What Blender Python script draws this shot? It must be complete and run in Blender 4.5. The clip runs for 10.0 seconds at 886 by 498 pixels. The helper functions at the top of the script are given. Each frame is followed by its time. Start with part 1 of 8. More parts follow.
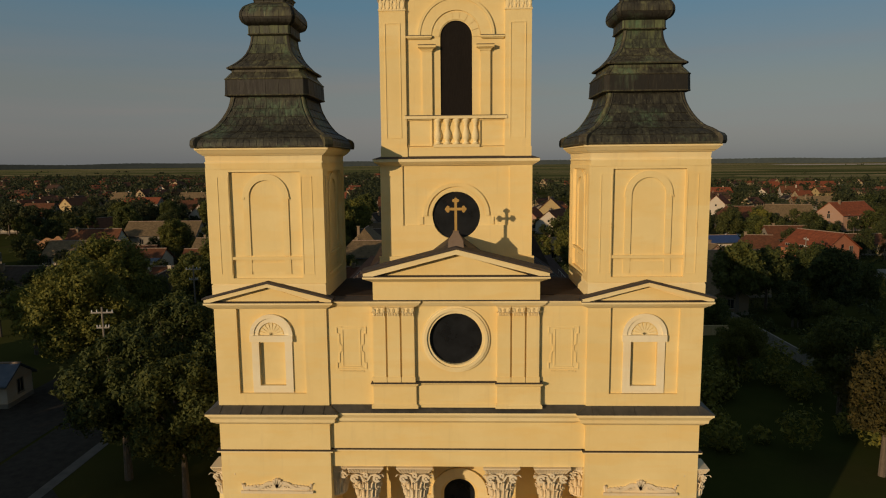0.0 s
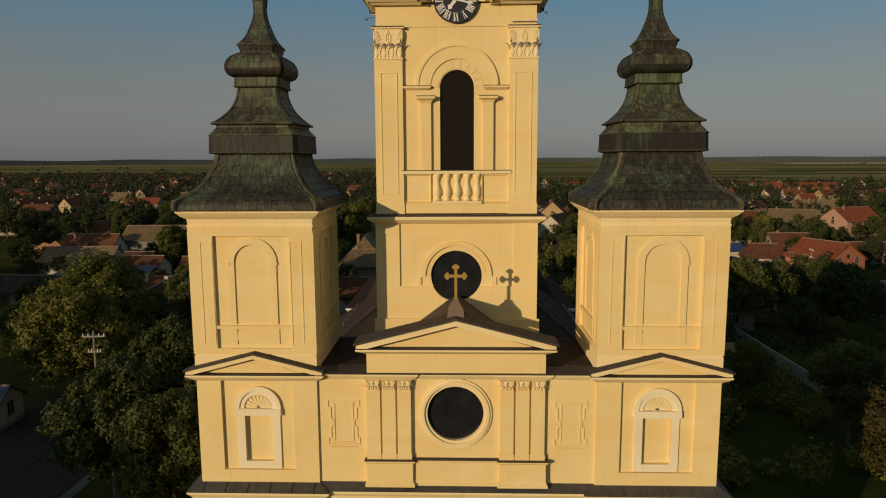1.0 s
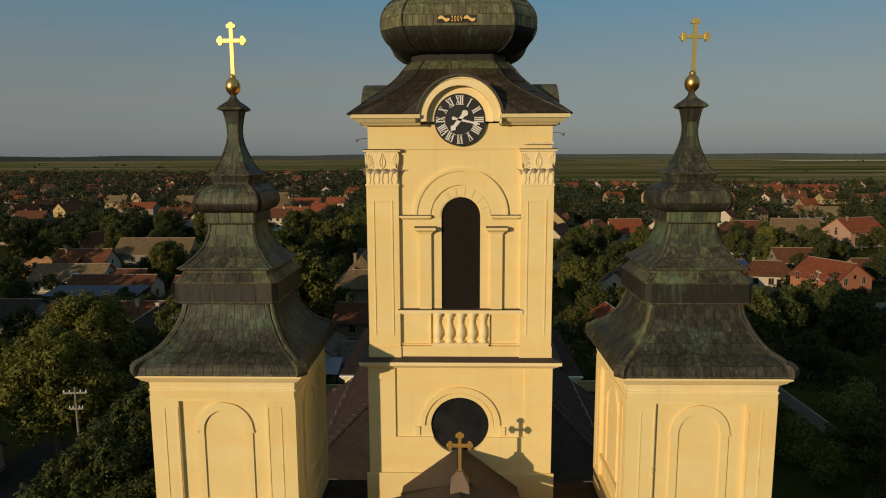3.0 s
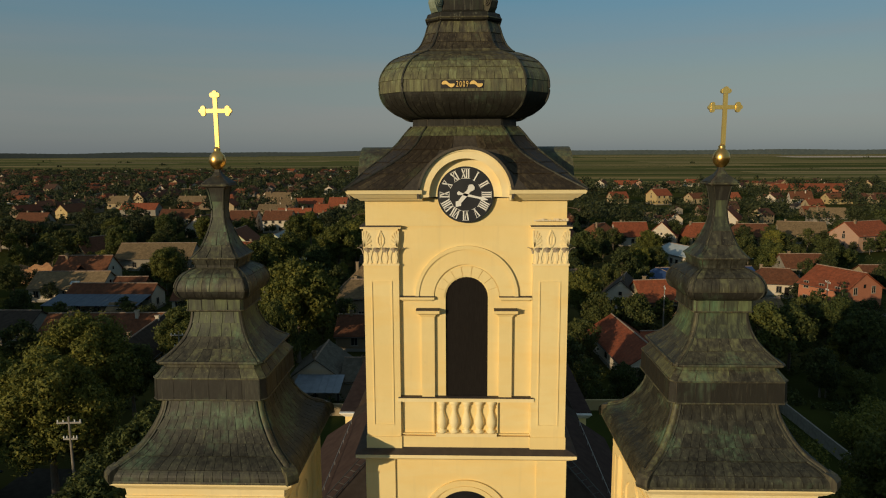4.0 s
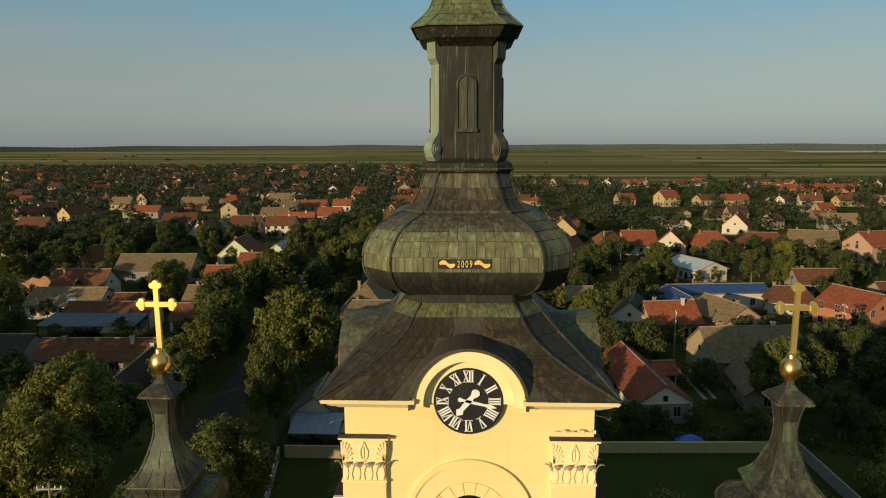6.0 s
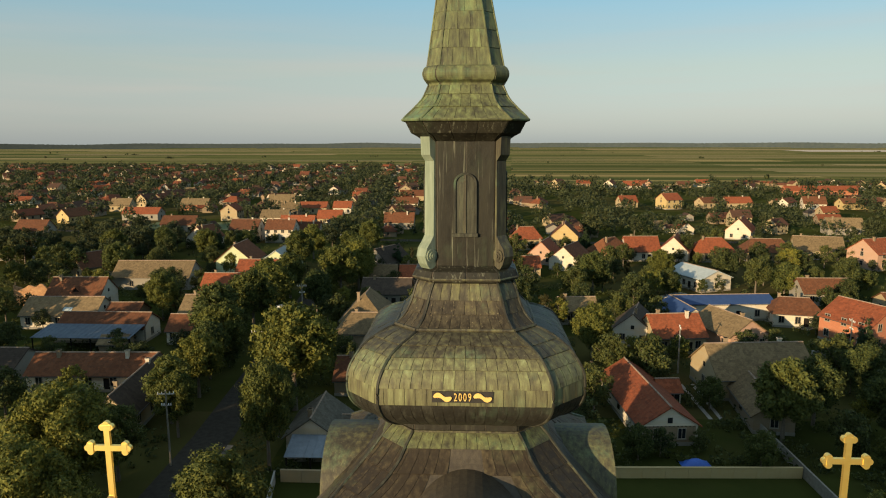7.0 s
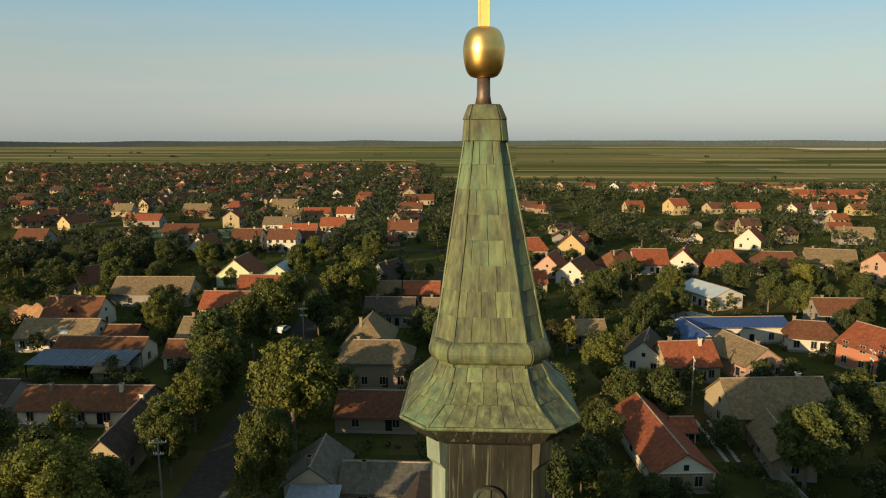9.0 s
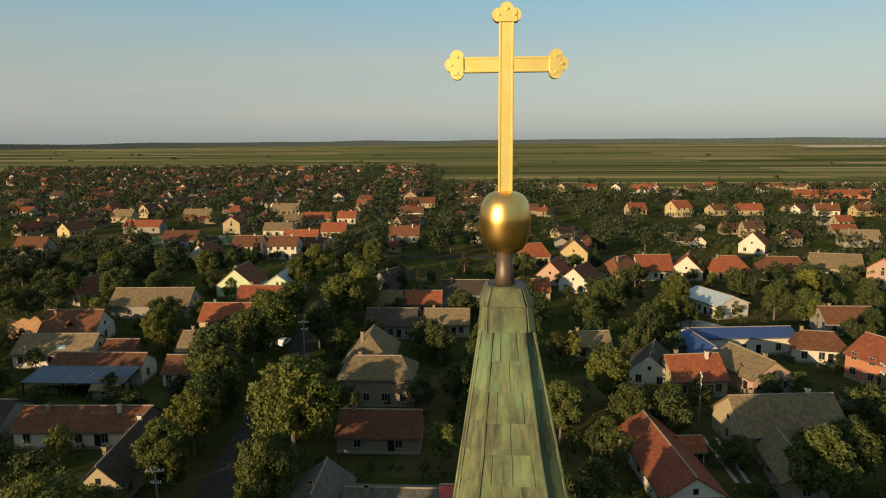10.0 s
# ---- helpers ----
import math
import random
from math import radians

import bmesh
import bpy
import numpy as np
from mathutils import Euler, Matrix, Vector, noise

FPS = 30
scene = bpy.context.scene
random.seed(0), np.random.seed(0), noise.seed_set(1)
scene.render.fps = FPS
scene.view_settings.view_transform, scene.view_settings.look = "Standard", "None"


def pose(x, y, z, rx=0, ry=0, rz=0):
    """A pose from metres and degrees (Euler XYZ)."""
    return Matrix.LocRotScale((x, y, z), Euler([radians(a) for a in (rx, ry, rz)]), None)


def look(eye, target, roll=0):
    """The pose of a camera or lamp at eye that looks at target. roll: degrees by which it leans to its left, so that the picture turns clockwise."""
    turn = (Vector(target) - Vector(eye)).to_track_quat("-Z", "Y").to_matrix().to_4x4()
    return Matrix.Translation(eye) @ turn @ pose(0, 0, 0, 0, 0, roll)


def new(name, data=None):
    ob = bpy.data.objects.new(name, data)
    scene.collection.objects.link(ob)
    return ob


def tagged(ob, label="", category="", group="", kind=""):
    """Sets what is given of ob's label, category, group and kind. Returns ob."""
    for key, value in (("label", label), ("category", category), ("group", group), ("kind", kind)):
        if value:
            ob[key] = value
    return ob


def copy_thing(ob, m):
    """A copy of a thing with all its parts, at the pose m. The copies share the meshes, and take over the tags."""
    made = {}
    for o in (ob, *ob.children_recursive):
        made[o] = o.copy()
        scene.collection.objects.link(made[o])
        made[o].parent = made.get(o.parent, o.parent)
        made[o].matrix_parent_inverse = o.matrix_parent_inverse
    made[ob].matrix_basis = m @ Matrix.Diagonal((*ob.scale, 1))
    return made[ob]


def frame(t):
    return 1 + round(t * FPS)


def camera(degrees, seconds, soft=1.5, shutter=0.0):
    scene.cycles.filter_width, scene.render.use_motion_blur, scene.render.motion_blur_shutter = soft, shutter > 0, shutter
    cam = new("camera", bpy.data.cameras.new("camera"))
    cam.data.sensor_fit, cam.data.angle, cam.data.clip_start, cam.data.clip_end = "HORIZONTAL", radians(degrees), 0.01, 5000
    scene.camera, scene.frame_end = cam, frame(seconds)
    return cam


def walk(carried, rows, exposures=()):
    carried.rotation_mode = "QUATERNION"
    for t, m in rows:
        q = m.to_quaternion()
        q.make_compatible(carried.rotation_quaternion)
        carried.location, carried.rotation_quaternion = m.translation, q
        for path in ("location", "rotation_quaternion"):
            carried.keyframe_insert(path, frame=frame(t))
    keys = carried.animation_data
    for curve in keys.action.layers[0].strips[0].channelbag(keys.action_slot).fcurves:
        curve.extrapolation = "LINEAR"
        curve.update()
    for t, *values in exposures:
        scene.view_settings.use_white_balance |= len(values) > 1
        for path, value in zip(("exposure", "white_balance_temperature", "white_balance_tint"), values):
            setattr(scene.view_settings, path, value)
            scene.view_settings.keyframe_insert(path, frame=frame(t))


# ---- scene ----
cam = camera(68.0, 10.0, soft=1.1)
PATH = [
    (0, (0.246, -21.83, 22.076), (0.188, -19.848, 21.814), -0.5),
    (0.5, (0.285, -20.975, 23.053), (0.225, -18.994, 22.787), -0.3),
    (1, (0.268, -20.058, 24.131), (0.207, -18.077, 23.86), -0.3),
    (1.5, (0.208, -19.276, 25.185), (0.155, -17.295, 24.909), -0.5),
    (2, (0.156, -18.429, 26.279), (0.106, -16.449, 26.003), -0.4),
    (2.5, (0.12, -17.622, 27.274), (0.069, -15.642, 26.995), -0.3),
    (4, (0.007, -14.835, 30.428), (-0.058, -12.858, 30.133), -0.3),
    (4.5, (-0.008, -13.878, 31.453), (-0.074, -11.902, 31.151), -0.4),
    (5, (-0.003, -12.843, 32.573), (-0.071, -10.868, 32.266), -0.5),
    (5.5, (0.02, -11.86, 33.587), (-0.055, -9.885, 33.276), -0.4),
    (7, (0.088, -8.71, 36.765), (0.004, -6.738, 36.444), -0.1),
    (7.5, (0.059, -7.686, 37.772), (-0.029, -5.714, 37.449), -0.2),
    (8, (-0.024, -6.536, 38.88), (-0.114, -4.564, 38.554), -0.1),
    (8.5, (-0.118, -5.453, 39.886), (-0.21, -3.482, 39.558), -0.1),
    (9, (-0.247, -4.311, 40.961), (-0.343, -2.341, 40.631), -0.1),
    (9.5, (-0.357, -3.339, 41.961), (-0.455, -1.369, 41.629), -0.3),
    (10, (-0.462, -2.269, 43.055), (-0.562, -0.299, 42.723), -0.5),
]
walk(cam, [(t, look(eye, target, roll)) for t, eye, target, roll in PATH],
     [(0.0, -0.18, 6600, 16), (2.5, 0.06, 6350, 12), (4.0, 0.11, 6230, 7), (4.5, 0.21, 6200, 5), (5.7, 0.45, 6250, 5), (6.8, 1.20, 6600, 7), (8.0, 1.32, 6650, 7), (10.0, 1.10, 6650, 7)])

# ---- light: a low evening sun from the front left, and the sky ----
SUN_DIR = Vector((1.80, 2.22, -0.515)).normalized()
world = bpy.data.worlds.new("evening_sky")
scene.world = world
world.use_nodes = True
sky = world.node_tree.nodes.new("ShaderNodeTexSky")
sky.sky_type = 'NISHITA'
sky.sun_disc = False
sky.sun_elevation = radians(10.2)
sky.sun_rotation = radians(219.0)
sky.altitude = 80
sky.air_density = 1.0
sky.dust_density = 0.7
sky.ozone_density = 1.9
back = world.node_tree.nodes["Background"]
soften = world.node_tree.nodes.new("ShaderNodeHueSaturation")
soften.inputs["Saturation"].default_value = 0.80
world.node_tree.links.new(sky.outputs["Color"], soften.inputs["Color"])
# an even evening haze lies over the clear sky's light
where = world.node_tree.nodes.new("ShaderNodeTexCoord")
split = world.node_tree.nodes.new("ShaderNodeSeparateXYZ")
world.node_tree.links.new(where.outputs["Generated"], split.inputs["Vector"])


def by_height(stops):
    r = world.node_tree.nodes.new("ShaderNodeValToRGB")
    while len(r.color_ramp.elements) < len(stops):
        r.color_ramp.elements.new(0.5)
    for e, (p, c) in zip(r.color_ramp.elements, stops):
        e.position, e.color = p, (*c, 1.0)
    world.node_tree.links.new(split.outputs["Z"], r.inputs["Fac"])
    return r.outputs["Color"]


def blend(how, fac, a, b):
    m = world.node_tree.nodes.new("ShaderNodeMix")
    m.data_type, m.blend_type = 'RGBA', how
    m.inputs["Factor"].default_value = fac
    world.node_tree.links.new(a, m.inputs["A"])
    world.node_tree.links.new(b, m.inputs["B"])
    return m.outputs["Result"]


clear = blend('MULTIPLY', 1.0, soften.outputs["Color"], by_height([(0.0, (0.64, 0.78, 1.0)), (0.10, (0.80, 0.82, 0.78)), (0.22, (0.56, 0.82, 0.98)), (0.6, (0.92, 0.98, 1.0))]))
haze = world.node_tree.nodes.new("ShaderNodeVectorMath")
haze.operation = 'SCALE'
haze.inputs["Scale"].default_value = 5.0
world.node_tree.links.new(by_height([(0.0, (0.54, 0.57, 0.60)), (0.05, (0.62, 0.62, 0.62)), (0.11, (0.62, 0.68, 0.65)), (0.22, (0.36, 0.71, 0.86)), (0.36, (0.37, 0.68, 0.88)), (0.75, (0.60, 0.76, 0.86))]), haze.inputs[0])
veil = blend('MIX', 0.55, clear, haze.outputs["Vector"])
# thin warm cirrus in long streaks low over the horizon
drawn = world.node_tree.nodes.new("ShaderNodeMapping")
drawn.inputs["Scale"].default_value = (1.6, 1.6, 26.0)
world.node_tree.links.new(where.outputs["Generated"], drawn.inputs["Vector"])
wisp = world.node_tree.nodes.new("ShaderNodeTexNoise")
wisp.inputs["Scale"].default_value, wisp.inputs["Detail"].default_value = 1.0, 4.0
world.node_tree.links.new(drawn.outputs["Vector"], wisp.inputs["Vector"])
amount = world.node_tree.nodes.new("ShaderNodeMapRange")
for k, v in (("From Min", 0.48), ("From Max", 0.72), ("To Max", 0.35)):
    amount.inputs[k].default_value = v
world.node_tree.links.new(wisp.outputs["Fac"], amount.inputs["Value"])
low_sky = world.node_tree.nodes.new("ShaderNodeMath")
low_sky.operation = 'MULTIPLY'
world.node_tree.links.new(amount.outputs["Result"], low_sky.inputs[0])
world.node_tree.links.new(by_height([(0.0, (0, 0, 0)), (0.03, (0.5, 0.5, 0.5)), (0.09, (1, 1, 1)), (0.17, (0.25, 0.25, 0.25)), (0.24, (0, 0, 0))]), low_sky.inputs[1])
cirrus = world.node_tree.nodes.new("ShaderNodeMix")
cirrus.data_type = 'RGBA'
cirrus.inputs["B"].default_value = (3.9, 3.35, 3.0, 1.0)
world.node_tree.links.new(low_sky.outputs["Value"], cirrus.inputs["Factor"])
world.node_tree.links.new(veil, cirrus.inputs["A"])
world.node_tree.links.new(cirrus.outputs["Result"], back.inputs["Color"])
back.inputs["Strength"].default_value = 0.07
sun = new("sun", bpy.data.lights.new("sun", 'SUN'))
sun.data.energy = 3.2
sun.data.angle = radians(0.5)
sun.data.color = (1.0, 0.77, 0.48)
sun.matrix_world = look((-40, -60, 60), Vector((-40, -60, 60)) + SUN_DIR)

# ---- materials ----


def material(name):
    m = bpy.data.materials.new(name)
    m.use_nodes = True
    return m, m.node_tree, m.node_tree.nodes["Principled BSDF"]


def add(nt, kind, **values):
    n = nt.nodes.new(kind)
    for k, v in values.items():
        if k in n.inputs:
            n.inputs[k].default_value = v
    return n


def coords(nt, scale=(1, 1, 1), world_space=False):
    """Object coordinates, or places in the world, stretched by scale."""
    if world_space:
        src = nt.nodes.new("ShaderNodeNewGeometry").outputs["Position"]
    else:
        src = nt.nodes.new("ShaderNodeTexCoord").outputs["Object"]
    mp = nt.nodes.new("ShaderNodeMapping")
    mp.inputs["Scale"].default_value = scale
    nt.links.new(src, mp.inputs["Vector"])
    return mp.outputs["Vector"]


def noise_fac(nt, vec, scale, detail=6.0, rough=0.6, low=0.35, high=0.65):
    n = add(nt, "ShaderNodeTexNoise", Scale=scale, Detail=detail, Roughness=rough)
    nt.links.new(vec, n.inputs["Vector"])
    r = add(nt, "ShaderNodeMapRange")
    r.inputs["From Min"].default_value, r.inputs["From Max"].default_value = low, high
    nt.links.new(n.outputs["Fac"], r.inputs["Value"])
    return r.outputs["Result"]


def mix(nt, fac, a, b, how='MIX'):
    m = nt.nodes.new("ShaderNodeMix")
    m.data_type, m.blend_type = 'RGBA', how
    for sock, v in ((m.inputs["Factor"], fac), (m.inputs["A"], a), (m.inputs["B"], b)):
        if isinstance(v, (int, float)):
            sock.default_value = v
        elif isinstance(v, tuple):
            sock.default_value = (*v, 1.0)
        else:
            nt.links.new(v, sock)
    return m.outputs["Result"]


def math_node(nt, op, a, b=0.0):
    m = nt.nodes.new("ShaderNodeMath")
    m.operation = op
    for sock, v in ((m.inputs[0], a), (m.inputs[1], b)):
        if isinstance(v, (int, float)):
            sock.default_value = v
        else:
            nt.links.new(v, sock)
    return m.outputs["Value"]


def random_value(nt, island=False):
    if island:
        return nt.nodes.new("ShaderNodeNewGeometry").outputs["Random Per Island"]
    return nt.nodes.new("ShaderNodeObjectInfo").outputs["Random"]


def ramp(nt, fac, stops):
    r = nt.nodes.new("ShaderNodeValToRGB")
    els = r.color_ramp.elements
    while len(els) < len(stops):
        els.new(0.5)
    for e, (p, c) in zip(els, stops):
        e.position, e.color = p, (*c, 1.0)
    nt.links.new(fac, r.inputs["Fac"])
    return r.outputs["Color"]


def bump(nt, bsdf, height, strength=0.3, distance=0.02):
    b = add(nt, "ShaderNodeBump", Strength=strength, Distance=distance)
    nt.links.new(height, b.inputs["Height"])
    nt.links.new(b.outputs["Normal"], bsdf.inputs["Normal"])


def plain(name, c1, c2, scale=3.0, rough=0.8, metal=0.0, relief=0.2, depth=0.01, vary=0.0, stretch=(1, 1, 1), island=False, big=0.25):
    """A surface of two close colours, stained at a small and at a large scale, with fine relief."""
    m, nt, bsdf = material(name)
    v = coords(nt, stretch)
    fine = noise_fac(nt, v, scale)
    col = mix(nt, fine, c1, c2)
    large = noise_fac(nt, v, scale * 0.13, low=0.4, high=0.75)
    col = mix(nt, math_node(nt, 'MULTIPLY', large, big), col, tuple(c * 0.55 for c in c1))
    if vary:
        r = random_value(nt, island)
        h = add(nt, "ShaderNodeHueSaturation")
        nt.links.new(math_node(nt, 'MULTIPLY_ADD', r, 2 * vary), h.inputs["Value"])
        h.inputs["Value"].links[0].from_node.inputs[2].default_value = 1 - vary
        nt.links.new(col, h.inputs["Color"])
        col = h.outputs["Color"]
    nt.links.new(col, bsdf.inputs["Base Color"])
    bsdf.inputs["Roughness"].default_value = rough
    bsdf.inputs["Metallic"].default_value = metal
    if relief:
        bump(nt, bsdf, noise_fac(nt, v, scale * 6, low=0.2, high=0.8), relief, depth)
    return m


def plaster(name, base, stain, streak):
    """Lime-washed render: faint clouds, rain streaks and a fine grain."""
    m, nt, bsdf = material(name)
    v = coords(nt)
    clouds = noise_fac(nt, v, 0.55, 8.0, 0.65, 0.35, 0.7)
    col = mix(nt, clouds, base, tuple(c * k for c, k in zip(base, (0.91, 0.89, 0.83))))
    patch = noise_fac(nt, coords(nt, (0.35, 0.35, 1.2)), 1.0, 5.0, 0.6, 0.5, 0.62)
    col = mix(nt, math_node(nt, 'MULTIPLY', patch, 0.55), col, tuple(c * k for c, k in zip(base, (0.96, 0.86, 0.68))))
    band = noise_fac(nt, coords(nt, (0.12, 0.12, 1.6)), 1.0, 3.0, 0.5, 0.50, 0.56)
    col = mix(nt, math_node(nt, 'MULTIPLY', band, 0.30), col, tuple(c * k for c, k in zip(base, (0.98, 0.89, 0.74))))
    runs = noise_fac(nt, coords(nt, (5.0, 5.0, 0.35)), 1.0, 5.0, 0.6, 0.56, 0.8)
    col = mix(nt, math_node(nt, 'MULTIPLY', runs, streak), col, stain)
    spots = noise_fac(nt, v, 4.0, 6.0, 0.7, 0.66, 0.8)
    col = mix(nt, math_node(nt, 'MULTIPLY', spots, 0.25), col, stain)
    nt.links.new(col, bsdf.inputs["Base Color"])
    bsdf.inputs["Roughness"].default_value = 0.88
    bump(nt, bsdf, noise_fac(nt, v, 45.0, 4.0, 0.7, 0.2, 0.8), 0.25, 0.004)
    return m


def copper(name, island, green=0.0, fresh_share=1.0, tone=1.0, warm=None, vary=0.10):
    """Weathered copper sheet: brown oxide with green patina in vertical runs that stop at each sheet's edge."""
    m, nt, bsdf = material(name)
    r = random_value(nt, island)
    away = nt.nodes.new("ShaderNodeCombineXYZ")
    for axis, k in (("X", 31.0), ("Y", 17.0), ("Z", 53.0)):
        nt.links.new(math_node(nt, 'MULTIPLY', r, k), away.inputs[axis])
    own = nt.nodes.new("ShaderNodeVectorMath")
    nt.links.new(nt.nodes.new("ShaderNodeTexCoord").outputs["Object"], own.inputs[0])
    nt.links.new(away.outputs["Vector"], own.inputs[1])

    def streaks(across, down, low, high, detail=5.0):
        mp = nt.nodes.new("ShaderNodeMapping")
        mp.inputs["Scale"].default_value = (across, across, down)
        nt.links.new(own.outputs["Vector"], mp.inputs["Vector"])
        return noise_fac(nt, mp.outputs["Vector"], 1.0, detail, 0.62, low, high)
    runs = streaks(9.0, 1.1, 0.3, 0.75)
    blot = noise_fac(nt, coords(nt), 0.9, 6.0, 0.6, 0.3, 0.7)
    f = math_node(nt, 'MULTIPLY_ADD', runs, 0.54)
    f.node.inputs[2].default_value = -0.05
    f = math_node(nt, 'ADD', f, math_node(nt, 'MULTIPLY', blot, 0.16))
    f = math_node(nt, 'ADD', f, math_node(nt, 'MULTIPLY', math_node(nt, 'SUBTRACT', r, 0.5), vary))
    f = math_node(nt, 'ADD', f, math_node(nt, 'MULTIPLY', math_node(nt, 'GREATER_THAN', r, 0.90), 0.07))
    f = math_node(nt, 'ADD', f, green)
    col = ramp(nt, f, [(0.0, (0.022, 0.020, 0.015)), (0.3, (0.054, 0.052, 0.037)), (0.55, (0.112, 0.115, 0.062)), (0.75, (0.170, 0.192, 0.095)), (1.0, (0.26, 0.32, 0.175))])
    drips = streaks(24.0, 1.3, 0.58, 0.70, 4.0)
    col = mix(nt, math_node(nt, 'MULTIPLY', drips, 0.60 if green < 0.1 else 0.45), col, (0.034, 0.029, 0.019))
    fresh = math_node(nt, 'MULTIPLY', noise_fac(nt, coords(nt, (1, 1, 1.6)), 0.75, 5.0, 0.6, 0.54, 0.66), streaks(10.0, 0.8, 0.36, 0.6, 4.0))
    col = mix(nt, math_node(nt, 'MULTIPLY', fresh, 0.75 * fresh_share), col, (0.130, 0.215, 0.125))
    pale = streaks(30.0, 0.35, 0.61, 0.72, 4.0)
    col = mix(nt, math_node(nt, 'MULTIPLY', pale, (0.62 if green < 0.1 else 0.40) * fresh_share), col, (0.300, 0.285, 0.190))
    if tone < 1:
        old = noise_fac(nt, coords(nt, (3.0, 3.0, 1.2)), 1.0, 6.0, 0.65, 0.35, 0.7)
        col = mix(nt, math_node(nt, 'MULTIPLY', old, 0.8), mix(nt, 1.0, col, (tone, tone * 0.95, tone * 0.80), 'MULTIPLY'), (0.028, 0.025, 0.016))
        col = mix(nt, math_node(nt, 'MULTIPLY', streaks(20.0, 0.8, 0.58, 0.72, 4.0), 0.6), col, (0.20, 0.20, 0.14))
    if warm:
        col = mix(nt, 1.0, col, warm, 'MULTIPLY')
    nt.links.new(col, bsdf.inputs["Base Color"])
    bsdf.inputs["Specular IOR Level"].default_value = 0.3
    bsdf.inputs["Metallic"].default_value = 0.10
    rr = add(nt, "ShaderNodeMapRange")
    rr.inputs["To Min"].default_value, rr.inputs["To Max"].default_value = 0.46, 0.74
    nt.links.new(runs, rr.inputs["Value"])
    nt.links.new(rr.outputs["Result"], bsdf.inputs["Roughness"])
    bump(nt, bsdf, noise_fac(nt, coords(nt), 5.0, 4.0, 0.6, 0.2, 0.8), 0.25, 0.02)
    return m


def tiles(name, stops, course=0.32, island=False):
    """Clay roof tiles in courses; the tone differs from roof to roof and from patch to patch."""
    m, nt, bsdf = material(name)
    r = random_value(nt, island)
    v = coords(nt)
    f = math_node(nt, 'MULTIPLY_ADD', noise_fac(nt, v, 0.5, 7.0, 0.7, 0.25, 0.75), 0.3)
    nt.links.new(math_node(nt, 'MULTIPLY', r, 0.7), f.node.inputs[2])
    col = ramp(nt, f, stops)
    spots = noise_fac(nt, v, 2.6, 8.0, 0.75, 0.4, 0.72)
    col = mix(nt, math_node(nt, 'MULTIPLY', spots, 0.6), col, (0.055, 0.040, 0.028))
    cell = add(nt, "ShaderNodeTexVoronoi", Scale=2.2)
    nt.links.new(v, cell.inputs["Vector"])
    hue = add(nt, "ShaderNodeHueSaturation")
    lift = math_node(nt, 'MULTIPLY_ADD', cell.outputs["Color"], 0.5)
    lift.node.inputs[2].default_value = 0.75
    nt.links.new(lift, hue.inputs["Value"])
    nt.links.new(col, hue.inputs["Color"])
    col = hue.outputs["Color"]
    moss = noise_fac(nt, v, 0.35, 5.0, 0.65, 0.55, 0.72)
    col = mix(nt, math_node(nt, 'MULTIPLY', moss, 0.22), col, (0.085, 0.066, 0.038))
    w = add(nt, "ShaderNodeTexWave", Scale=1.0 / course / 2.0, Distortion=0.6, Detail=2.0)
    w.bands_direction = 'Z'
    nt.links.new(v, w.inputs["Vector"])
    w2 = add(nt, "ShaderNodeTexWave", Scale=1.6, Distortion=0.4)
    w2.bands_direction = 'X'
    nt.links.new(v, w2.inputs["Vector"])
    hgt = math_node(nt, 'ADD', w.outputs["Fac"], math_node(nt, 'MULTIPLY', w2.outputs["Fac"], 0.6))
    col = mix(nt, math_node(nt, 'MULTIPLY', w.outputs["Fac"], 0.07), col, (0.05, 0.035, 0.025))
    nt.links.new(col, bsdf.inputs["Base Color"])
    bsdf.inputs["Roughness"].default_value = 0.9
    bsdf.inputs["Specular IOR Level"].default_value = 0.15
    bump(nt, bsdf, hgt, 0.22, 0.04)
    return m


def leafage(name, dark, light, island=True):
    m, nt, bsdf = material(name)
    r = random_value(nt, True)
    o = random_value(nt, False)
    f = math_node(nt, 'ADD', math_node(nt, 'MULTIPLY', r, 0.65), math_node(nt, 'MULTIPLY', o, 0.35))
    col = ramp(nt, f, [(0.1, dark), (0.6, light), (1.0, tuple(c * k for c, k in zip(light, (1.35, 1.15, 0.8))))])
    nt.links.new(col, bsdf.inputs["Base Color"])
    bsdf.inputs["Roughness"].default_value = 0.75
    bsdf.inputs["Specular IOR Level"].default_value = 0.2
    tr = nt.nodes.new("ShaderNodeBsdfTranslucent")
    nt.links.new(col, tr.inputs["Color"])
    ms = nt.nodes.new("ShaderNodeMixShader")
    ms.inputs["Fac"].default_value = 0.25
    out = nt.nodes["Material Output"]
    nt.links.new(bsdf.outputs["BSDF"], ms.inputs[1])
    nt.links.new(tr.outputs["BSDF"], ms.inputs[2])
    nt.links.new(ms.outputs["Shader"], out.inputs["Surface"])
    return m


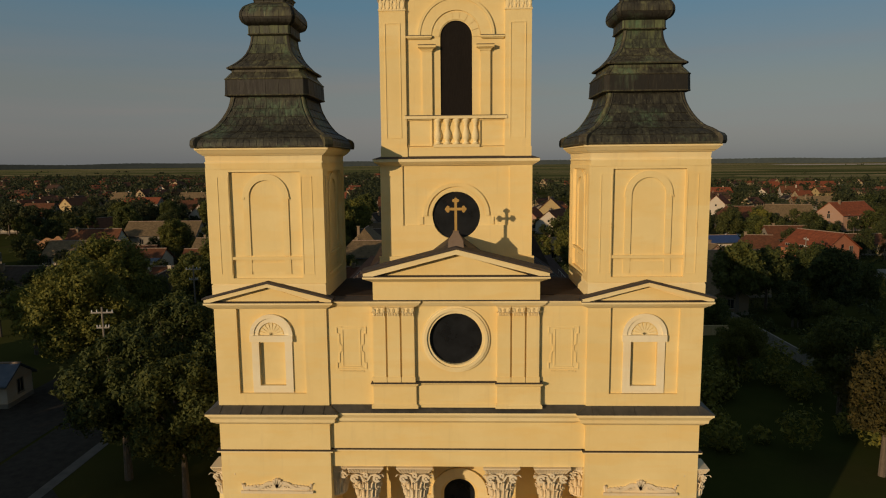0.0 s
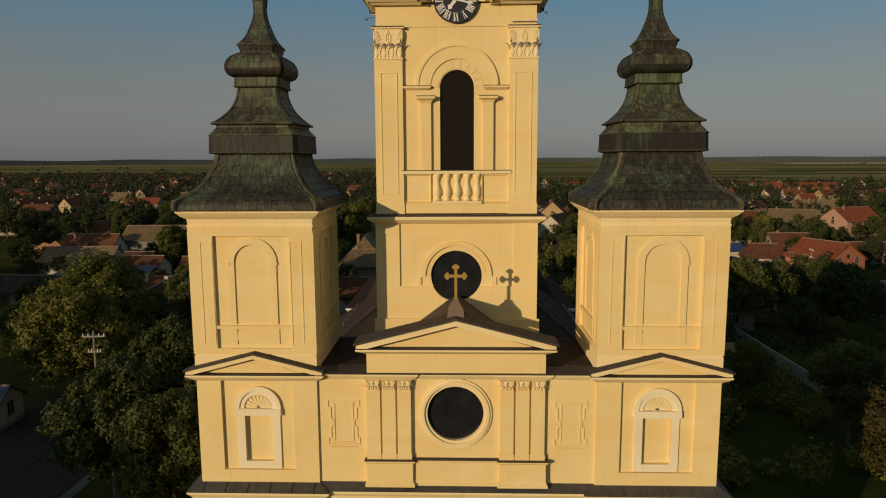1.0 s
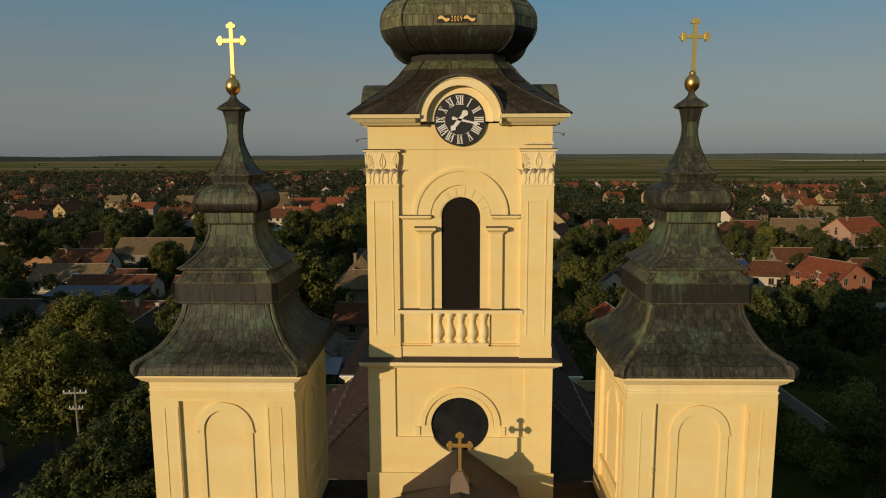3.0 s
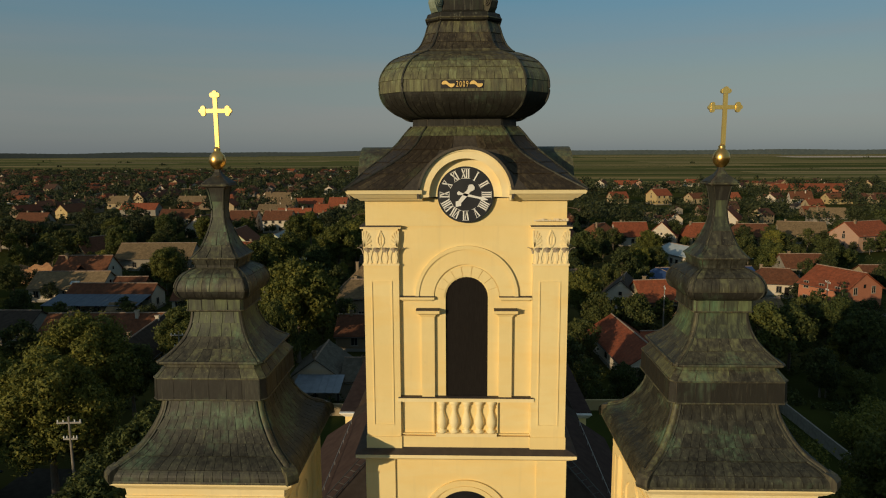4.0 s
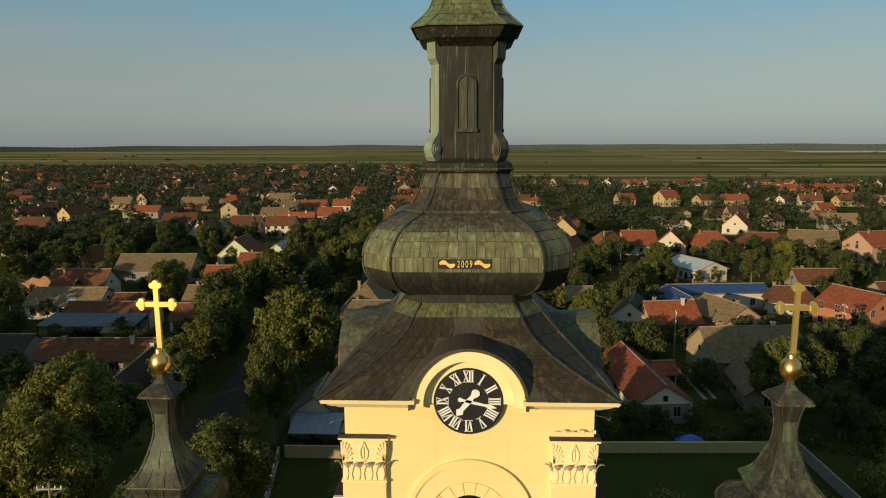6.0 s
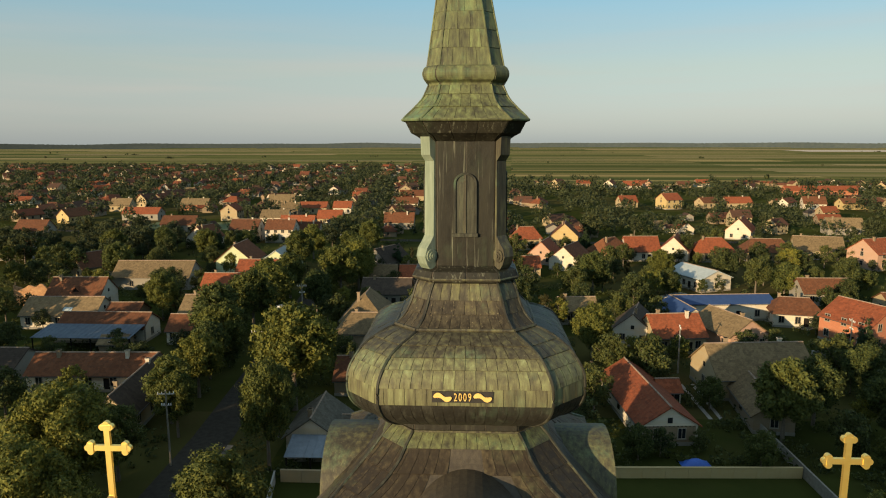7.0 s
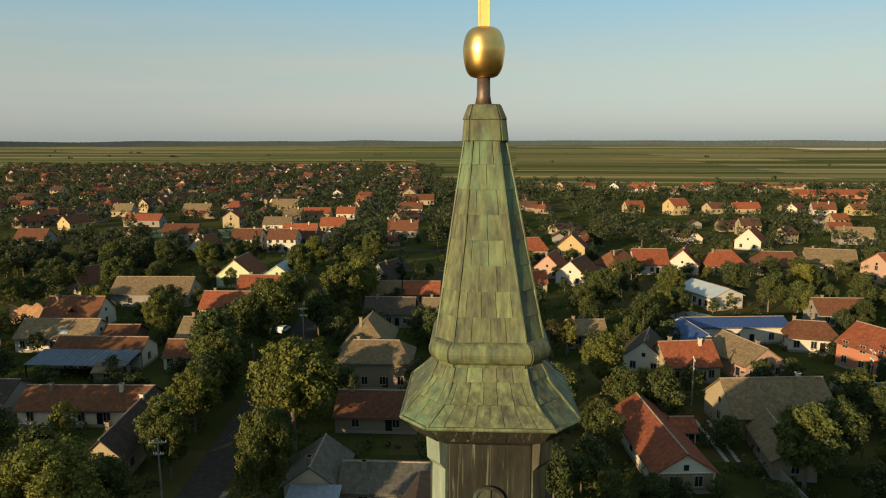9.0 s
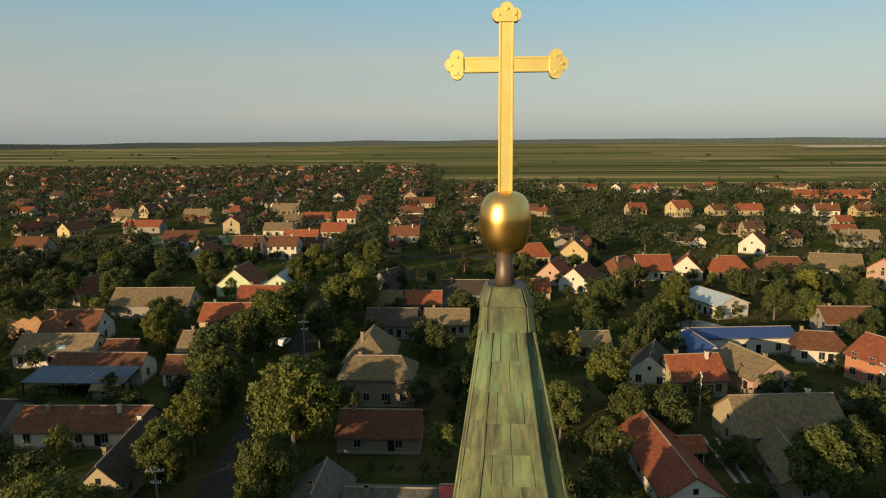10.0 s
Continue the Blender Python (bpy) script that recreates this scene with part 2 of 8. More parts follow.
YELLOW = plaster("yellow_plaster", (0.83, 0.66, 0.31), (0.50, 0.39, 0.22), 0.22)
CREAM = plaster("cream_moulding", (0.86, 0.72, 0.40), (0.52, 0.42, 0.26), 0.25)
STONE = plaster("pale_stone", (0.78, 0.67, 0.47), (0.38, 0.32, 0.23), 0.45)
PALE_TRIM = plaster("pale_trim", (0.86, 0.77, 0.54), (0.52, 0.44, 0.30), 0.2)
COPPER = copper("copper_sheet", False, -0.14, 0.6, 1.0, (0.97, 0.99, 0.94), 0.18)
COPPER_ALL = copper("copper_sheeting", True, -0.14, 0.6, 1.0, (0.97, 0.99, 0.94), 0.18)
VERDIGRIS = copper("verdigris_sheet", False, 0.12, 1.0, 1.0, (0.90, 1.02, 0.90), 0.16)
SIDE_COPPER = copper("side_tower_copper", False, 0.0, 0.75, 1.0, (1.02, 0.99, 0.92), 0.26)
UMBER_COPPER = copper("umber_copper_sheet", False, -0.22, 0.25, 1.0, (1.25, 0.98, 0.74))
UMBER_COPPER_ALL = copper("umber_copper_sheeting", True, -0.22, 0.25, 1.0, (1.25, 0.98, 0.74))
COPPER_OLIVE = copper("olive_copper_sheet", False, 0.05, 0.6, 1.0, (1.08, 0.99, 0.90), 0.08)
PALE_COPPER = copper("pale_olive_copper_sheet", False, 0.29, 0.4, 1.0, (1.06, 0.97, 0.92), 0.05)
DULL_COPPER = copper("dull_copper_sheet", False, -0.10, 0.9, 1.0, (1.16, 0.98, 0.80))
SUNLIT_PATINA = plain("pale_verdigris", (0.145, 0.178, 0.122), (0.23, 0.262, 0.19), 3.0, 0.7, 0.0, 0.25, 0.01, stretch=(4, 4, 0.5), big=0.35)
GREEN_COPPER = copper("green_copper_sheet", False, 0.22, 0.8, 1.0, (0.98, 1.0, 0.84))
GREEN_COPPER_ALL = copper("green_copper_sheeting", True, 0.22, 0.8, 1.0, (0.98, 1.0, 0.84))
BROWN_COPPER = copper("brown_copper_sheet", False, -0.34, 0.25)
BROWN_COPPER_ALL = copper("brown_copper_sheeting", True, -0.34, 0.25)
SOOT_COPPER = copper("sooty_copper_sheet", False, -0.3, 0.3, 0.5)
SOOT_COPPER_ALL = copper("sooty_copper_sheeting", True, -0.3, 0.3, 0.5)
DARK_COPPER = plain("dark_copper", (0.040, 0.031, 0.021), (0.070, 0.056, 0.036), 4.0, 0.6, 0.1, 0.3, 0.01, stretch=(3, 3, 0.7))
FLASHING = plain("dark_flashing", (0.040, 0.030, 0.024), (0.062, 0.048, 0.038), 5.0, 0.8, 0.0, 0.15)
OLD_STONE = plaster("weathered_stone", (0.36, 0.30, 0.22), (0.16, 0.13, 0.10), 0.6)
BROWN_STONE = plaster("brown_stone", (0.20, 0.145, 0.105), (0.10, 0.075, 0.055), 0.5)
LEDGE = plain("ledge_sheet", (0.045, 0.042, 0.034), (0.080, 0.074, 0.060), 3.0, 0.6, 0.1, 0.15)
GOLD = plain("gilding", (1.0, 0.75, 0.25), (0.98, 0.67, 0.18), 5.0, 0.40, 0.85, 0.08, 0.004, big=0.12)
BALL_GOLD = plain("aged_gilding", (0.98, 0.60, 0.19), (0.80, 0.45, 0.13), 4.0, 0.32, 1.0, 0.1, 0.004, big=0.35)
GILT = plain("gilt_paint", (0.92, 0.62, 0.20), (0.85, 0.55, 0.16), 6.0, 0.45, 0.3, 0.05)
BLACK_PLATE = plain("blackened_plate", (0.014, 0.012, 0.010), (0.022, 0.018, 0.015), 5.0, 0.7, 0.0, 0.1)
OLD_GOLD = plain("dull_bronze", (0.62, 0.38, 0.11), (0.74, 0.46, 0.14), 7.0, 0.45, 0.8, 0.2)
POLE_IRON = plain("brown_iron", (0.10, 0.065, 0.045), (0.15, 0.10, 0.07), 8.0, 0.5, 0.5, 0.2)
DIAL = plain("black_dial", (0.012, 0.012, 0.014), (0.02, 0.02, 0.022), 5.0, 0.45, 0.0, 0.05)
WHITE = plain("white_paint", (0.80, 0.78, 0.72), (0.72, 0.70, 0.64), 4.0, 0.6, 0.0, 0.1)
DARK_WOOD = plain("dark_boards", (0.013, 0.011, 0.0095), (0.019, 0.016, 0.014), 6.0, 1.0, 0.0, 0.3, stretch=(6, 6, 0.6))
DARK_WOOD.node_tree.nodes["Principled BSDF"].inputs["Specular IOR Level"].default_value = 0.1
GLASS_DARK = plain("dark_glass", (0.012, 0.013, 0.015), (0.02, 0.022, 0.025), 2.0, 0.12, 0.0, 0.03)
NAVE_ROOF = plain("grey_sheet_roof", (0.040, 0.029, 0.022), (0.058, 0.043, 0.033), 2.0, 1.0, 0.0, 0.2, vary=0.1)
NAVE_BROWN = plain("brown_sheet_roof", (0.046, 0.028, 0.022), (0.066, 0.042, 0.033), 2.0, 1.0, 0.0, 0.2, vary=0.1)
NAVE_BROWN.node_tree.nodes["Principled BSDF"].inputs["Specular IOR Level"].default_value = 0.1
NAVE_ROOF.node_tree.nodes["Principled BSDF"].inputs["Specular IOR Level"].default_value = 0.1
RED = (0.225, 0.058, 0.023)
TILE = tiles("roof_tiles", [(0.0, (0.050, 0.032, 0.023)), (0.3, (0.085, 0.040, 0.025)), (0.55, (0.125, 0.047, 0.026)), (0.8, RED), (0.92, (0.19, 0.068, 0.030)), (1.0, (0.105, 0.074, 0.048))])
TILE_ALL = tiles("roof_tiles_afar", [(0.0, (0.050, 0.032, 0.023)), (0.3, (0.085, 0.040, 0.025)), (0.55, (0.125, 0.047, 0.026)), (0.8, RED), (0.92, (0.19, 0.068, 0.030)), (1.0, (0.105, 0.074, 0.048))], island=True)
TILE_RED = tiles("red_tiles", [(0.0, (0.215, 0.054, 0.023)), (1.0, (0.31, 0.084, 0.034))])
TILE_BROWN = tiles("brown_tiles", [(0.0, (0.098, 0.037, 0.018)), (1.0, (0.180, 0.066, 0.029))])
TILE_GREY = tiles("weathered_tiles", [(0.0, (0.155, 0.106, 0.054)), (1.0, (0.245, 0.168, 0.085))])
TILE_DARK = tiles("dark_tiles", [(0.0, (0.044, 0.032, 0.024)), (1.0, (0.076, 0.055, 0.040))])
TILE_LICHEN = tiles("lichened_slates", [(0.0, (0.085, 0.076, 0.058)), (1.0, (0.135, 0.120, 0.090))])
BLUE_SHEET = plain("blue_sheet_metal", (0.018, 0.045, 0.13), (0.026, 0.058, 0.16), 1.5, 0.7, 0.0, 0.15)
GREY_SHEET = plain("blue_grey_sheet", (0.065, 0.085, 0.115), (0.10, 0.125, 0.155), 1.2, 0.65, 0.1, 0.15)
PALE_SHEET = plain("pale_sheet_metal", (0.36, 0.39, 0.38), (0.44, 0.47, 0.45), 1.2, 0.6, 0.1, 0.15)
WALL_WHITE = plaster("white_wall", (0.53, 0.465, 0.375), (0.32, 0.275, 0.22), 0.45)
WALL_CREAM = plaster("cream_wall", (0.35, 0.27, 0.16), (0.28, 0.21, 0.13), 0.45)
WALL_YELLOW = plaster("yellow_wall", (0.43, 0.32, 0.15), (0.40, 0.30, 0.16), 0.3)
WALL_GREEN = plaster("pale_green_wall", (0.50, 0.54, 0.34), (0.34, 0.34, 0.22), 0.3)
WALL_PINK = plaster("pink_wall", (0.40, 0.25, 0.18), (0.42, 0.27, 0.2), 0.25)
WALL_BROWN = plaster("old_brown_wall", (0.24, 0.175, 0.11), (0.12, 0.085, 0.055), 0.6)
WALL_GREY = plaster("grey_wall", (0.24, 0.215, 0.18), (0.13, 0.11, 0.09), 0.5)
BRICK_WALL = plain("red_brickwork", (0.34, 0.12, 0.06), (0.44, 0.17, 0.085), 9.0, 0.85, 0.0, 0.4, stretch=(1, 1, 3))
RUIN = plain("crumbling_brick", (0.30, 0.15, 0.07), (0.44, 0.24, 0.11), 1.6, 0.9, 0.0, 0.7, 0.15)
OLD_CONCRETE = plain("weathered_concrete", (0.17, 0.145, 0.11), (0.25, 0.22, 0.175), 2.0, 0.9, 0.0, 0.25)
CONCRETE = plain("concrete", (0.27, 0.245, 0.21), (0.36, 0.33, 0.285), 2.0, 0.85, 0.0, 0.25)
ASPHALT = plain("asphalt", (0.043, 0.037, 0.030), (0.062, 0.054, 0.043), 1.5, 1.0, 0.0, 0.2, vary=0.0)
ASPHALT.node_tree.nodes["Principled BSDF"].inputs["Specular IOR Level"].default_value = 0.05
BARK = plain("bark", (0.10, 0.075, 0.05), (0.16, 0.125, 0.09), 6.0, 0.9, 0.0, 0.5, 0.03, stretch=(3, 3, 0.6))
LEAF_MID = leafage("garden_leaves", (0.016, 0.026, 0.010), (0.076, 0.087, 0.026))
LEAF_A = leafage("broad_leaves", (0.030, 0.042, 0.012), (0.122, 0.126, 0.027))
LEAF_DARK = leafage("dark_leaves", (0.026, 0.040, 0.013), (0.092, 0.104, 0.027))
LEAF_DRY = leafage("dry_leaves", (0.022, 0.021, 0.008), (0.060, 0.053, 0.017))
LEAF_FAR = leafage("distant_leaves", (0.014, 0.022, 0.011), (0.060, 0.069, 0.028))
FOOTWAY = plain("worn_footpath", (0.10, 0.09, 0.075), (0.15, 0.135, 0.11), 1.0, 1.0, 0.0, 0.2)
LEAF_B = leafage("yellowing_leaves", (0.036, 0.050, 0.013), (0.166, 0.164, 0.033))
LEAF_C = leafage("dark_needles", (0.014, 0.028, 0.012), (0.035, 0.055, 0.022))
CAR_PAINT = plain("white_car_paint", (0.75, 0.75, 0.74), (0.70, 0.70, 0.69), 1.0, 0.25, 0.0, 0.0)
TYRE = plain("tyre_rubber", (0.015, 0.015, 0.015), (0.022, 0.022, 0.022), 8.0, 0.8, 0.0, 0.1)


def ground_material():
    """Gardens and grass in the village, strip fields beyond it."""
    m, nt, bsdf = material("plain_with_fields")
    pos = coords(nt, (1, 1, 1), True)
    sep = nt.nodes.new("ShaderNodeSeparateXYZ")
    nt.links.new(pos, sep.inputs["Vector"])
    grass = mix(nt, noise_fac(nt, pos, 0.08, 8.0, 0.7), (0.040, 0.060, 0.018), (0.085, 0.105, 0.032))
    grass = mix(nt, noise_fac(nt, pos, 0.035, 5.0, 0.6, 0.52, 0.7), grass, (0.105, 0.090, 0.048))
    plots = add(nt, "ShaderNodeTexBrick", Scale=1.0)
    plots.inputs["Brick Width"].default_value, plots.inputs["Row Height"].default_value = 23.0, 38.0
    plots.inputs["Mortar Size"].default_value = 0.0
    plots.inputs["Color1"].default_value, plots.inputs["Color2"].default_value = (0, 0, 0, 1), (1, 1, 1, 1)
    nt.links.new(pos, plots.inputs["Vector"])
    gardens = ramp(nt, plots.outputs["Color"], [(0.0, (0.042, 0.066, 0.018)), (0.5, (0.085, 0.100, 0.032)), (0.75, (0.15, 0.12, 0.065)), (1.0, (0.10, 0.135, 0.036))])
    village = mix(nt, 1.0, mix(nt, 0.5, grass, gardens), (0.68, 0.58, 0.50), 'MULTIPLY')
    turn = nt.nodes.new("ShaderNodeMapping")
    turn.inputs["Rotation"].default_value = (0, 0, radians(3.5))
    nt.links.new(pos, turn.inputs["Vector"])

    def strips(width, row, shift):
        b = add(nt, "ShaderNodeTexBrick", Scale=1.0)
        b.inputs["Brick Width"].default_value, b.inputs["Row Height"].default_value = width, row
        b.inputs["Mortar Size"].default_value = 0.0
        b.offset = shift
        b.inputs["Color1"].default_value, b.inputs["Color2"].default_value = (0, 0, 0, 1), (1, 1, 1, 1)
        nt.links.new(turn.outputs["Vector"], b.inputs["Vector"])
        return b.outputs["Color"]
    green, ochre = (0.12, 0.145, 0.050), (0.46, 0.36, 0.17)
    a = ramp(nt, strips(520.0, 21.0, 0.37), [(0.0, green), (0.25, (0.21, 0.21, 0.075)), (0.42, (0.055, 0.085, 0.026)), (0.52, (0.30, 0.26, 0.10)), (0.68, ochre), (0.74, (0.060, 0.095, 0.030)), (1.0, (0.54, 0.42, 0.22))])
    c = ramp(nt, strips(900.0, 75.0, 0.6), [(0.0, green), (0.3, (0.24, 0.23, 0.085)), (0.50, (0.085, 0.115, 0.040)), (0.60, (0.19, 0.19, 0.070)), (0.75, (0.38, 0.31, 0.145)), (0.94, (0.48, 0.37, 0.19)), (1.0, (0.56, 0.42, 0.26))])
    far = add(nt, "ShaderNodeMapRange")
    far.inputs["From Min"].default_value, far.inputs["From Max"].default_value = 1300.0, 1700.0
    nt.links.new(sep.outputs["Y"], far.inputs["Value"])
    fields = mix(nt, far.outputs["Result"], a, c)
    fine = ramp(nt, strips(340.0, 9.0, 0.43), [(0.0, (0.55, 0.58, 0.55)), (0.35, (1.0, 1.0, 1.0)), (0.6, (0.74, 0.80, 0.78)), (0.8, (1.25, 1.15, 1.05)), (1.0, (1.5, 1.3, 1.1))])
    fields = mix(nt, 0.85, fields, fine, 'MULTIPLY')
    fields = mix(nt, 1.0, fields, (0.79, 0.74, 0.72), 'MULTIPLY')
    fields = mix(nt, math_node(nt, 'MULTIPLY', noise_fac(nt, pos, 0.006, 6.0, 0.6, 0.4, 0.8), 0.2), fields, (0.115, 0.115, 0.045))
    limit = math_node(nt, 'MULTIPLY_ADD', sep.outputs["X"], -0.55)
    limit.node.inputs[2].default_value = 640.0
    limit = math_node(nt, 'MINIMUM', math_node(nt, 'MAXIMUM', limit, 560.0), 960.0)
    wob = math_node(nt, 'MULTIPLY', noise_fac(nt, pos, 0.01, 4.0, 0.6, 0.2, 0.8), 120.0)
    edge = math_node(nt, 'SUBTRACT', math_node(nt, 'ADD', sep.outputs["Y"], wob), limit)
    fac = add(nt, "ShaderNodeMapRange")
    fac.inputs["From Min"].default_value, fac.inputs["From Max"].default_value = 0.0, 60.0
    nt.links.new(edge, fac.inputs["Value"])
    col = mix(nt, fac.outputs["Result"], village, fields)
    nt.links.new(col, bsdf.inputs["Base Color"])
    bsdf.inputs["Roughness"].default_value = 1.0
    bsdf.inputs["Specular IOR Level"].default_value = 0.0
    bump(nt, bsdf, noise_fac(nt, pos, 1.2, 5.0, 0.7, 0.2, 0.8), 0.25, 0.05)
    return m


GROUND = ground_material()

# ---- building tools ----


def part(name, bm, mat, parent=None, label="", smooth=False, at=None):
    """Links a bmesh as one mesh object, under a thing or under a part."""
    bmesh.ops.recalc_face_normals(bm, faces=bm.faces)
    me = bpy.data.meshes.new(name)
    bm.to_mesh(me)
    bm.free()
    me.materials.append(mat)
    if smooth:
        for p in me.polygons:
            p.use_smooth = True
    ob = new(name, me)
    if parent is not None:
        ob.parent = parent
    if at is not None:
        ob.matrix_basis = at
    if label:
        ob["label"] = label
    return ob


def share(ob, m, parent=None):
    """One more object on the same mesh."""
    c = new(ob.name.split(".")[0], ob.data)
    c.matrix_basis = m
    c.parent = parent if parent is not None else ob.parent
    if "label" in ob:
        c["label"] = ob["label"]
    return c


def thing(name, m, label, category, group="", kind=""):
    e = new(name)
    e.empty_display_size = 0.2
    e.matrix_basis = m
    return tagged(e, label, category, group, kind)


def box(bm, x0, x1, y0, y1, z0, z1):
    tier(bm, (x0, x1, y0, y1), z0, (x0, x1, y0, y1), z1)


def tier(bm, r0, z0, r1, z1):
    """A block whose lower and upper outline differ."""
    lo = [bm.verts.new((r0[i], r0[j], z0)) for i, j in ((0, 2), (1, 2), (1, 3), (0, 3))]
    hi = [bm.verts.new((r1[i], r1[j], z1)) for i, j in ((0, 2), (1, 2), (1, 3), (0, 3))]
    bm.faces.new(lo[::-1])
    bm.faces.new(hi)
    for k in range(4):
        bm.faces.new((lo[k], lo[(k + 1) % 4], hi[(k + 1) % 4], hi[k]))


def prism(bm, pts, y0, y1):
    """A polygon in x and z, drawn out along y."""
    a = [bm.verts.new((x, y0, z)) for x, z in pts]
    b = [bm.verts.new((x, y1, z)) for x, z in pts]
    bm.faces.new(a)
    bm.faces.new(b[::-1])
    n = len(pts)
    for k in range(n):
        bm.faces.new((a[k], b[k], b[(k + 1) % n], a[(k + 1) % n]))


def ring(bm, cx, cz, r0, r1, y0, y1, a0=0.0, a1=360.0, n=32):
    """A flat ring, or a part of one, in x and z, drawn out along y."""
    full = abs(a1 - a0) >= 359.9
    rows = []
    for k in range(n if full else n + 1):
        a = radians(a0 + (a1 - a0) * k / n)
        c, s = math.cos(a), math.sin(a)
        rows.append([bm.verts.new((cx + r * c, y, cz + r * s)) for r, y in ((r0, y0), (r1, y0), (r1, y1), (r0, y1))])
    for k in range(n):
        p, q = rows[k], rows[(k + 1) % len(rows)]
        for i in range(4):
            bm.faces.new((p[i], p[(i + 1) % 4], q[(i + 1) % 4], q[i]))
    if not full:
        bm.faces.new(rows[0])
        bm.faces.new(rows[-1][::-1])


def disc(bm, cx, cz, r, y0, y1, n=40):
    prism(bm, [(cx + r * math.cos(2 * math.pi * k / n), cz + r * math.sin(2 * math.pi * k / n)) for k in range(n)], y0, y1)


def arch_pts(cx, half, z0, spring, n=16):
    """An opening with a round head."""
    pts = [(cx - half, z0), (cx + half, z0)]
    return pts + [(cx + half * math.cos(math.pi * k / n), spring + half * math.sin(math.pi * k / n)) for k in range(n + 1)]


def circle_pts(cx, cz, r, n=40):
    return [(cx + r * math.cos(2 * math.pi * k / n), cz + r * math.sin(2 * math.pi * k / n)) for k in range(n)]


def slab(bm, outer, holes, y0, y1):
    """A wall in x and z with openings that go through it, from y0 to y1."""
    edges = []
    loops = []
    for pts in [outer, *holes]:
        vs = [bm.verts.new((x, y0, z)) for x, z in pts]
        loops.append(vs)
        edges += [bm.edges.new((vs[k], vs[(k + 1) % len(vs)])) for k in range(len(vs))]
    made = bmesh.ops.triangle_fill(bm, use_beauty=True, use_dissolve=False, edges=edges)
    faces = [g for g in made["geom"] if isinstance(g, bmesh.types.BMFace)]
    twin = {}
    for vs in loops:
        for v in vs:
            twin[v] = bm.verts.new((v.co.x, y1, v.co.z))
    for f in faces:
        bm.faces.new([twin[v] for v in f.verts][::-1])
    for vs in loops:
        for k in range(len(vs)):
            p, q = vs[k], vs[(k + 1) % len(vs)]
            bm.faces.new((p, q, twin[q], twin[p]))


def lathe(bm, profile, n=20, cx=0.0, cy=0.0):
    """A turned body from (radius, height) pairs."""
    rows = []
    for r, z in profile:
        rows.append([bm.verts.new((cx + r * math.cos(2 * math.pi * k / n), cy + r * math.sin(2 * math.pi * k / n), z)) for k in range(n)])
    for p, q in zip(rows, rows[1:]):
        for k in range(n):
            bm.faces.new((p[k], p[(k + 1) % n], q[(k + 1) % n], q[k]))
    bm.faces.new(rows[0][::-1])
    bm.faces.new(rows[-1])


def tube(bm, p, q, r0, r1, n=8):
    """A tapered rod from p to q."""
    p, q = Vector(p), Vector(q)
    turn = (q - p).to_track_quat('Z', 'Y')
    rows = []
    for c, r in ((p, r0), (q, r1)):
        rows.append([bm.verts.new(c + turn @ Vector((r * math.cos(2 * math.pi * k / n), r * math.sin(2 * math.pi * k / n), 0))) for k in range(n)])
    for k in range(n):
        bm.faces.new((rows[0][k], rows[0][(k + 1) % n], rows[1][(k + 1) % n], rows[1][k]))
    bm.faces.new(rows[0][::-1])
    bm.faces.new(rows[1])


def strip(bm, pts, width, thick, normal=(0, -1, 0)):
    """A thin band along points, of a given width or widths, lying against a plane."""
    nrm = Vector(normal)
    rows = []
    for k, p in enumerate(pts):
        p = Vector(p)
        a, b = Vector(pts[max(0, k - 1)]), Vector(pts[min(len(pts) - 1, k + 1)])
        side = (b - a).cross(nrm).normalized()
        w = width[k] if isinstance(width, (list, tuple)) else width
        rows.append([bm.verts.new(p + side * w / 2), bm.verts.new(p - side * w / 2), bm.verts.new(p - side * w / 2 + nrm * thick), bm.verts.new(p + side * w / 2 + nrm * thick)])
    for p, q in zip(rows, rows[1:]):
        for i in range(4):
            bm.faces.new((p[i], p[(i + 1) % 4], q[(i + 1) % 4], q[i]))
    bm.faces.new(rows[0][::-1])
    bm.faces.new(rows[-1])


def bevel(bm, width=0.02):
    bmesh.ops.bevel(bm, geom=[e for e in bm.edges if e.is_manifold and e.calc_face_angle(0) > 0.5], offset=width, segments=1, affect='EDGES', clamp_overlap=True)

# ---- the church ----
church = thing("church", pose(0.04, 0, 0), "yellow baroque church with three copper-roofed towers", "church")
SIDES = (-1, 1)


def cornice(bm, rect, z0, layers, open_back=False):
    """Layers of (height, projection at the foot, projection at the head) round a block."""
    x0, x1, y0, y1 = rect
    z = z0
    for h, p, q in layers:
        tier(bm, (x0 - p, x1 + p, y0 - p, y1 + p), z, (x0 - q, x1 + q, y0 - q, y1 + q), z + h)
        z += h


def flash(x0, x1, y0, y1, z, parent=None, at=None):
    """Dark sheet metal on top of a ledge."""
    bm = bmesh.new()
    box(bm, x0, x1, y0, y1, z, z + 0.022)
    return part("flashing", bm, FLASHING, parent or church, at=at)


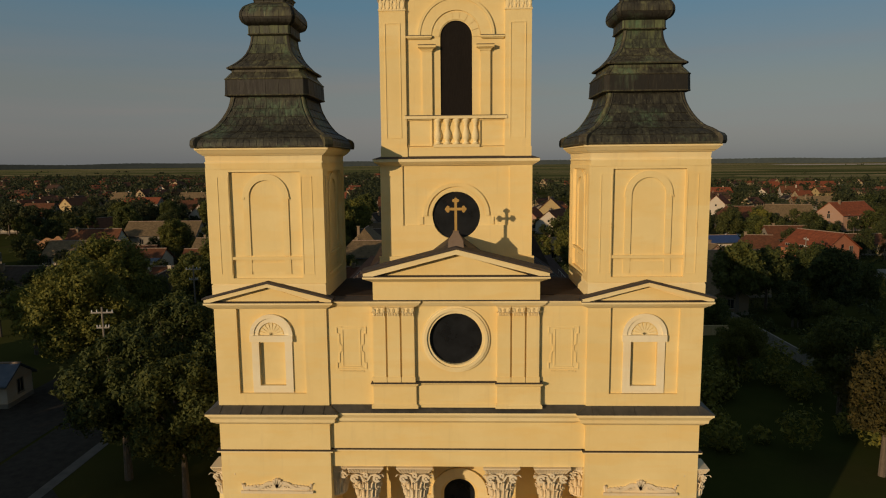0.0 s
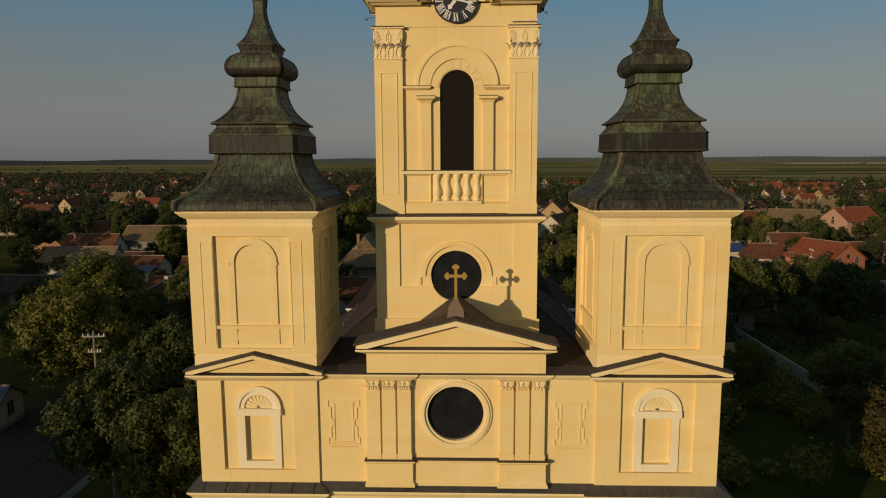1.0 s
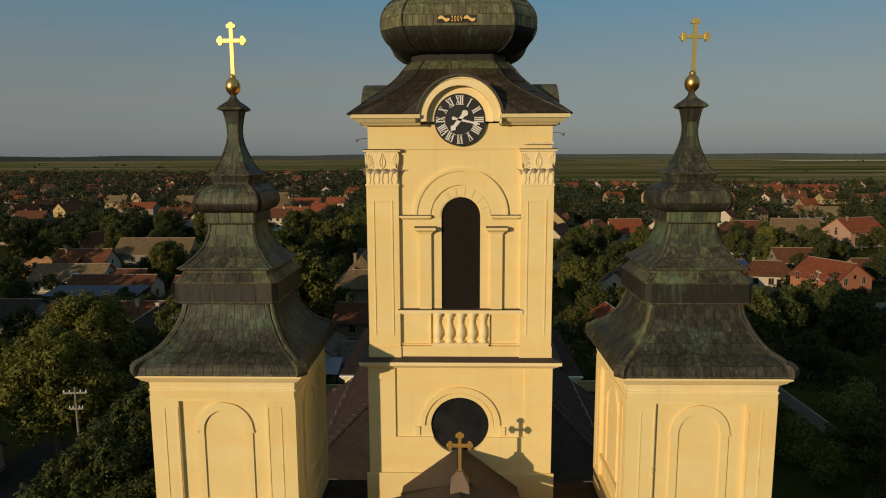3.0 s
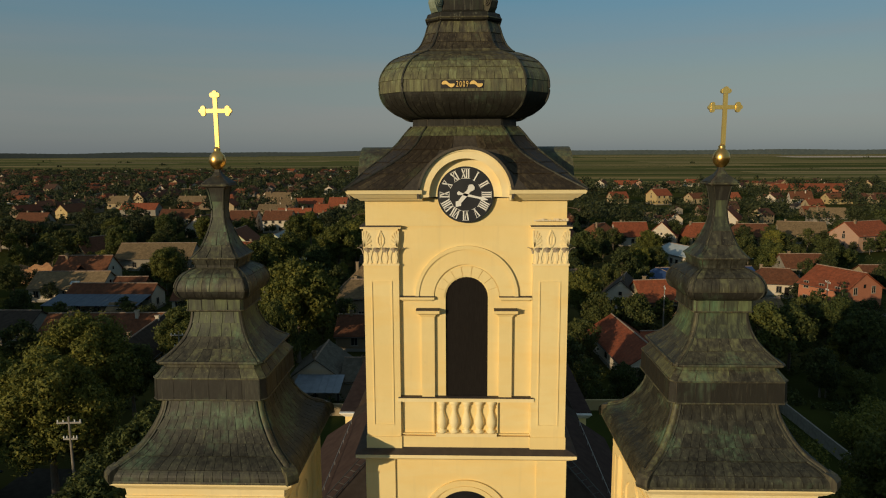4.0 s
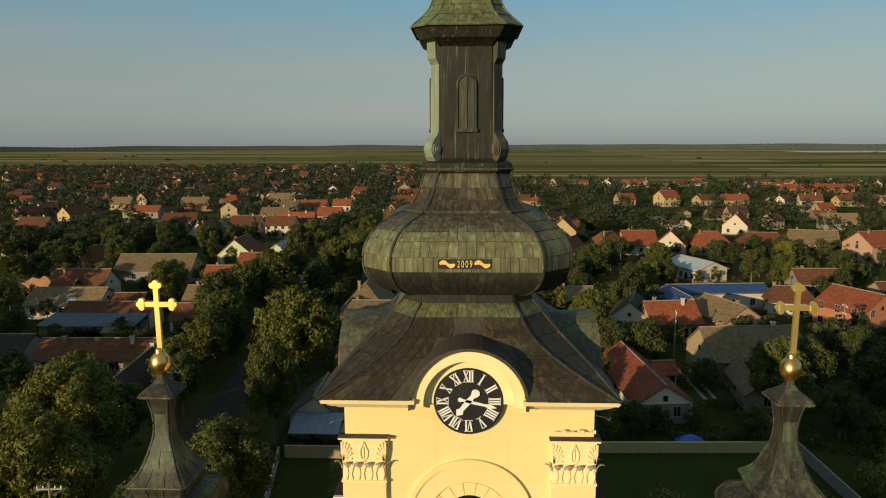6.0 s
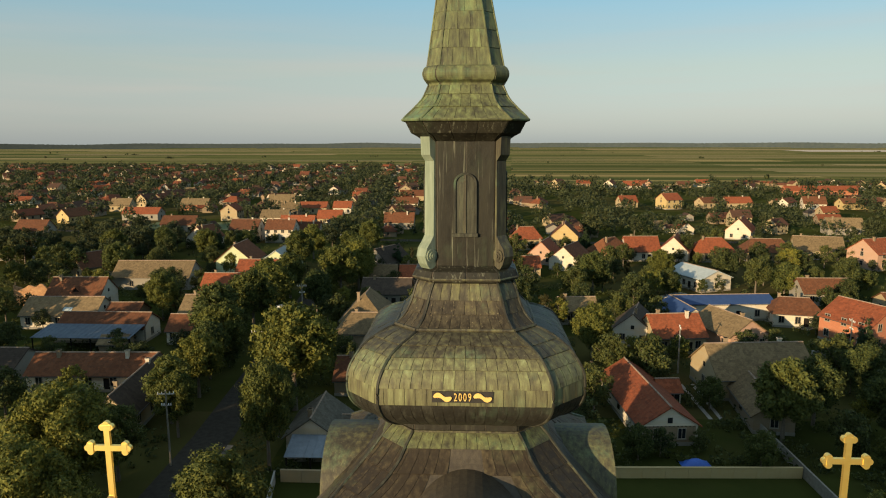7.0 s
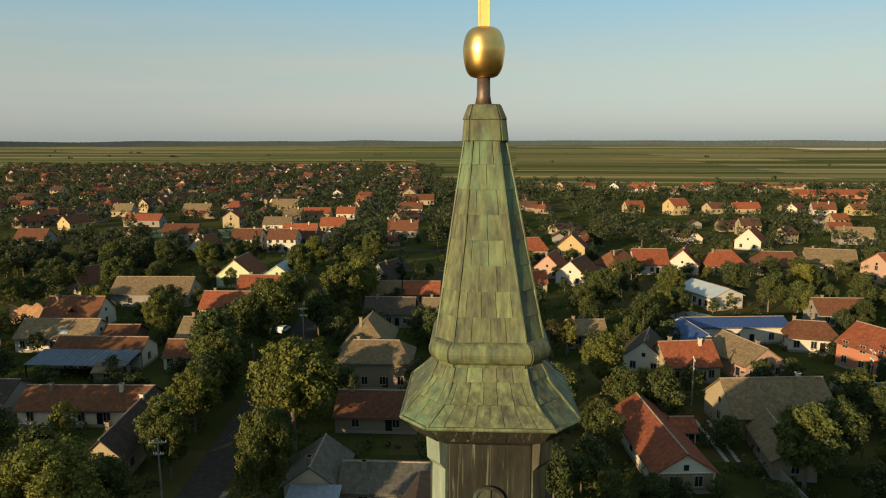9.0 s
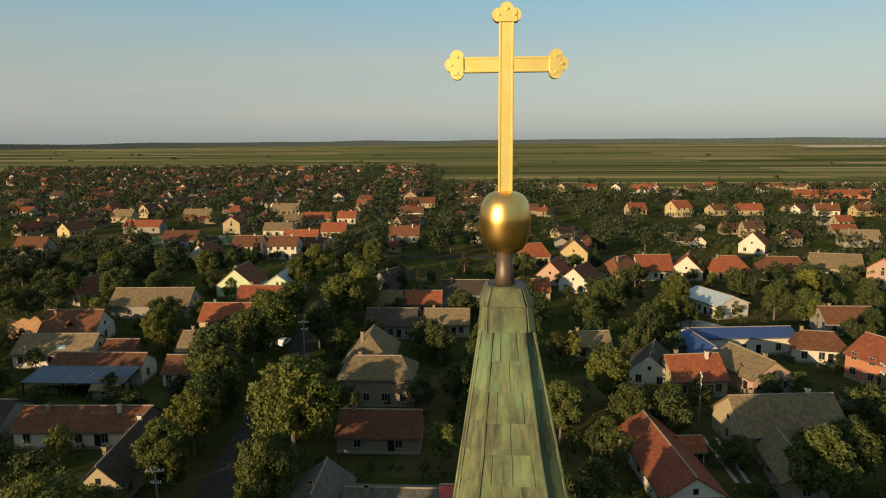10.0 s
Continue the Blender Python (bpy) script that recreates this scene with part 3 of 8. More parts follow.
def leaf(bm, base, out, up, width, height, curl, thick=0.02):
    """A curling acanthus leaf that stands on base."""
    base, out = Vector(base), Vector(out).normalized()
    side = out.cross(Vector((0, 0, 1)))
    rows = []
    for t, o, w in ((0.0, 0.0, 0.7), (0.45, 0.12, 1.0), (0.8, 0.38, 0.85), (1.0, 0.85, 0.45), (0.88, 1.0, 0.2)):
        c = base + out * (o * curl) + Vector((0, 0, t * height))
        rows.append([bm.verts.new(c - side * w * width / 2), bm.verts.new(c + out * thick * 1.6), bm.verts.new(c + side * w * width / 2), bm.verts.new(c - out * thick)])
    for p, q in zip(rows, rows[1:]):
        for i in range(4):
            bm.faces.new((p[i], p[(i + 1) % 4], q[(i + 1) % 4], q[i]))
    bm.faces.new(rows[0][::-1])
    bm.faces.new(rows[-1])


def column_capital(bm, cx, cy, z0, z1, r, w):
    """A Corinthian capital: bell, two rows of leaves, corner volutes and a ribbed abacus."""
    h = z1 - z0
    lathe(bm, [(r * 1.06, z0), (r * 1.1, z0 + 0.05), (r * 0.98, z0 + 0.07), (r, z0 + h * 0.5), (r * 1.25, z0 + h * 0.84)], 16, cx, cy)
    for row, (zz, hh, cc) in enumerate(((0.04, 0.30, 0.14), (0.24, 0.34, 0.20))):
        for k in range(10):
            a = math.pi * (k + 0.5 * row) / 5
            d = Vector((math.cos(a), math.sin(a), 0))
            leaf(bm, Vector((cx, cy, z0 + zz * h)) + d * r * 0.98, d, 1, r * 0.52, hh * h, cc * r * 2)
            for e in (-0.16, 0.16):
                g = Vector((math.cos(a + e), math.sin(a + e), 0))
                leaf(bm, Vector((cx, cy, z0 + zz * h)) + g * r * 1.02, g, 1, r * 0.16, hh * h * 0.86, cc * r * 1.8, 0.03)
    for k in range(4):
        a = math.pi / 4 + k * math.pi / 2
        d = Vector((math.cos(a), math.sin(a), 0))
        leaf(bm, Vector((cx, cy, z0 + 0.46 * h)) + d * r * 1.05, d, 1, r * 0.4, 0.34 * h, w * 0.40)
    for sy, y in ((-1, cy - w * 0.40), (1, cy + w * 0.40)):
        for d in SIDES:
            ring(bm, cx + d * w * 0.31, z0 + 0.66 * h, 0.05 * w, 0.115 * w, y - 0.05, y + 0.05, 0, 320, 16)
            disc(bm, cx + d * w * 0.31, z0 + 0.66 * h, 0.035 * w, y - 0.06, y + 0.05, 10)
            strip(bm, [(cx + d * 0.04 * w, y + 0.02, z0 + 0.58 * h), (cx + d * 0.14 * w, y + 0.02, z0 + 0.74 * h), (cx + d * 0.30 * w, y + 0.02, z0 + 0.775 * h)], 0.045 * w, 0.05)
        ring(bm, cx, z0 + 0.76 * h, 0.02 * w, 0.075 * w, y - 0.05, y + 0.05, 0, 360, 8)
    lo, hi, zt = w * 0.40, w * 0.50, z1 - 0.03 * h
    cornice(bm, (cx - lo, cx + lo, cy - lo, cy + lo), z1 - 0.19 * h, [(0.16 * h, 0.0, (hi - lo) * 0.75), (0.03 * h, hi - lo, hi - lo)])
    n = 12
    for k in range(n):
        u, v = (k + 0.22) / n * 2 - 1, (k + 0.78) / n * 2 - 1
        for side in range(4):
            vs = []
            for z, m, o in ((z1 - 0.19 * h, lo, 0.0), (zt, hi, 0.0)):
                for t in (u, v):
                    for e in (0.012, -0.03):
                        p = Vector((t * m, -(m + e)))
                        for _ in range(side):
                            p = Vector((-p.y, p.x))
                        vs.append(bm.verts.new((cx + p.x, cy + p.y, z)))
            for q in ((0, 2, 6, 4), (0, 4, 5, 1), (2, 3, 7, 6), (0, 1, 3, 2), (4, 6, 7, 5)):
                bm.faces.new([vs[i] for i in q])


def flat_capital(bm, x0, x1, yf, z0, z1, depth=0.06, curl=1.0):
    """A pilaster capital in low relief: stems below, a pointed leaf between two palm fans above."""
    h, w = z1 - z0, x1 - x0
    box(bm, x0, x1, yf, yf + depth + 0.12, z0, z0 + 0.05 * h)
    box(bm, x0 + 0.03 * w, x1 - 0.03 * w, yf + 0.02, yf + depth + 0.12, z0 + 0.05 * h, z1 - 0.05 * h)
    box(bm, x0 - 0.05 * w, x1 + 0.05 * w, yf - 0.03, yf + depth + 0.12, z1 - 0.05 * h, z1)
    y = yf + 0.022
    n, t = 7, 0.028 * curl
    for k in range(n):
        x = x0 + w * (0.10 + 0.80 * k / (n - 1))
        sway = 0.03 * w * (-1) ** k
        strip(bm, [(x, y, z0 + 0.06 * h), (x + sway, y, z0 + 0.2 * h), (x - sway * 0.5, y, z0 + 0.40 * h)], [0.05 * w, 0.06 * w, 0.075 * w], t)
    c = (x0 + x1) / 2
    for d in SIDES:
        strip(bm, [(c, y, z0 + 0.46 * h), (c + d * 0.075 * w, y, z0 + 0.58 * h), (c + d * 0.085 * w, y, z0 + 0.70 * h), (c, y, z0 + 0.90 * h)], [0.03 * w, 0.035 * w, 0.035 * w, 0.02 * w], t)
        xe = c + d * 0.44 * w
        for k in range(6):
            a = radians(4 + 19 * k)
            e = Vector((xe - d * 0.24 * w * math.cos(a) * (0.75 + 0.05 * k), 0, z0 + 0.50 * h + 0.40 * h * math.sin(a)))
            strip(bm, [(xe + d * 0.01 * w, y, z0 + 0.49 * h), ((xe + e.x) / 2 + d * 0.02 * w, y, (z0 + 0.49 * h + e.z) / 2), (e.x, y, e.z)], [0.02 * w, 0.04 * w, 0.045 * w], t)
    strip(bm, [(c, y, z0 + 0.48 * h), (c, y, z0 + 0.84 * h)], 0.02 * w, t * 0.8)


def capital_curls(bm, x0, x1, yf, z0, z1):
    """Weathered leaf tips that curl out of a pilaster capital."""
    h, w = z1 - z0, x1 - x0
    for k in range(4):
        leaf(bm, (x0 + w * (0.14 + 0.24 * k), yf + 0.015, z0 + 0.34 * h), (0, -1, 0), 1, 0.20 * w, 0.14 * h, 0.12, 0.016)
    for x, d in ((x0, -1), (x1, 1)):
        leaf(bm, (x - d * 0.02, yf + 0.06, z0 + 0.30 * h), (d, -0.25, 0), 1, 0.14 * w, 0.17 * h, 0.15, 0.016)


# -- lower storey, portico and the wall behind it
for sx in SIDES:
    bm = bmesh.new()
    x0, x1 = sorted((sx * 4.43, sx * 8.30))
    outer = [(x0, 0.0), (x1, 0.0), (x1, 13.15), (x0, 13.15)]
    wx = sx * 6.35
    slab(bm, outer, [arch_pts(wx, 0.75, 4.6, 8.6)], -0.10, 0.75)
    box(bm, x0, x1, 0.75, 3.9, 0.0, 13.15)
    part("lower_wall", bm, YELLOW, church)
    bm = bmesh.new()
    box(bm, wx - 0.75, wx + 0.75, 0.5, 0.55, 4.6, 9.35)
    part("dark_window", bm, GLASS_DARK, church, "dark window in the lower storey")
    bm = bmesh.new()
    cornice(bm, (x0, x1, -0.10, 3.9), 12.02, [(0.05, 0.0, 0.08), (0.05, 0.10, 0.10)])
    part("string_course", bm, CREAM, church)
    flash(x0 - 0.11, x1 + 0.11, -0.21, 3.9, 12.122)
    bm = bmesh.new()
    cornice(bm, (x0, x1, -0.10, 3.9), 13.1, [(0.12, 0.06, 0.2), (0.12, 0.22, 0.24), (0.14, 0.24, 0.34), (0.08, 0.36, 0.36)])
    part("main_cornice", bm, CREAM, church)
    bm = bmesh.new()
    tier(bm, (x0 - 0.385, x1 + 0.385, -0.485, 3.9), 13.564, (x0 - 0.03, x1 + 0.03, -0.13, 3.9), 13.76)
    ledge = part("ledge_roof", bm, LEDGE, church, "dark sheet-metal ledge over the cornice")
    for k in range(6):
        bm = bmesh.new()
        xx = x0 + 0.15 + k * (x1 - x0 - 0.3) / 5
        tube(bm, (xx, -0.475, 13.58), (xx, -0.14, 13.765), 0.018, 0.018, 5)
        part("standing_seam", bm, LEDGE, ledge)
    # relief over the lower window
    bm = bmesh.new()
    box(bm, wx - 1.28, wx + 1.28, -0.20, -0.08, 10.55, 10.64)
    prism(bm, [(wx - 1.15, 10.64), (wx + 1.15, 10.64), (wx + 0.75, 10.78), (wx + 0.2, 10.98), (wx - 0.2, 10.98), (wx - 0.75, 10.78)], -0.135, -0.08)
    for d in SIDES:
        pts = [(wx + d * (0.15 + 1.0 * t), -0.09, 10.70 + 0.22 * (1 - t) ** 1.5 + 0.05 * math.sin(t * 9)) for t in [k / 10 for k in range(11)]]
        strip(bm, pts, 0.10, 0.09)
        for k in range(7):
            t = 0.1 + k * 0.13
            ring(bm, wx + d * (0.2 + 0.95 * t), 10.72 + 0.10 * (1 - t), 0.035, 0.085, -0.17, -0.09, 0, 300, 10)
        leaf(bm, (wx + d * 1.2, -0.1, 10.64), (d * 0.3, -1, 0), 1, 0.14, 0.28, 0.1)
    for j in range(-2, 3):
        strip(bm, [(wx, -0.09, 10.75), (wx + 0.2 * math.sin(j * 0.5), -0.09, 10.82 + 0.28 * math.cos(j * 0.5))], [0.05, 0.11], 0.1)
    part("relief_ornament", bm, STONE, church, "pale scrolled relief over the window")
    # capital of the outer side pilaster
    bm = bmesh.new()
    xo = sx * 8.30
    column_capital(bm, xo, 0.35, 10.40, 11.47, 0.30, 0.85)
    part("side_capital", bm, STONE, church, "pale carved capital on the outer corner")
    bm = bmesh.new()
    lathe(bm, [(0.34, 0.9), (0.31, 5.0), (0.29, 10.40)], 14, xo, 0.35)
    part("side_column", bm, YELLOW, church)

bm = bmesh.new()
box(bm, -4.43, 4.43, 0.05, 3.9, 11.47, 13.15)
part("entablature", bm, YELLOW, church)
bm = bmesh.new()
cornice(bm, (-4.4, 4.4, 0.05, 3.9), 12.02, [(0.05, 0.0, 0.07), (0.05, 0.09, 0.09)])
part("string_course", bm, CREAM, church)
flash(-4.4, 4.4, -0.05, 3.8, 12.122)
bm = bmesh.new()
cornice(bm, (-4.02, 4.02, 0.05, 3.85), 13.11, [(0.12, 0.06, 0.2), (0.12, 0.22, 0.24), (0.14, 0.24, 0.34), (0.08, 0.36, 0.36)])
part("main_cornice", bm, CREAM, church)
bm = bmesh.new()
tier(bm, (-4.40, 4.40, -0.335, 3.8), 13.572, (-4.40, 4.40, -0.03, 3.8), 13.77)
part("ledge_roof", bm, LEDGE, church, "dark sheet-metal ledge over the cornice")
bm = bmesh.new()
slab(bm, [(-4.43, 0), (4.43, 0), (4.43, 11.466), (-4.43, 11.466)], [arch_pts(0.06, 0.60, 6.6, 9.43), arch_pts(0, 1.1, 0.3, 3.6)], 2.0, 2.5)
part("portico_wall", bm, YELLOW, church)
bm = bmesh.new()
ring(bm, 0.06, 9.43, 0.72, 1.08, 1.88, 2.0, 0, 180, 24)
box(bm, -1.44, -0.66, 1.9, 2.0, 9.23, 9.43)
box(bm, 0.78, 1.56, 1.9, 2.0, 9.23, 9.43)
part("arch_moulding", bm, CREAM, church)
bm = bmesh.new()
box(bm, -0.62, 0.70, 2.35, 2.4, 6.6, 10.2)
box(bm, -1.15, 1.15, 2.35, 2.4, 0.3, 4.8)
part("dark_window", bm, GLASS_DARK, church)
bm = bmesh.new()
box(bm, -4.6, 4.6, -0.7, 2.0, 0, 0.3)
part("portico_floor", bm, CONCRETE, church)
for x in (-3.24, -1.50, 1.56, 3.32):
    bm = bmesh.new()
    lathe(bm, [(0.60, 0.3), (0.60, 0.5), (0.52, 0.55), (0.55, 0.65), (0.47, 0.75), (0.46, 4.0), (0.40, 10.20), (0.44, 10.23)], 20, x, 0.55)
    part("column", bm, STONE, church, "pale round portico column", smooth=False)
    bm = bmesh.new()
    column_capital(bm, x, 0.55, 10.19, 11.466, 0.40, 1.28)
    part("capital", bm, STONE, church, "pale Corinthian capital")
for sx in SIDES:
    bm = bmesh.new()
    column_capital(bm, sx * 4.42, 0.75, 10.19, 11.466, 0.36, 1.1)
    part("capital", bm, STONE, church, "pale Corinthian capital")

# -- upper storey: side bays
for sx in SIDES:
    bm = bmesh.new()
    x0, x1 = sorted((sx * 4.42, sx * 8.28))
    c = sx * 6.35
    slab(bm, [(x0, 13.7), (x1, 13.7), (x1, 17.3), (x0, 17.3)], [[(c - 1.16, 14.18), (c + 1.16, 14.18), (c + 1.16, 17.2), (c - 1.16, 17.2)]], -0.10, 0.0)
    slab(bm, [(x0, 13.7), (x1, 13.7), (x1, 17.3), (x0, 17.3)], [[(c - 0.45, 14.45), (c + 0.45, 14.45), (c + 0.45, 15.97), (c - 0.45, 15.97)]], 0.0, 0.10)
    box(bm, x0, x1, 0.10, 3.9, 13.7, 17.3)
    part("upper_wall", bm, YELLOW, church)
    # blind window with a shell lunette
    bm = bmesh.new()
    for d in SIDES:
        box(bm, *sorted((c + d * 0.45, c + d * 0.70)), -0.055, 0.01, 14.2, 16.02)
    box(bm, c - 0.45, c + 0.45, -0.055, 0.01, 14.2, 14.45)
    ring(bm, c, 16.24, 0.45, 0.72, -0.06, 0.01, 0, 180, 24)
    ring(bm, c, 16.24, 0.60, 0.74, -0.10, -0.05, 0, 180, 24)
    box(bm, c - 0.74, c + 0.74, -0.14, 0.01, 16.02, 16.24)
    part("window_surround", bm, PALE_TRIM, church)
    bm = bmesh.new()
    ring(bm, c, 16.25, 0.02, 0.44, -0.01, 0.005, 0, 180, 24)
    shell = part("shell_relief", bm, YELLOW, church, "pale fluted shell over the blind window")
    for k in range(9):
        a = math.pi * (k + 0.5) / 9
        bm = bmesh.new()
        strip(bm, [(c, -0.005, 16.25), (c + 0.41 * math.cos(a), -0.005, 16.25 + 0.41 * math.sin(a))], [0.02, 0.10], 0.03)
        part("flute", bm, CREAM, shell)
    # small pediment above the bay
    bm = bmesh.new()
    cornice(bm, (x0, x1, -0.10, 3.9), 17.18, [(0.08, 0.02, 0.12), (0.10, 0.14, 0.24), (0.06, 0.26, 0.26)])
    part("bay_cornice", bm, CREAM, church)
    flash(x0 - 0.26, x1 + 0.26, -0.365, 3.8, 17.422)
    bm = bmesh.new()
    prism(bm, [(c - 1.5, 17.42), (c + 1.5, 17.42), (c, 17.92)], -0.12, 0.3)
    part("tympanum", bm, YELLOW, church)
    bm = bmesh.new()
    for d in SIDES:
        prism(bm, [(c, 17.96), (c, 18.09), (c + d * 2.16, 17.53), (c + d * 2.16, 17.45), (c + d * 1.95, 17.45)], -0.36, 0.05)
    part("raking_cornice", bm, CREAM, church)
    bm = bmesh.new()
    for d in SIDES:
        prism(bm, [(c, 18.094), (c, 18.155), (c + d * 2.22, 17.59), (c + d * 2.22, 17.534)], -0.40, 0.0)
    part("pediment_roof", bm, FLASHING, church, "dark sheet metal on the small pediment")

# -- upper storey: middle bay with the round window
bm = bmesh.new()
slab(bm, [(-4.42, 13.7), (4.42, 13.7), (4.42, 17.3), (-4.42, 17.3)], [circle_pts(-0.02, 16.10, 0.90)], -0.02, 0.55)
part("upper_wall", bm, YELLOW, church)
bm = bmesh.new()
ring(bm, -0.02, 16.10, 0.90, 0.99, -0.06, 0.15)
ring(bm, -0.02, 16.10, 0.99, 1.09, -0.12, 0.0)
ring(bm, -0.02, 16.10, 1.09, 1.16, -0.08, 0.0)
part("window_moulding", bm, CREAM, church)
bm = bmesh.new()
disc(bm, -0.02, 16.10, 0.92, 0.08, 0.12)
part("round_window", bm, GLASS_DARK, church, "dark round window")
for sx in SIDES:
    bm = bmesh.new()
    x0, x1 = sorted((sx * 1.38, sx * 2.85))
    box(bm, x0, x1, -0.07, 0.0, 14.6, 17.26)
    part("pilaster_backing", bm, YELLOW, church)
    for k in range(3):
        bm = bmesh.new()
        a = min(x0, x1) + 0.035 + k * 0.49
        box(bm, a - 0.025, a + 0.405, -0.165, -0.07, 14.80, 16.95)
        bevel(bm, 0.02)
        box(bm, a - 0.045, a + 0.425, -0.185, -0.07, 14.6, 14.80)
        part("pilaster", bm, YELLOW, church)
        bm = bmesh.new()
        flat_capital(bm, a - 0.02, a + 0.40, -0.215, 16.93, 17.24, 0.10, 1.3)
        cap = part("pilaster_capital", bm, CREAM, church, "small carved pilaster capital")
        bm = bmesh.new()
        capital_curls(bm, a - 0.02, a + 0.40, -0.215, 16.93, 17.24)
        part("leaf_fringe", bm, STONE, cap)
    bm = bmesh.new()
    box(bm, x0, x1, -0.24, 0.0, 13.86, 14.5)
    cornice(bm, (x0, x1, -0.24, 0.0), 14.5, [(0.05, 0.02, 0.06), (0.04, 0.07, 0.07)])
    cornice(bm, (x0, x1, -0.24, 0.0), 13.72, [(0.10, 0.06, 0.06), (0.05, 0.05, 0.0)])
    part("pilaster_plinth", bm, YELLOW, church)
    flash(x0 - 0.075, x1 + 0.075, -0.315, 0.0, 14.592)
bm = bmesh.new()
box(bm, -1.38, 1.38, -0.13, 0.0, 13.86, 14.5)
cornice(bm, (-1.30, 1.30, -0.13, 0.0), 14.5, [(0.05, 0.0, 0.06), (0.04, 0.07, 0.07)])
cornice(bm, (-1.32, 1.32, -0.13, 0.0), 13.72, [(0.10, 0.05, 0.05), (0.05, 0.04, 0.0)])
part("parapet_plinth", bm, YELLOW, church)
flash(-1.30, 1.30, -0.215, 0.0, 14.592)
for sx in SIDES:
    # framed plaques with eared corners and a fringe
    bm = bmesh.new()
    c, zc = sx * 3.62 + 0.02, 15.78
    for d in SIDES:
        pts = [(c + d * u, -0.02, zc + v) for u, v in ((0.32, -0.72), (0.50, -0.72), (0.50, -0.52), (0.42, -0.5), (0.42, -0.16), (0.34, -0.08), (0.34, 0.08), (0.42, 0.16), (0.42, 0.5), (0.50, 0.52), (0.50, 0.74), (0.32, 0.74))]
        strip(bm, pts, 0.04, 0.028)
        strip(bm, [(c + d * 0.30, -0.02, zc - 0.62), (c + d * 0.30, -0.02, zc + 0.66)], 0.028, 0.022)
    for z in (-0.66, 0.66):
        strip(bm, [(c - 0.34, -0.02, zc + z), (c + 0.34, -0.02, zc + z)], 0.035, 0.024)
        strip(bm, [(c - 0.34, -0.02, zc + z * 1.10), (c + 0.34, -0.02, zc + z * 1.10)], 0.03, 0.022)
    for k in range(7):
        x = c - 0.36 + 0.12 * k
        ring(bm, x, zc - 0.79, 0.025, 0.062, -0.048, -0.02, 180, 360, 8)
    part("framed_plaque", bm, YELLOW, church, "plaster frame in low relief")
bm = bmesh.new()
cornice(bm, (-4.42, 4.42, -0.06, 0.55), 17.25, [(0.07, 0.03, 0.09), (0.09, 0.11, 0.17), (0.06, 0.19, 0.19)])
part("storey_cornice", bm, CREAM, church)
for sx in SIDES:
    bm = bmesh.new()
    x0, x1 = sorted((sx * 1.38, sx * 2.85))
    cornice(bm, (x0, x1, -0.14, 0.3), 17.252, [(0.07, 0.03, 0.09), (0.09, 0.11, 0.17), (0.06, 0.19, 0.19)])
    part("cornice_break", bm, CREAM, church)
flash(-4.42, 4.42, -0.345, 0.6, 17.474)
bm = bmesh.new()
box(bm, -2.80, 2.80, -0.22, 0.5, 17.49, 18.14)
part("attic_wall", bm, YELLOW, church)
bm = bmesh.new()
cornice(bm, (-2.80, 2.80, -0.22, 0.4), 18.12, [(0.06, 0.03, 0.12), (0.08, 0.14, 0.28), (0.06, 0.3, 0.3)])
part("pediment_cornice", bm, CREAM, church)
flash(-3.08, 3.08, -0.525, 0.3, 18.322)
bm = bmesh.new()
prism(bm, [(-2.5, 18.31), (2.5, 18.31), (0, 19.05)], -0.22, 0.4)
part("tympanum", bm, YELLOW, church)
bm = bmesh.new()
for d in SIDES:
    prism(bm, [(0, 19.07), (0, 19.24), (d * 3.08, 18.44), (d * 3.08, 18.35), (d * 2.75, 18.35)], -0.50, 0.0)
part("raking_cornice", bm, CREAM, church)
bm = bmesh.new()
for d in SIDES:
    prism(bm, [(0, 19.244), (0, 19.315), (d * 3.16, 18.505), (d * 3.16, 18.444)], -0.55, 0.38)
part("pediment_coping", bm, FLASHING, church, "dark sheet-metal coping of the pediment")
bm = bmesh.new()
prism(bm, [(-1.9, 17.5), (1.9, 17.5), (1.75, 18.20), (0.08, 19.46), (-0.08, 19.46), (-1.75, 18.20)], 0.384, 2.24)
part("pediment_roof", bm, FLASHING, church, "small dark brown saddle roof behind the pediment")
bm = bmesh.new()
box(bm, -4.42, 4.42, 0.55, 3.9, 17.3, 17.52)
part("flat_roof", bm, NAVE_ROOF, church, "dark flat roof between the towers")

# cross on the pediment
bm = bmesh.new()
tier(bm, (-0.27, 0.27, -0.16, 0.36), 19.10, (-0.25, 0.25, -0.14, 0.34), 19.47)
tier(bm, (-0.25, 0.25, -0.14, 0.34), 19.47, (-0.10, 0.10, 0.02, 0.18), 19.72)
tier(bm, (-0.10, 0.10, 0.02, 0.18), 19.72, (-0.085, 0.085, 0.03, 0.17), 19.80)
bevel(bm, 0.015)
part("cross_pedestal", bm, BROWN_STONE, church, "weathered stone pedestal of the cross")


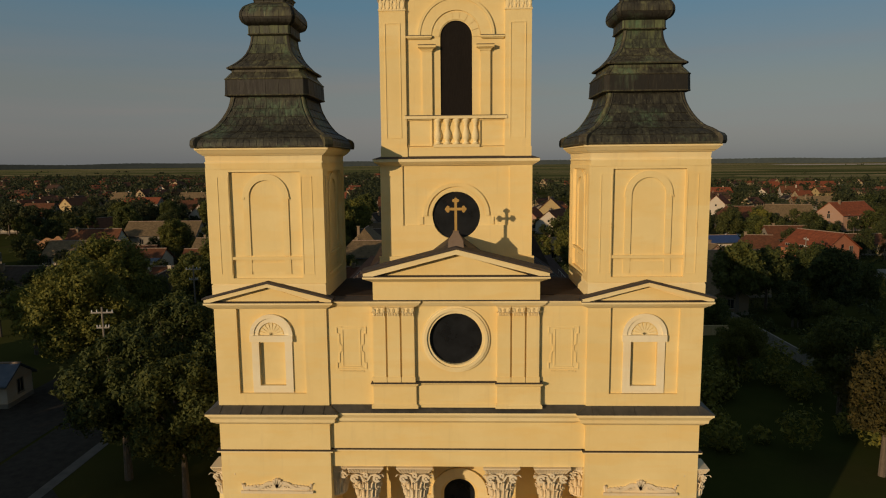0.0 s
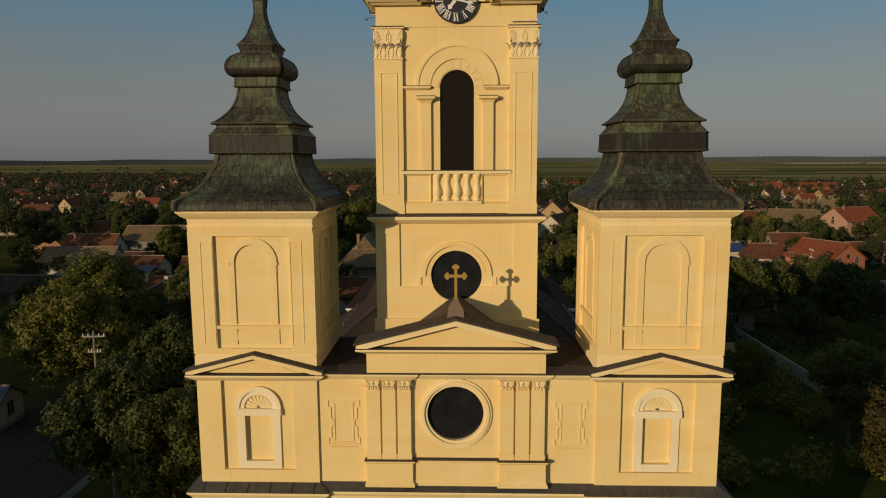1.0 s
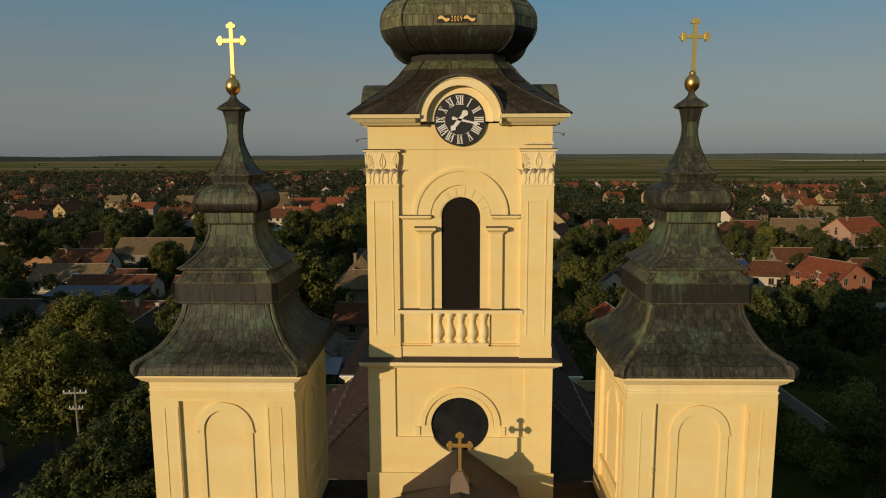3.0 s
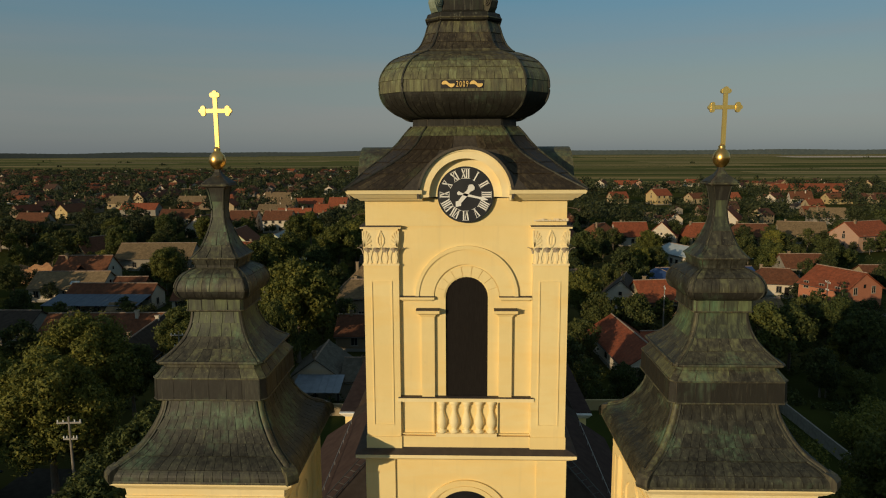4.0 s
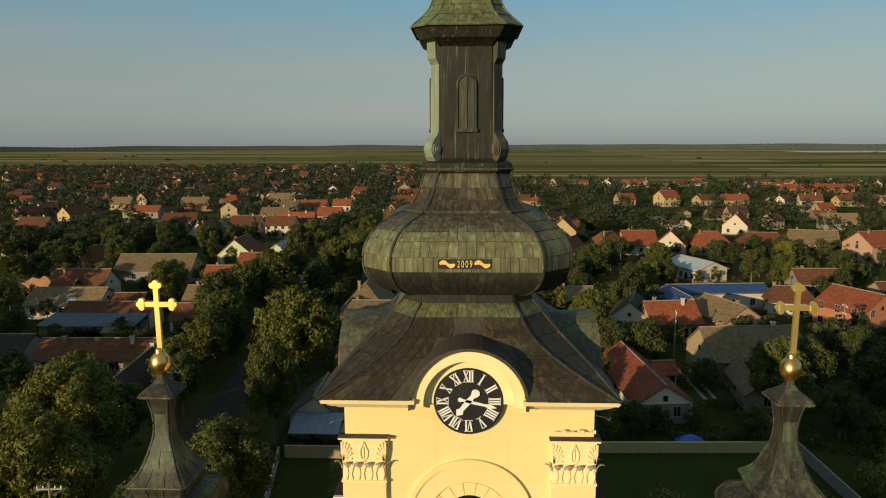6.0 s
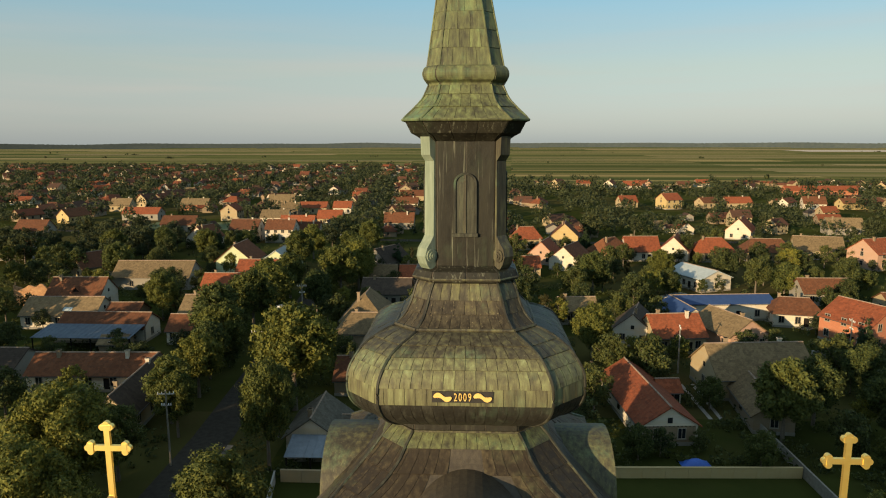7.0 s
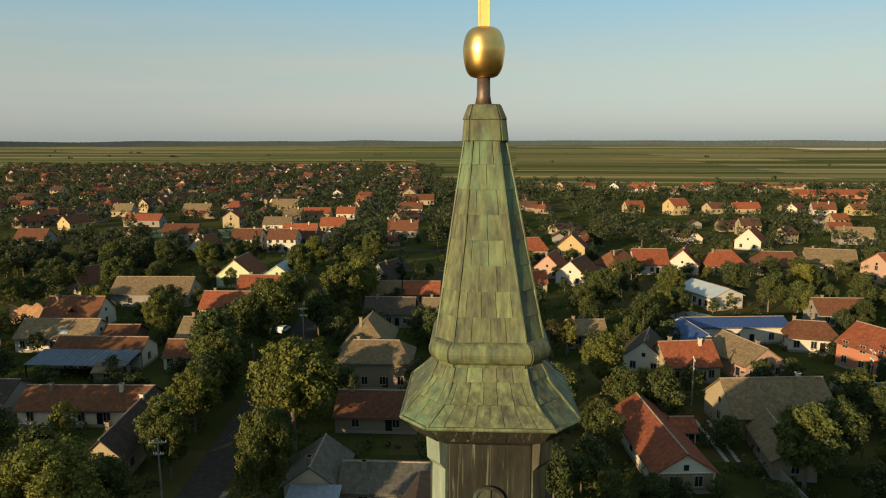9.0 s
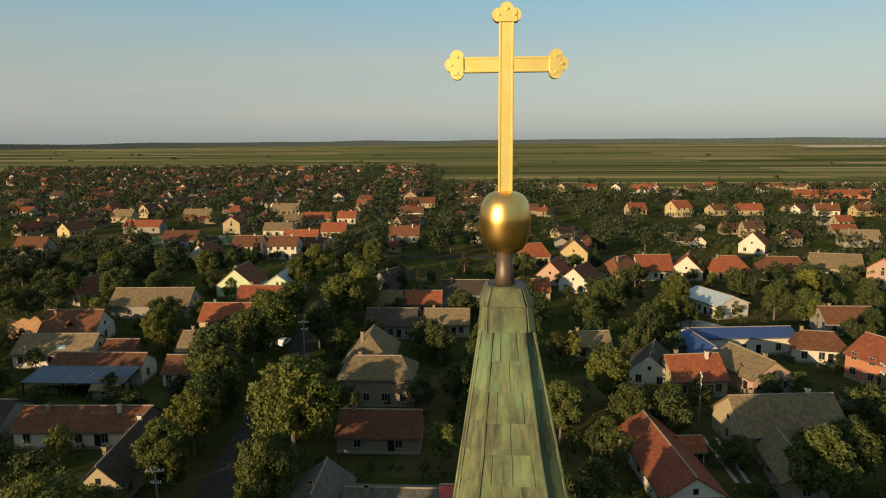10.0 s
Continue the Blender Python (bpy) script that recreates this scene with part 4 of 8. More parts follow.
def cross(bm, cx, cy, z0, z1, zarm, arm, w, t, knob, rivets=False):
    """A cross with three-lobed ends."""
    box(bm, cx - w / 2, cx + w / 2, cy - t / 2, cy + t / 2, z0, z1 - knob * 1.1)
    box(bm, cx - arm + knob * 1.1, cx - w / 2, cy - t / 2, cy + t / 2, zarm - w / 2, zarm + w / 2)
    box(bm, cx + w / 2, cx + arm - knob * 1.1, cy - t / 2, cy + t / 2, zarm - w / 2, zarm + w / 2)
    for ux, uz, ex, ez in ((0, 1, cx, z1), (-1, 0, cx - arm, zarm), (1, 0, cx + arm, zarm)):
        for n, (along, off) in enumerate(((-0.62, 0.0), (-1.15, 0.72), (-1.15, -0.72))):
            px = ex + ux * knob * along + uz * knob * off
            pz = ez + uz * knob * along + ux * knob * off
            disc(bm, px, pz, knob * 0.62, cy - t * (0.60 + 0.03 * n), cy + t * (0.60 + 0.03 * n), 20)
            if rivets:
                disc(bm, px, pz, knob * 0.14, cy - t * 0.85, cy, 8)
        kx, kz = ex - ux * knob * 1.25, ez - uz * knob * 1.25
        hw, hh = (knob * 0.5, knob * 0.95) if ux else (knob * 0.95, knob * 0.5)
        box(bm, kx - hw, kx + hw, cy - t * 0.72, cy + t * 0.72, kz - hh, kz + hh)
    if rivets:
        for dx in SIDES:
            box(bm, cx + dx * w * 0.42 - w * 0.05, cx + dx * w * 0.42 + w * 0.05, cy - t * 0.60, cy, z0, z1 - knob * 1.6)
            for zz in SIDES:
                a, b = sorted((cx + dx * w * 0.5, cx + dx * (arm - knob * 1.6)))
                box(bm, a, b, cy - t * 0.60, cy, zarm + zz * w * 0.42 - w * 0.05, zarm + zz * w * 0.42 + w * 0.05)


bm = bmesh.new()
cross(bm, 0.0, 0.10, 19.78, 20.90, 20.52, 0.36, 0.085, 0.05, 0.085)
part("bronze_cross", bm, OLD_GOLD, church, "dull bronze cross on the pediment")

# -- side towers
for sx in SIDES:
    c = sx * 6.35
    x0, x1 = c - 1.92, c + 1.92
    yc = 1.86
    bm = bmesh.new()
    box(bm, c - 1.86, c + 1.86, 0.0, 3.72, 17.35, 22.2)
    part("side_tower_body", bm, YELLOW, church)
    for turn in range(4):
        # one face: frame, blind arch, sill, corner strips; turned round the tower's axis
        at = Matrix.Translation((c, yc, 0)) @ Matrix.Rotation(turn * math.pi / 2, 4, 'Z')
        bm = bmesh.new()
        f = -1.86
        fw = 1.962 if turn % 2 == 0 else 1.858
        slab(bm, [(-fw, 18.05), (fw, 18.05), (fw, 21.95), (-fw, 21.95)], [[(-1.19, 18.23), (1.19, 18.23), (1.19, 21.81), (-1.19, 21.81)]], f - 0.10, f - 0.001)
        for d in SIDES:
            slab(bm, [(d * 1.40 - 0.19, 18.36), (d * 1.40 + 0.19, 18.36), (d * 1.40 + 0.19, 21.65), (d * 1.40 - 0.19, 21.65)], [[(d * 1.40 - 0.165, 18.385), (d * 1.40 + 0.165, 18.385), (d * 1.40 + 0.165, 21.625), (d * 1.40 - 0.165, 21.625)]], f - 0.115, f - 0.10)
            ring(bm, d * 1.40 + 0.12, 19.95, 0.07, 0.09, f - 0.115, f - 0.10, -90, 90, 8)
        part("tower_frame", bm, YELLOW, church, at=at)
        bm = bmesh.new()
        ring(bm, 0, 20.97, 0.56, 0.78, f - 0.055, f + 0.01, 0, 180, 24)
        for d in SIDES:
            box(bm, *sorted((d * 0.56, d * 0.76)), f - 0.045, f + 0.01, 19.0, 20.97)
            box(bm, *sorted((d * 0.70, d * 0.80)), f - 0.062, f + 0.01, 20.90, 20.97)
            box(bm, *sorted((d * 0.56, d * 0.78)), f - 0.03, f + 0.01, 18.36, 18.86)
        box(bm, -1.19, 1.19, f - 0.09, f + 0.01, 18.86, 18.96)
        box(bm, -0.56, 0.56, f - 0.018, f + 0.01, 18.45, 18.75)
        part("blind_arch", bm, YELLOW, church, at=at)
    bm = bmesh.new()
    box(bm, x0 - 0.02, x1 + 0.02, yc - 1.98, yc + 1.98, 21.9, 22.1)
    part("tower_frieze", bm, YELLOW, church)
    bm = bmesh.new()
    cornice(bm, (x0, x1, yc - 1.92, yc + 1.92), 22.1, [(0.05, 0.05, 0.05), (0.20, 0.02, 0.04), (0.06, 0.08, 0.14), (0.12, 0.16, 0.26), (0.07, 0.28, 0.28)])
    part("tower_cornice", bm, CREAM, church)
    bm = bmesh.new()
    cornice(bm, (x0, x1, yc - 1.92, yc + 1.92), 17.36, [(0.62, 0.03, 0.03), (0.06, 0.03, 0.0)])
    part("tower_plinth", bm, CREAM, church)

# -- main tower, lower stage
CY = 5.05
bm = bmesh.new()
slab(bm, [(-2.78, 13.5), (2.78, 13.5), (2.78, 22.1), (-2.78, 22.1)], [[(-1.96, 19.76)] + [(0.89 * math.cos(radians(a)), 20.12 + 0.89 * math.sin(radians(a))) for a in range(204, 337, 6)] + [(1.96, 19.76), (1.96, 21.98), (-1.96, 21.98)]], 2.33, 2.39)
part("tower_frame", bm, YELLOW, church)
bm = bmesh.new()
slab(bm, [(-2.78, 13.5), (2.78, 13.5), (2.78, 22.1), (-2.78, 22.1)], [circle_pts(0, 20.12, 0.88)], 2.391, 2.9)
part("main_tower_base", bm, YELLOW, church)
for x0, x1, y0, y1, z0, z1 in ((-2.78, -2.3, 2.9, 7.7, 13.5, 22.1), (2.3, 2.78, 2.9, 7.7, 13.5, 22.1), (-2.3, 2.3, 7.2, 7.7, 13.5, 22.1), (-2.86, 2.86, 2.25, 2.32, 13.5, 18.62), (-2.3, 2.3, 2.9, 7.2, 21.9, 22.1)):
    bm = bmesh.new()
    box(bm, x0, x1, y0, y1, z0, z1)
    part("tower_wall", bm, YELLOW, church)
bm = bmesh.new()
ring(bm, 0, 20.12, 1.07, 1.22, 2.325, 2.40, 0, 180, 40)
ring(bm, 0, 20.12, 0.89, 1.02, 2.365, 2.40, 0, 180, 40)
for d in SIDES:
    box(bm, *sorted((d * 1.22, d * 1.38)), 2.345, 2.40, 19.80, 20.08)
part("hood_moulding", bm, YELLOW, church)
bm = bmesh.new()
disc(bm, 0, 20.12, 0.9, 2.46, 2.50)
part("round_window", bm, GLASS_DARK, church, "dark round window behind the cross")
bm = bmesh.new()
cornice(bm, (-2.78, 2.78, 2.33, 7.77), 21.96, [(0.06, 0.02, 0.10), (0.08, 0.12, 0.22), (0.10, 0.24, 0.24)])
part("stage_cornice", bm, CREAM, church)
bm = bmesh.new()
tier(bm, (-3.04, 3.04, 2.07, 8.03), 22.204, (-2.74, 2.74, 2.37, 7.73), 22.3)
part("ledge_roof", bm, FLASHING, church)

# -- main tower, belfry stage
FRONT = 2.47
for turn in range(4):
    at = Matrix.Translation((0, CY, 0)) @ Matrix.Rotation(turn * math.pi / 2, 4, 'Z')
    f = FRONT - CY
    bm = bmesh.new()
    slab(bm, [(-2.45, 22.25), (2.45, 22.25), (2.45, 29.2), (-2.45, 29.2)], [arch_pts(0.03, 0.57, 23.72, 26.52)], f, f + 0.45)
    part("belfry_wall", bm, YELLOW, church, at=at)
    for d in SIDES:
        bm = bmesh.new()
        xe = 2.72 if turn % 2 == 0 else 2.56
        a, b = sorted((d * 1.78, d * xe))
        box(bm, a, b, f - 0.12, f + 0.3, 22.25, 27.42)
        e, g = sorted((d * 1.96, d * 2.52))
        slab(bm, [(e, 22.95), (g, 22.95), (g, 27.0), (e, 27.0)], [[(e + 0.025, 22.975), (g - 0.025, 22.975), (g - 0.025, 26.975), (e + 0.025, 26.975)]], f - 0.14, f - 0.12)
        box(bm, a - 0.02 * (turn % 2 == 0), b + 0.02 * (turn % 2 == 0), f - 0.15, f + 0.3, 22.25, 22.62)
        part("corner_pilaster", bm, YELLOW, church, at=at)
        bm = bmesh.new()
        a, b = sorted((d * 1.76, d * (xe + 0.02)))
        flat_capital(bm, a, b, f - 0.15, 27.42, 28.46, 0.12)
        cap = part("pilaster_capital", bm, CREAM, church, "cream pilaster capital with palm leaves", at=at)
        bm = bmesh.new()
        capital_curls(bm, a, b, f - 0.15, 27.42, 28.46)
        part("leaf_fringe", bm, OLD_STONE, cap, "weathered brown leaf tips")
        flash(a - 0.05, b + 0.05, f - 0.215, f, 28.462, at=at)
        bm = bmesh.new()
        a, b = sorted((0.03 + d * 0.97, d * 1.67))
        cornice(bm, (a, b, f - 0.02, f + 0.01), 26.44, [(0.05, 0.03, 0.08), (0.06, 0.1, 0.1)])
        part("impost", bm, YELLOW, church, at=at)
        flash(a - 0.10, b + 0.10, f - 0.125, f, 26.552, at=at)
        bm = bmesh.new()
        a, b = sorted((0.03 + d * 0.87, 0.03 + d * 1.22))
        box(bm, a, b, f - 0.10, f + 0.01, 23.72, 26.02)
        cornice(bm, (a, b, f - 0.10, f + 0.01), 26.02, [(0.06, 0.02, 0.04), (0.05, 0.05, 0.12), (0.08, 0.14, 0.14)])
        part("window_pilaster", bm, YELLOW, church, at=at)
        flash(a - 0.14, b + 0.14, f - 0.255, f, 26.212, at=at)
        bm = bmesh.new()
        slab(bm, [(d * 1.32 - 0.46, 22.66), (d * 1.32 + 0.46, 22.66), (d * 1.32 + 0.46, 23.62), (d * 1.32 - 0.46, 23.62)], [[(d * 1.32 - 0.43, 22.69), (d * 1.32 + 0.43, 22.69), (d * 1.32 + 0.43, 23.59), (d * 1.32 - 0.43, 23.59)]], f - 0.07, f + 0.01)
        part("parapet_frame", bm, YELLOW, church, at=at)
    bm = bmesh.new()
    box(bm, -1.8, 1.8, f - 0.10, f + 0.02, 22.25, 22.62)
    part("parapet_base", bm, YELLOW, church, at=at)
    bm = bmesh.new()
    ring(bm, 0.03, 26.56, 0.88, 1.36, f - 0.05, f + 0.01, 0, 180, 32)
    ring(bm, 0.03, 26.56, 1.28, 1.38, f - 0.08, f + 0.01, 0, 180, 32)
    part("arch_moulding", bm, YELLOW, church, at=at)
    for k in range(9):
        bm = bmesh.new()
        ring(bm, 0.03, 26.52, 0.60, 0.87, f - 0.022, f + 0.01, 20 * k + 0.6, 20 * k + 19.4, 4)
        part("voussoir", bm, YELLOW, church, at=at)
    bm = bmesh.new()
    box(bm, -1.86, 1.86, f - 0.16, f + 0.02, 23.64, 23.74)
    box(bm, -0.82, 0.86, f - 0.14, f + 0.02, 22.62, 22.72)
    part("balustrade_rail", bm, CREAM, church, at=at)
    flash(-1.84, 1.84, f - 0.175, f - 0.002, 23.742, at=at)
    base = None
    for x in (-0.65, -0.31, 0.03, 0.37, 0.71):
        m = at @ Matrix.Translation((x, f - 0.03, 22.72))
        if base is None:
            bm = bmesh.new()
            lathe(bm, [(0.13, 0), (0.13, 0.06), (0.075, 0.08), (0.09, 0.14), (0.14, 0.26), (0.13, 0.38), (0.075, 0.56), (0.065, 0.68), (0.095, 0.72), (0.075, 0.76), (0.13, 0.84), (0.13, 0.92)], 14)
            base = part("baluster", bm, CREAM, church, at=m, smooth=True)
        else:
            share(base, m, church)
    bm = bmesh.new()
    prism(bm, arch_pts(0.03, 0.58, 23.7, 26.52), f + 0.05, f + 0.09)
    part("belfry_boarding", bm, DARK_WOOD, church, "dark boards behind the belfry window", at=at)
bm = bmesh.new()
box(bm, -2.66, 2.66, 2.44, 7.66, 28.47, 29.2)
part("belfry_frieze", bm, YELLOW, church)
for d in SIDES:
    for e in SIDES:
        bm = bmesh.new()
        rows = []
        for h, o in ((29.15, 0.06), (29.22, 0.14), (29.22, 0.18), (29.34, 0.32), (29.34, 0.36), (29.44, 0.40)):
            ex, ey = 2.7 + o, 2.7 + o
            rows.append([bm.verts.new((d * x, CY + e * y, h)) for x, y in ((1.12, 2.3), (1.12, ey), (ex, ey), (ex, 1.12), (2.3, 1.12), (2.3, 2.3))])
        for p, q in zip(rows, rows[1:]):
            for k in range(6):
                bm.faces.new((p[k], p[(k + 1) % 6], q[(k + 1) % 6], q[k]))
        bm.faces.new(rows[0][::-1])
        bm.faces.new(rows[-1])
        part("corner_cornice", bm, CREAM, church)
# clocks and their arched hoods on the four faces
STROKES = {"I": [((0, 0), (0, 1))], "V": [((-0.32, 1), (0, 0)), ((0.32, 1), (0, 0))], "X": [((-0.32, 1), (0.32, 0)), ((0.32, 1), (-0.32, 0))]}
NUMERALS = ("XII", "I", "II", "III", "IIII", "V", "VI", "VII", "VIII", "IX", "X", "XI")
for turn in range(4):
    at = Matrix.Translation((0, CY, 0)) @ Matrix.Rotation(turn * math.pi / 2, 4, 'Z')
    f = -2.70
    bm = bmesh.new()
    ring(bm, 0, 29.30, 0.735, 0.94, f - 0.045, f + 0.5, -4, 184, 40)
    ring(bm, 0, 29.30, 0.94, 1.13, f - 0.25, f + 0.5, -3, 183, 40)
    ring(bm, 0, 29.30, 1.13, 1.18, f - 0.28, f + 0.5, -6, 186, 40)
    part("clock_hood", bm, CREAM, church, at=at)
    bm = bmesh.new()
    ring(bm, 0, 29.30, 1.184, 1.25, f - 0.36, f + 2.0, -4, 184, 28)
    part("dormer_roof", bm, DARK_COPPER if turn == 0 else COPPER_OLIVE, church, "arched sheet-metal roof over the clock", at=at, smooth=False)
    bm = bmesh.new()
    disc(bm, 0.0, 29.30, 0.735, f - 0.03, f + 0.3, 48)
    clock = part("clock", bm, DIAL, church, "black clock dial with white Roman numerals", at=at)
    for hr, word in enumerate(NUMERALS):
        bm = bmesh.new()
        a = -radians(30 * hr)
        up, side = Vector((-math.sin(a), 0, math.cos(a))), Vector((math.cos(a), 0, math.sin(a)))
        h = 0.245
        pitch = 0.098
        xs, total = [], 0.0
        for ch in word:
            w = 0.56 if ch == "I" else 1.06
            xs.append(total + w / 2)
            total += w
        for ch, x in zip(word, xs):
            for k, (p, q) in enumerate(STROKES[ch]):
                o = Vector((0, f - 0.032, 29.30)) + up * 0.425 + side * (x - total / 2) * pitch
                a0 = o + side * p[0] * 0.14 + up * p[1] * h
                b0 = o + side * q[0] * 0.14 + up * q[1] * h
                thin = ch != "I" and k == 1
                strip(bm, [tuple(a0), tuple(b0)], 0.015 if thin else 0.034, 0.008)
        for e in (0.0, h):
            o = Vector((0, f - 0.032, 29.30)) + up * (0.425 + e)
            w = total * pitch / 2 + 0.008
            strip(bm, [tuple(o - side * w), tuple(o + side * w)], 0.011, 0.008)
        part("numeral", bm, WHITE, clock, "white Roman numeral")
    for length, tail, width, deg in ((0.60, 0.20, 0.065, 103.0), (0.40, 0.26, 0.12, 219.0)):
        bm = bmesh.new()
        d = Vector((math.sin(radians(deg)), 0, math.cos(radians(deg))))
        o = Vector((0, f - 0.05, 29.30))
        strip(bm, [tuple(o - d * tail), tuple(o - d * tail * 0.5), tuple(o), tuple(o + d * length * 0.6), tuple(o + d * length * 0.75), tuple(o + d * length)], [width * 1.6, width * 0.8, width, width * 0.8, width * 1.5, 0.012], 0.012)
        disc(bm, o.x - d.x * tail * 0.9, o.z - d.z * tail * 0.9, width * 0.75, f - 0.065, f - 0.05, 12)
        part("clock_pointer", bm, WHITE, clock, "white clock pointer")

# faint writing above the capital, too worn to read
bm = bmesh.new()
rng = random.Random(4)
x = 1.80
while x < 2.62:
    w = rng.uniform(0.03, 0.09)
    box(bm, x, x + w, 2.335, 2.36, 28.60, 28.60 + rng.uniform(0.03, 0.08))
    x += w + 0.015
part("worn_lettering", bm, STONE, church, "worn grey lettering too faint to read")

# thin iron hooks at the belfry corners
for sx, z in ((-1, 28.80), (1, 28.95)):
    bm = bmesh.new()
    tube(bm, (sx * 2.64, 2.5, z), (sx * 2.90, 2.45, z - 0.03), 0.010, 0.010, 5)
    tube(bm, (sx * 2.90, 2.45, z - 0.03), (sx * 2.98, 2.45, z - 0.10), 0.010, 0.020, 5)
    tube(bm, (sx * 2.98, 2.45, z - 0.10), (sx * 3.00, 2.45, z - 0.02), 0.020, 0.012, 5)
    part("iron_hook", bm, POLE_IRON, church, "thin dark iron hook on the wall")

# -- roofs of lofted copper with separate sheets


def octagon(a, s, z, cx, cy):
    return [Vector((cx + x, cy + y, z)) for x, y in ((-s, -a), (s, -a), (a, -s), (a, s), (s, a), (-s, a), (-a, s), (-a, -s))]


def resample(profile, step):
    """Even courses along a profile of (apothem, half face, height)."""
    out = [profile[0]]
    for p, q in zip(profile, profile[1:]):
        d = math.dist((p[0], p[2]), (q[0], q[2]))
        n = max(1, round(d / step))
        for k in range(1, n + 1):
            t = k / n
            out.append(tuple(a + (b - a) * t for a, b in zip(p, q)))
    return out


def smooth_profile(pts, n=4):
    """A rounded curve through the points of a profile."""
    out = []
    for k in range(len(pts) - 1):
        p0, p1, p2, p3 = (pts[max(0, k - 1)], pts[k], pts[k + 1], pts[min(len(pts) - 1, k + 2)])
        for j in range(n):
            t = j / n
            out.append(tuple(0.5 * (2 * b + (c - a) * t + (2 * a - 5 * b + 4 * c - d) * t * t + (3 * b - a - 3 * c + d) * t ** 3) for a, b, c, d in zip(p0, p1, p2, p3)))
    return out + [pts[-1]]


def clad(name, label, sections, axis, cy, parent, course, width, near, seed, single=None, many=None, cut=None, proud=0.028, zones=(), stagger=False, gap=0.010, breaks=()):
    """A lofted core with overlapping sheets on it. near: faces whose sheets are pieces of their own."""
    rng = random.Random(seed)
    rings = [octagon(a, s, z, axis(z), cy) for a, s, z in sections]
    bm = bmesh.new()
    rows = [[bm.verts.new(p) for p in r] for r in rings]
    for p, q in zip(rows, rows[1:]):
        for k in range(8):
            if cut and k % 2 == 0:
                # fine cells, left open where an arched dormer stands
                n = 72
                for j in range(n):
                    quad = [p[k].co.lerp(p[(k + 1) % 8].co, j / n), p[k].co.lerp(p[(k + 1) % 8].co, (j + 1) / n), q[k].co.lerp(q[(k + 1) % 8].co, (j + 1) / n), q[k].co.lerp(q[(k + 1) % 8].co, j / n)]
                    if not cut(sum(quad, Vector()) / 4, k):
                        bm.faces.new([bm.verts.new(v) for v in quad])
            elif (p[k].co - p[(k + 1) % 8].co).length + (q[k].co - q[(k + 1) % 8].co).length > 1e-4:
                bm.faces.new((p[k], p[(k + 1) % 8], q[(k + 1) % 8], q[k]))
    if not cut:
        bm.faces.new(rows[0][::-1])
    bm.faces.new(rows[-1])
    core = part(name, bm, DARK_COPPER, parent, label)
    rest = bmesh.new()
    # courses: group sections until a course height is reached
    starts, run = [0], 0.0
    for k in range(1, len(sections)):
        run += math.dist((sections[k][0], sections[k][2]), (sections[k - 1][0], sections[k - 1][2]))
        if run >= course * 0.999 or k == len(sections) - 1:
            starts.append(k)
            run = 0.0
    if breaks:
        starts = [min(range(len(sections)), key=lambda k: abs(sections[k][2] - z)) for z in breaks]
    for row, (i, j) in enumerate(zip(starts, starts[1:])):
        for face in range(8):
            lo = [(rings[m][face], rings[m][(face + 1) % 8]) for m in range(i, j + 1)]
            wide = max((lo[0][1] - lo[0][0]).length, (lo[-1][1] - lo[-1][0]).length)
            if wide < 0.05:
                continue
            n = max(1, round(wide / width))
            cuts = [k / n for k in range(n + 1)]
            if stagger and row % 2 and n > 1:
                cuts = [0.0] + [(k + 0.5) / n for k in range(n)] + [1.0]
            cuts = [0.0] + [c + rng.uniform(-0.07, 0.07) / n for c in cuts[1:-1]] + [1.0]
            for u, v in zip(cuts, cuts[1:]):
                g = gap / max(wide, 0.1)
                if cut and face % 2 == 0 and any(cut(r[0].lerp(r[1], w), face) for r in (lo[0], lo[len(lo) // 2], lo[-1]) for w in (u, (u + v) / 2, v)):
                    continue
                target = bmesh.new() if face in near else rest
                mid = (lo[0][1] - lo[0][0]).cross(lo[-1][0] - lo[0][0] if (lo[0][1] - lo[0][0]).length > 1e-3 else lo[-1][1] - lo[0][0])
                nrm = mid.normalized()
                lift = rng.uniform(0.6, 1.0) * proud
                cols = []
                for m, (p, q) in enumerate(lo):
                    t = m / (len(lo) - 1)
                    h = lift * (1 - t) + 0.006 * t
                    e0 = p.lerp(q, u + g)
                    e1 = p.lerp(q, v - g)
                    cols.append([target.verts.new(e0 + nrm * h), target.verts.new(e1 + nrm * h), target.verts.new(e1 - nrm * 0.01), target.verts.new(e0 - nrm * 0.01)])
                for p, q in zip(cols, cols[1:]):
                    for a in (0, 1, 3):
                        target.faces.new((p[a], p[(a + 1) % 4], q[(a + 1) % 4], q[a]))
                target.faces.new(cols[0][::-1])
                if target is not rest:
                    zm = (lo[0][0].z + lo[-1][0].z) / 2
                    mat = single or COPPER
                    for za, zb, other in zones:
                        if za < zm < zb:
                            mat = other
                    part("copper_sheet", target, mat, core)
    rest_ob = part("copper_sheeting", rest, many or COPPER_ALL, core)
    rest_ob["kind"] = "stuff"
    return core


def main_axis(z):
    pts = [(29.0, -0.01), (33.0, -0.05), (38.0, -0.065), (42.5, -0.19)]
    return float(np.interp(z, [p[0] for p in pts], [p[1] for p in pts]))


def seam(bm, sections, axis, cy, corners, r=0.03):
    """Rolled seams along the edges of a roof."""
    for k in corners:
        sweep(bm, [octagon(a + 0.012, s + 0.006, z, axis(z), cy)[k] for a, s, z in sections], r, 6)


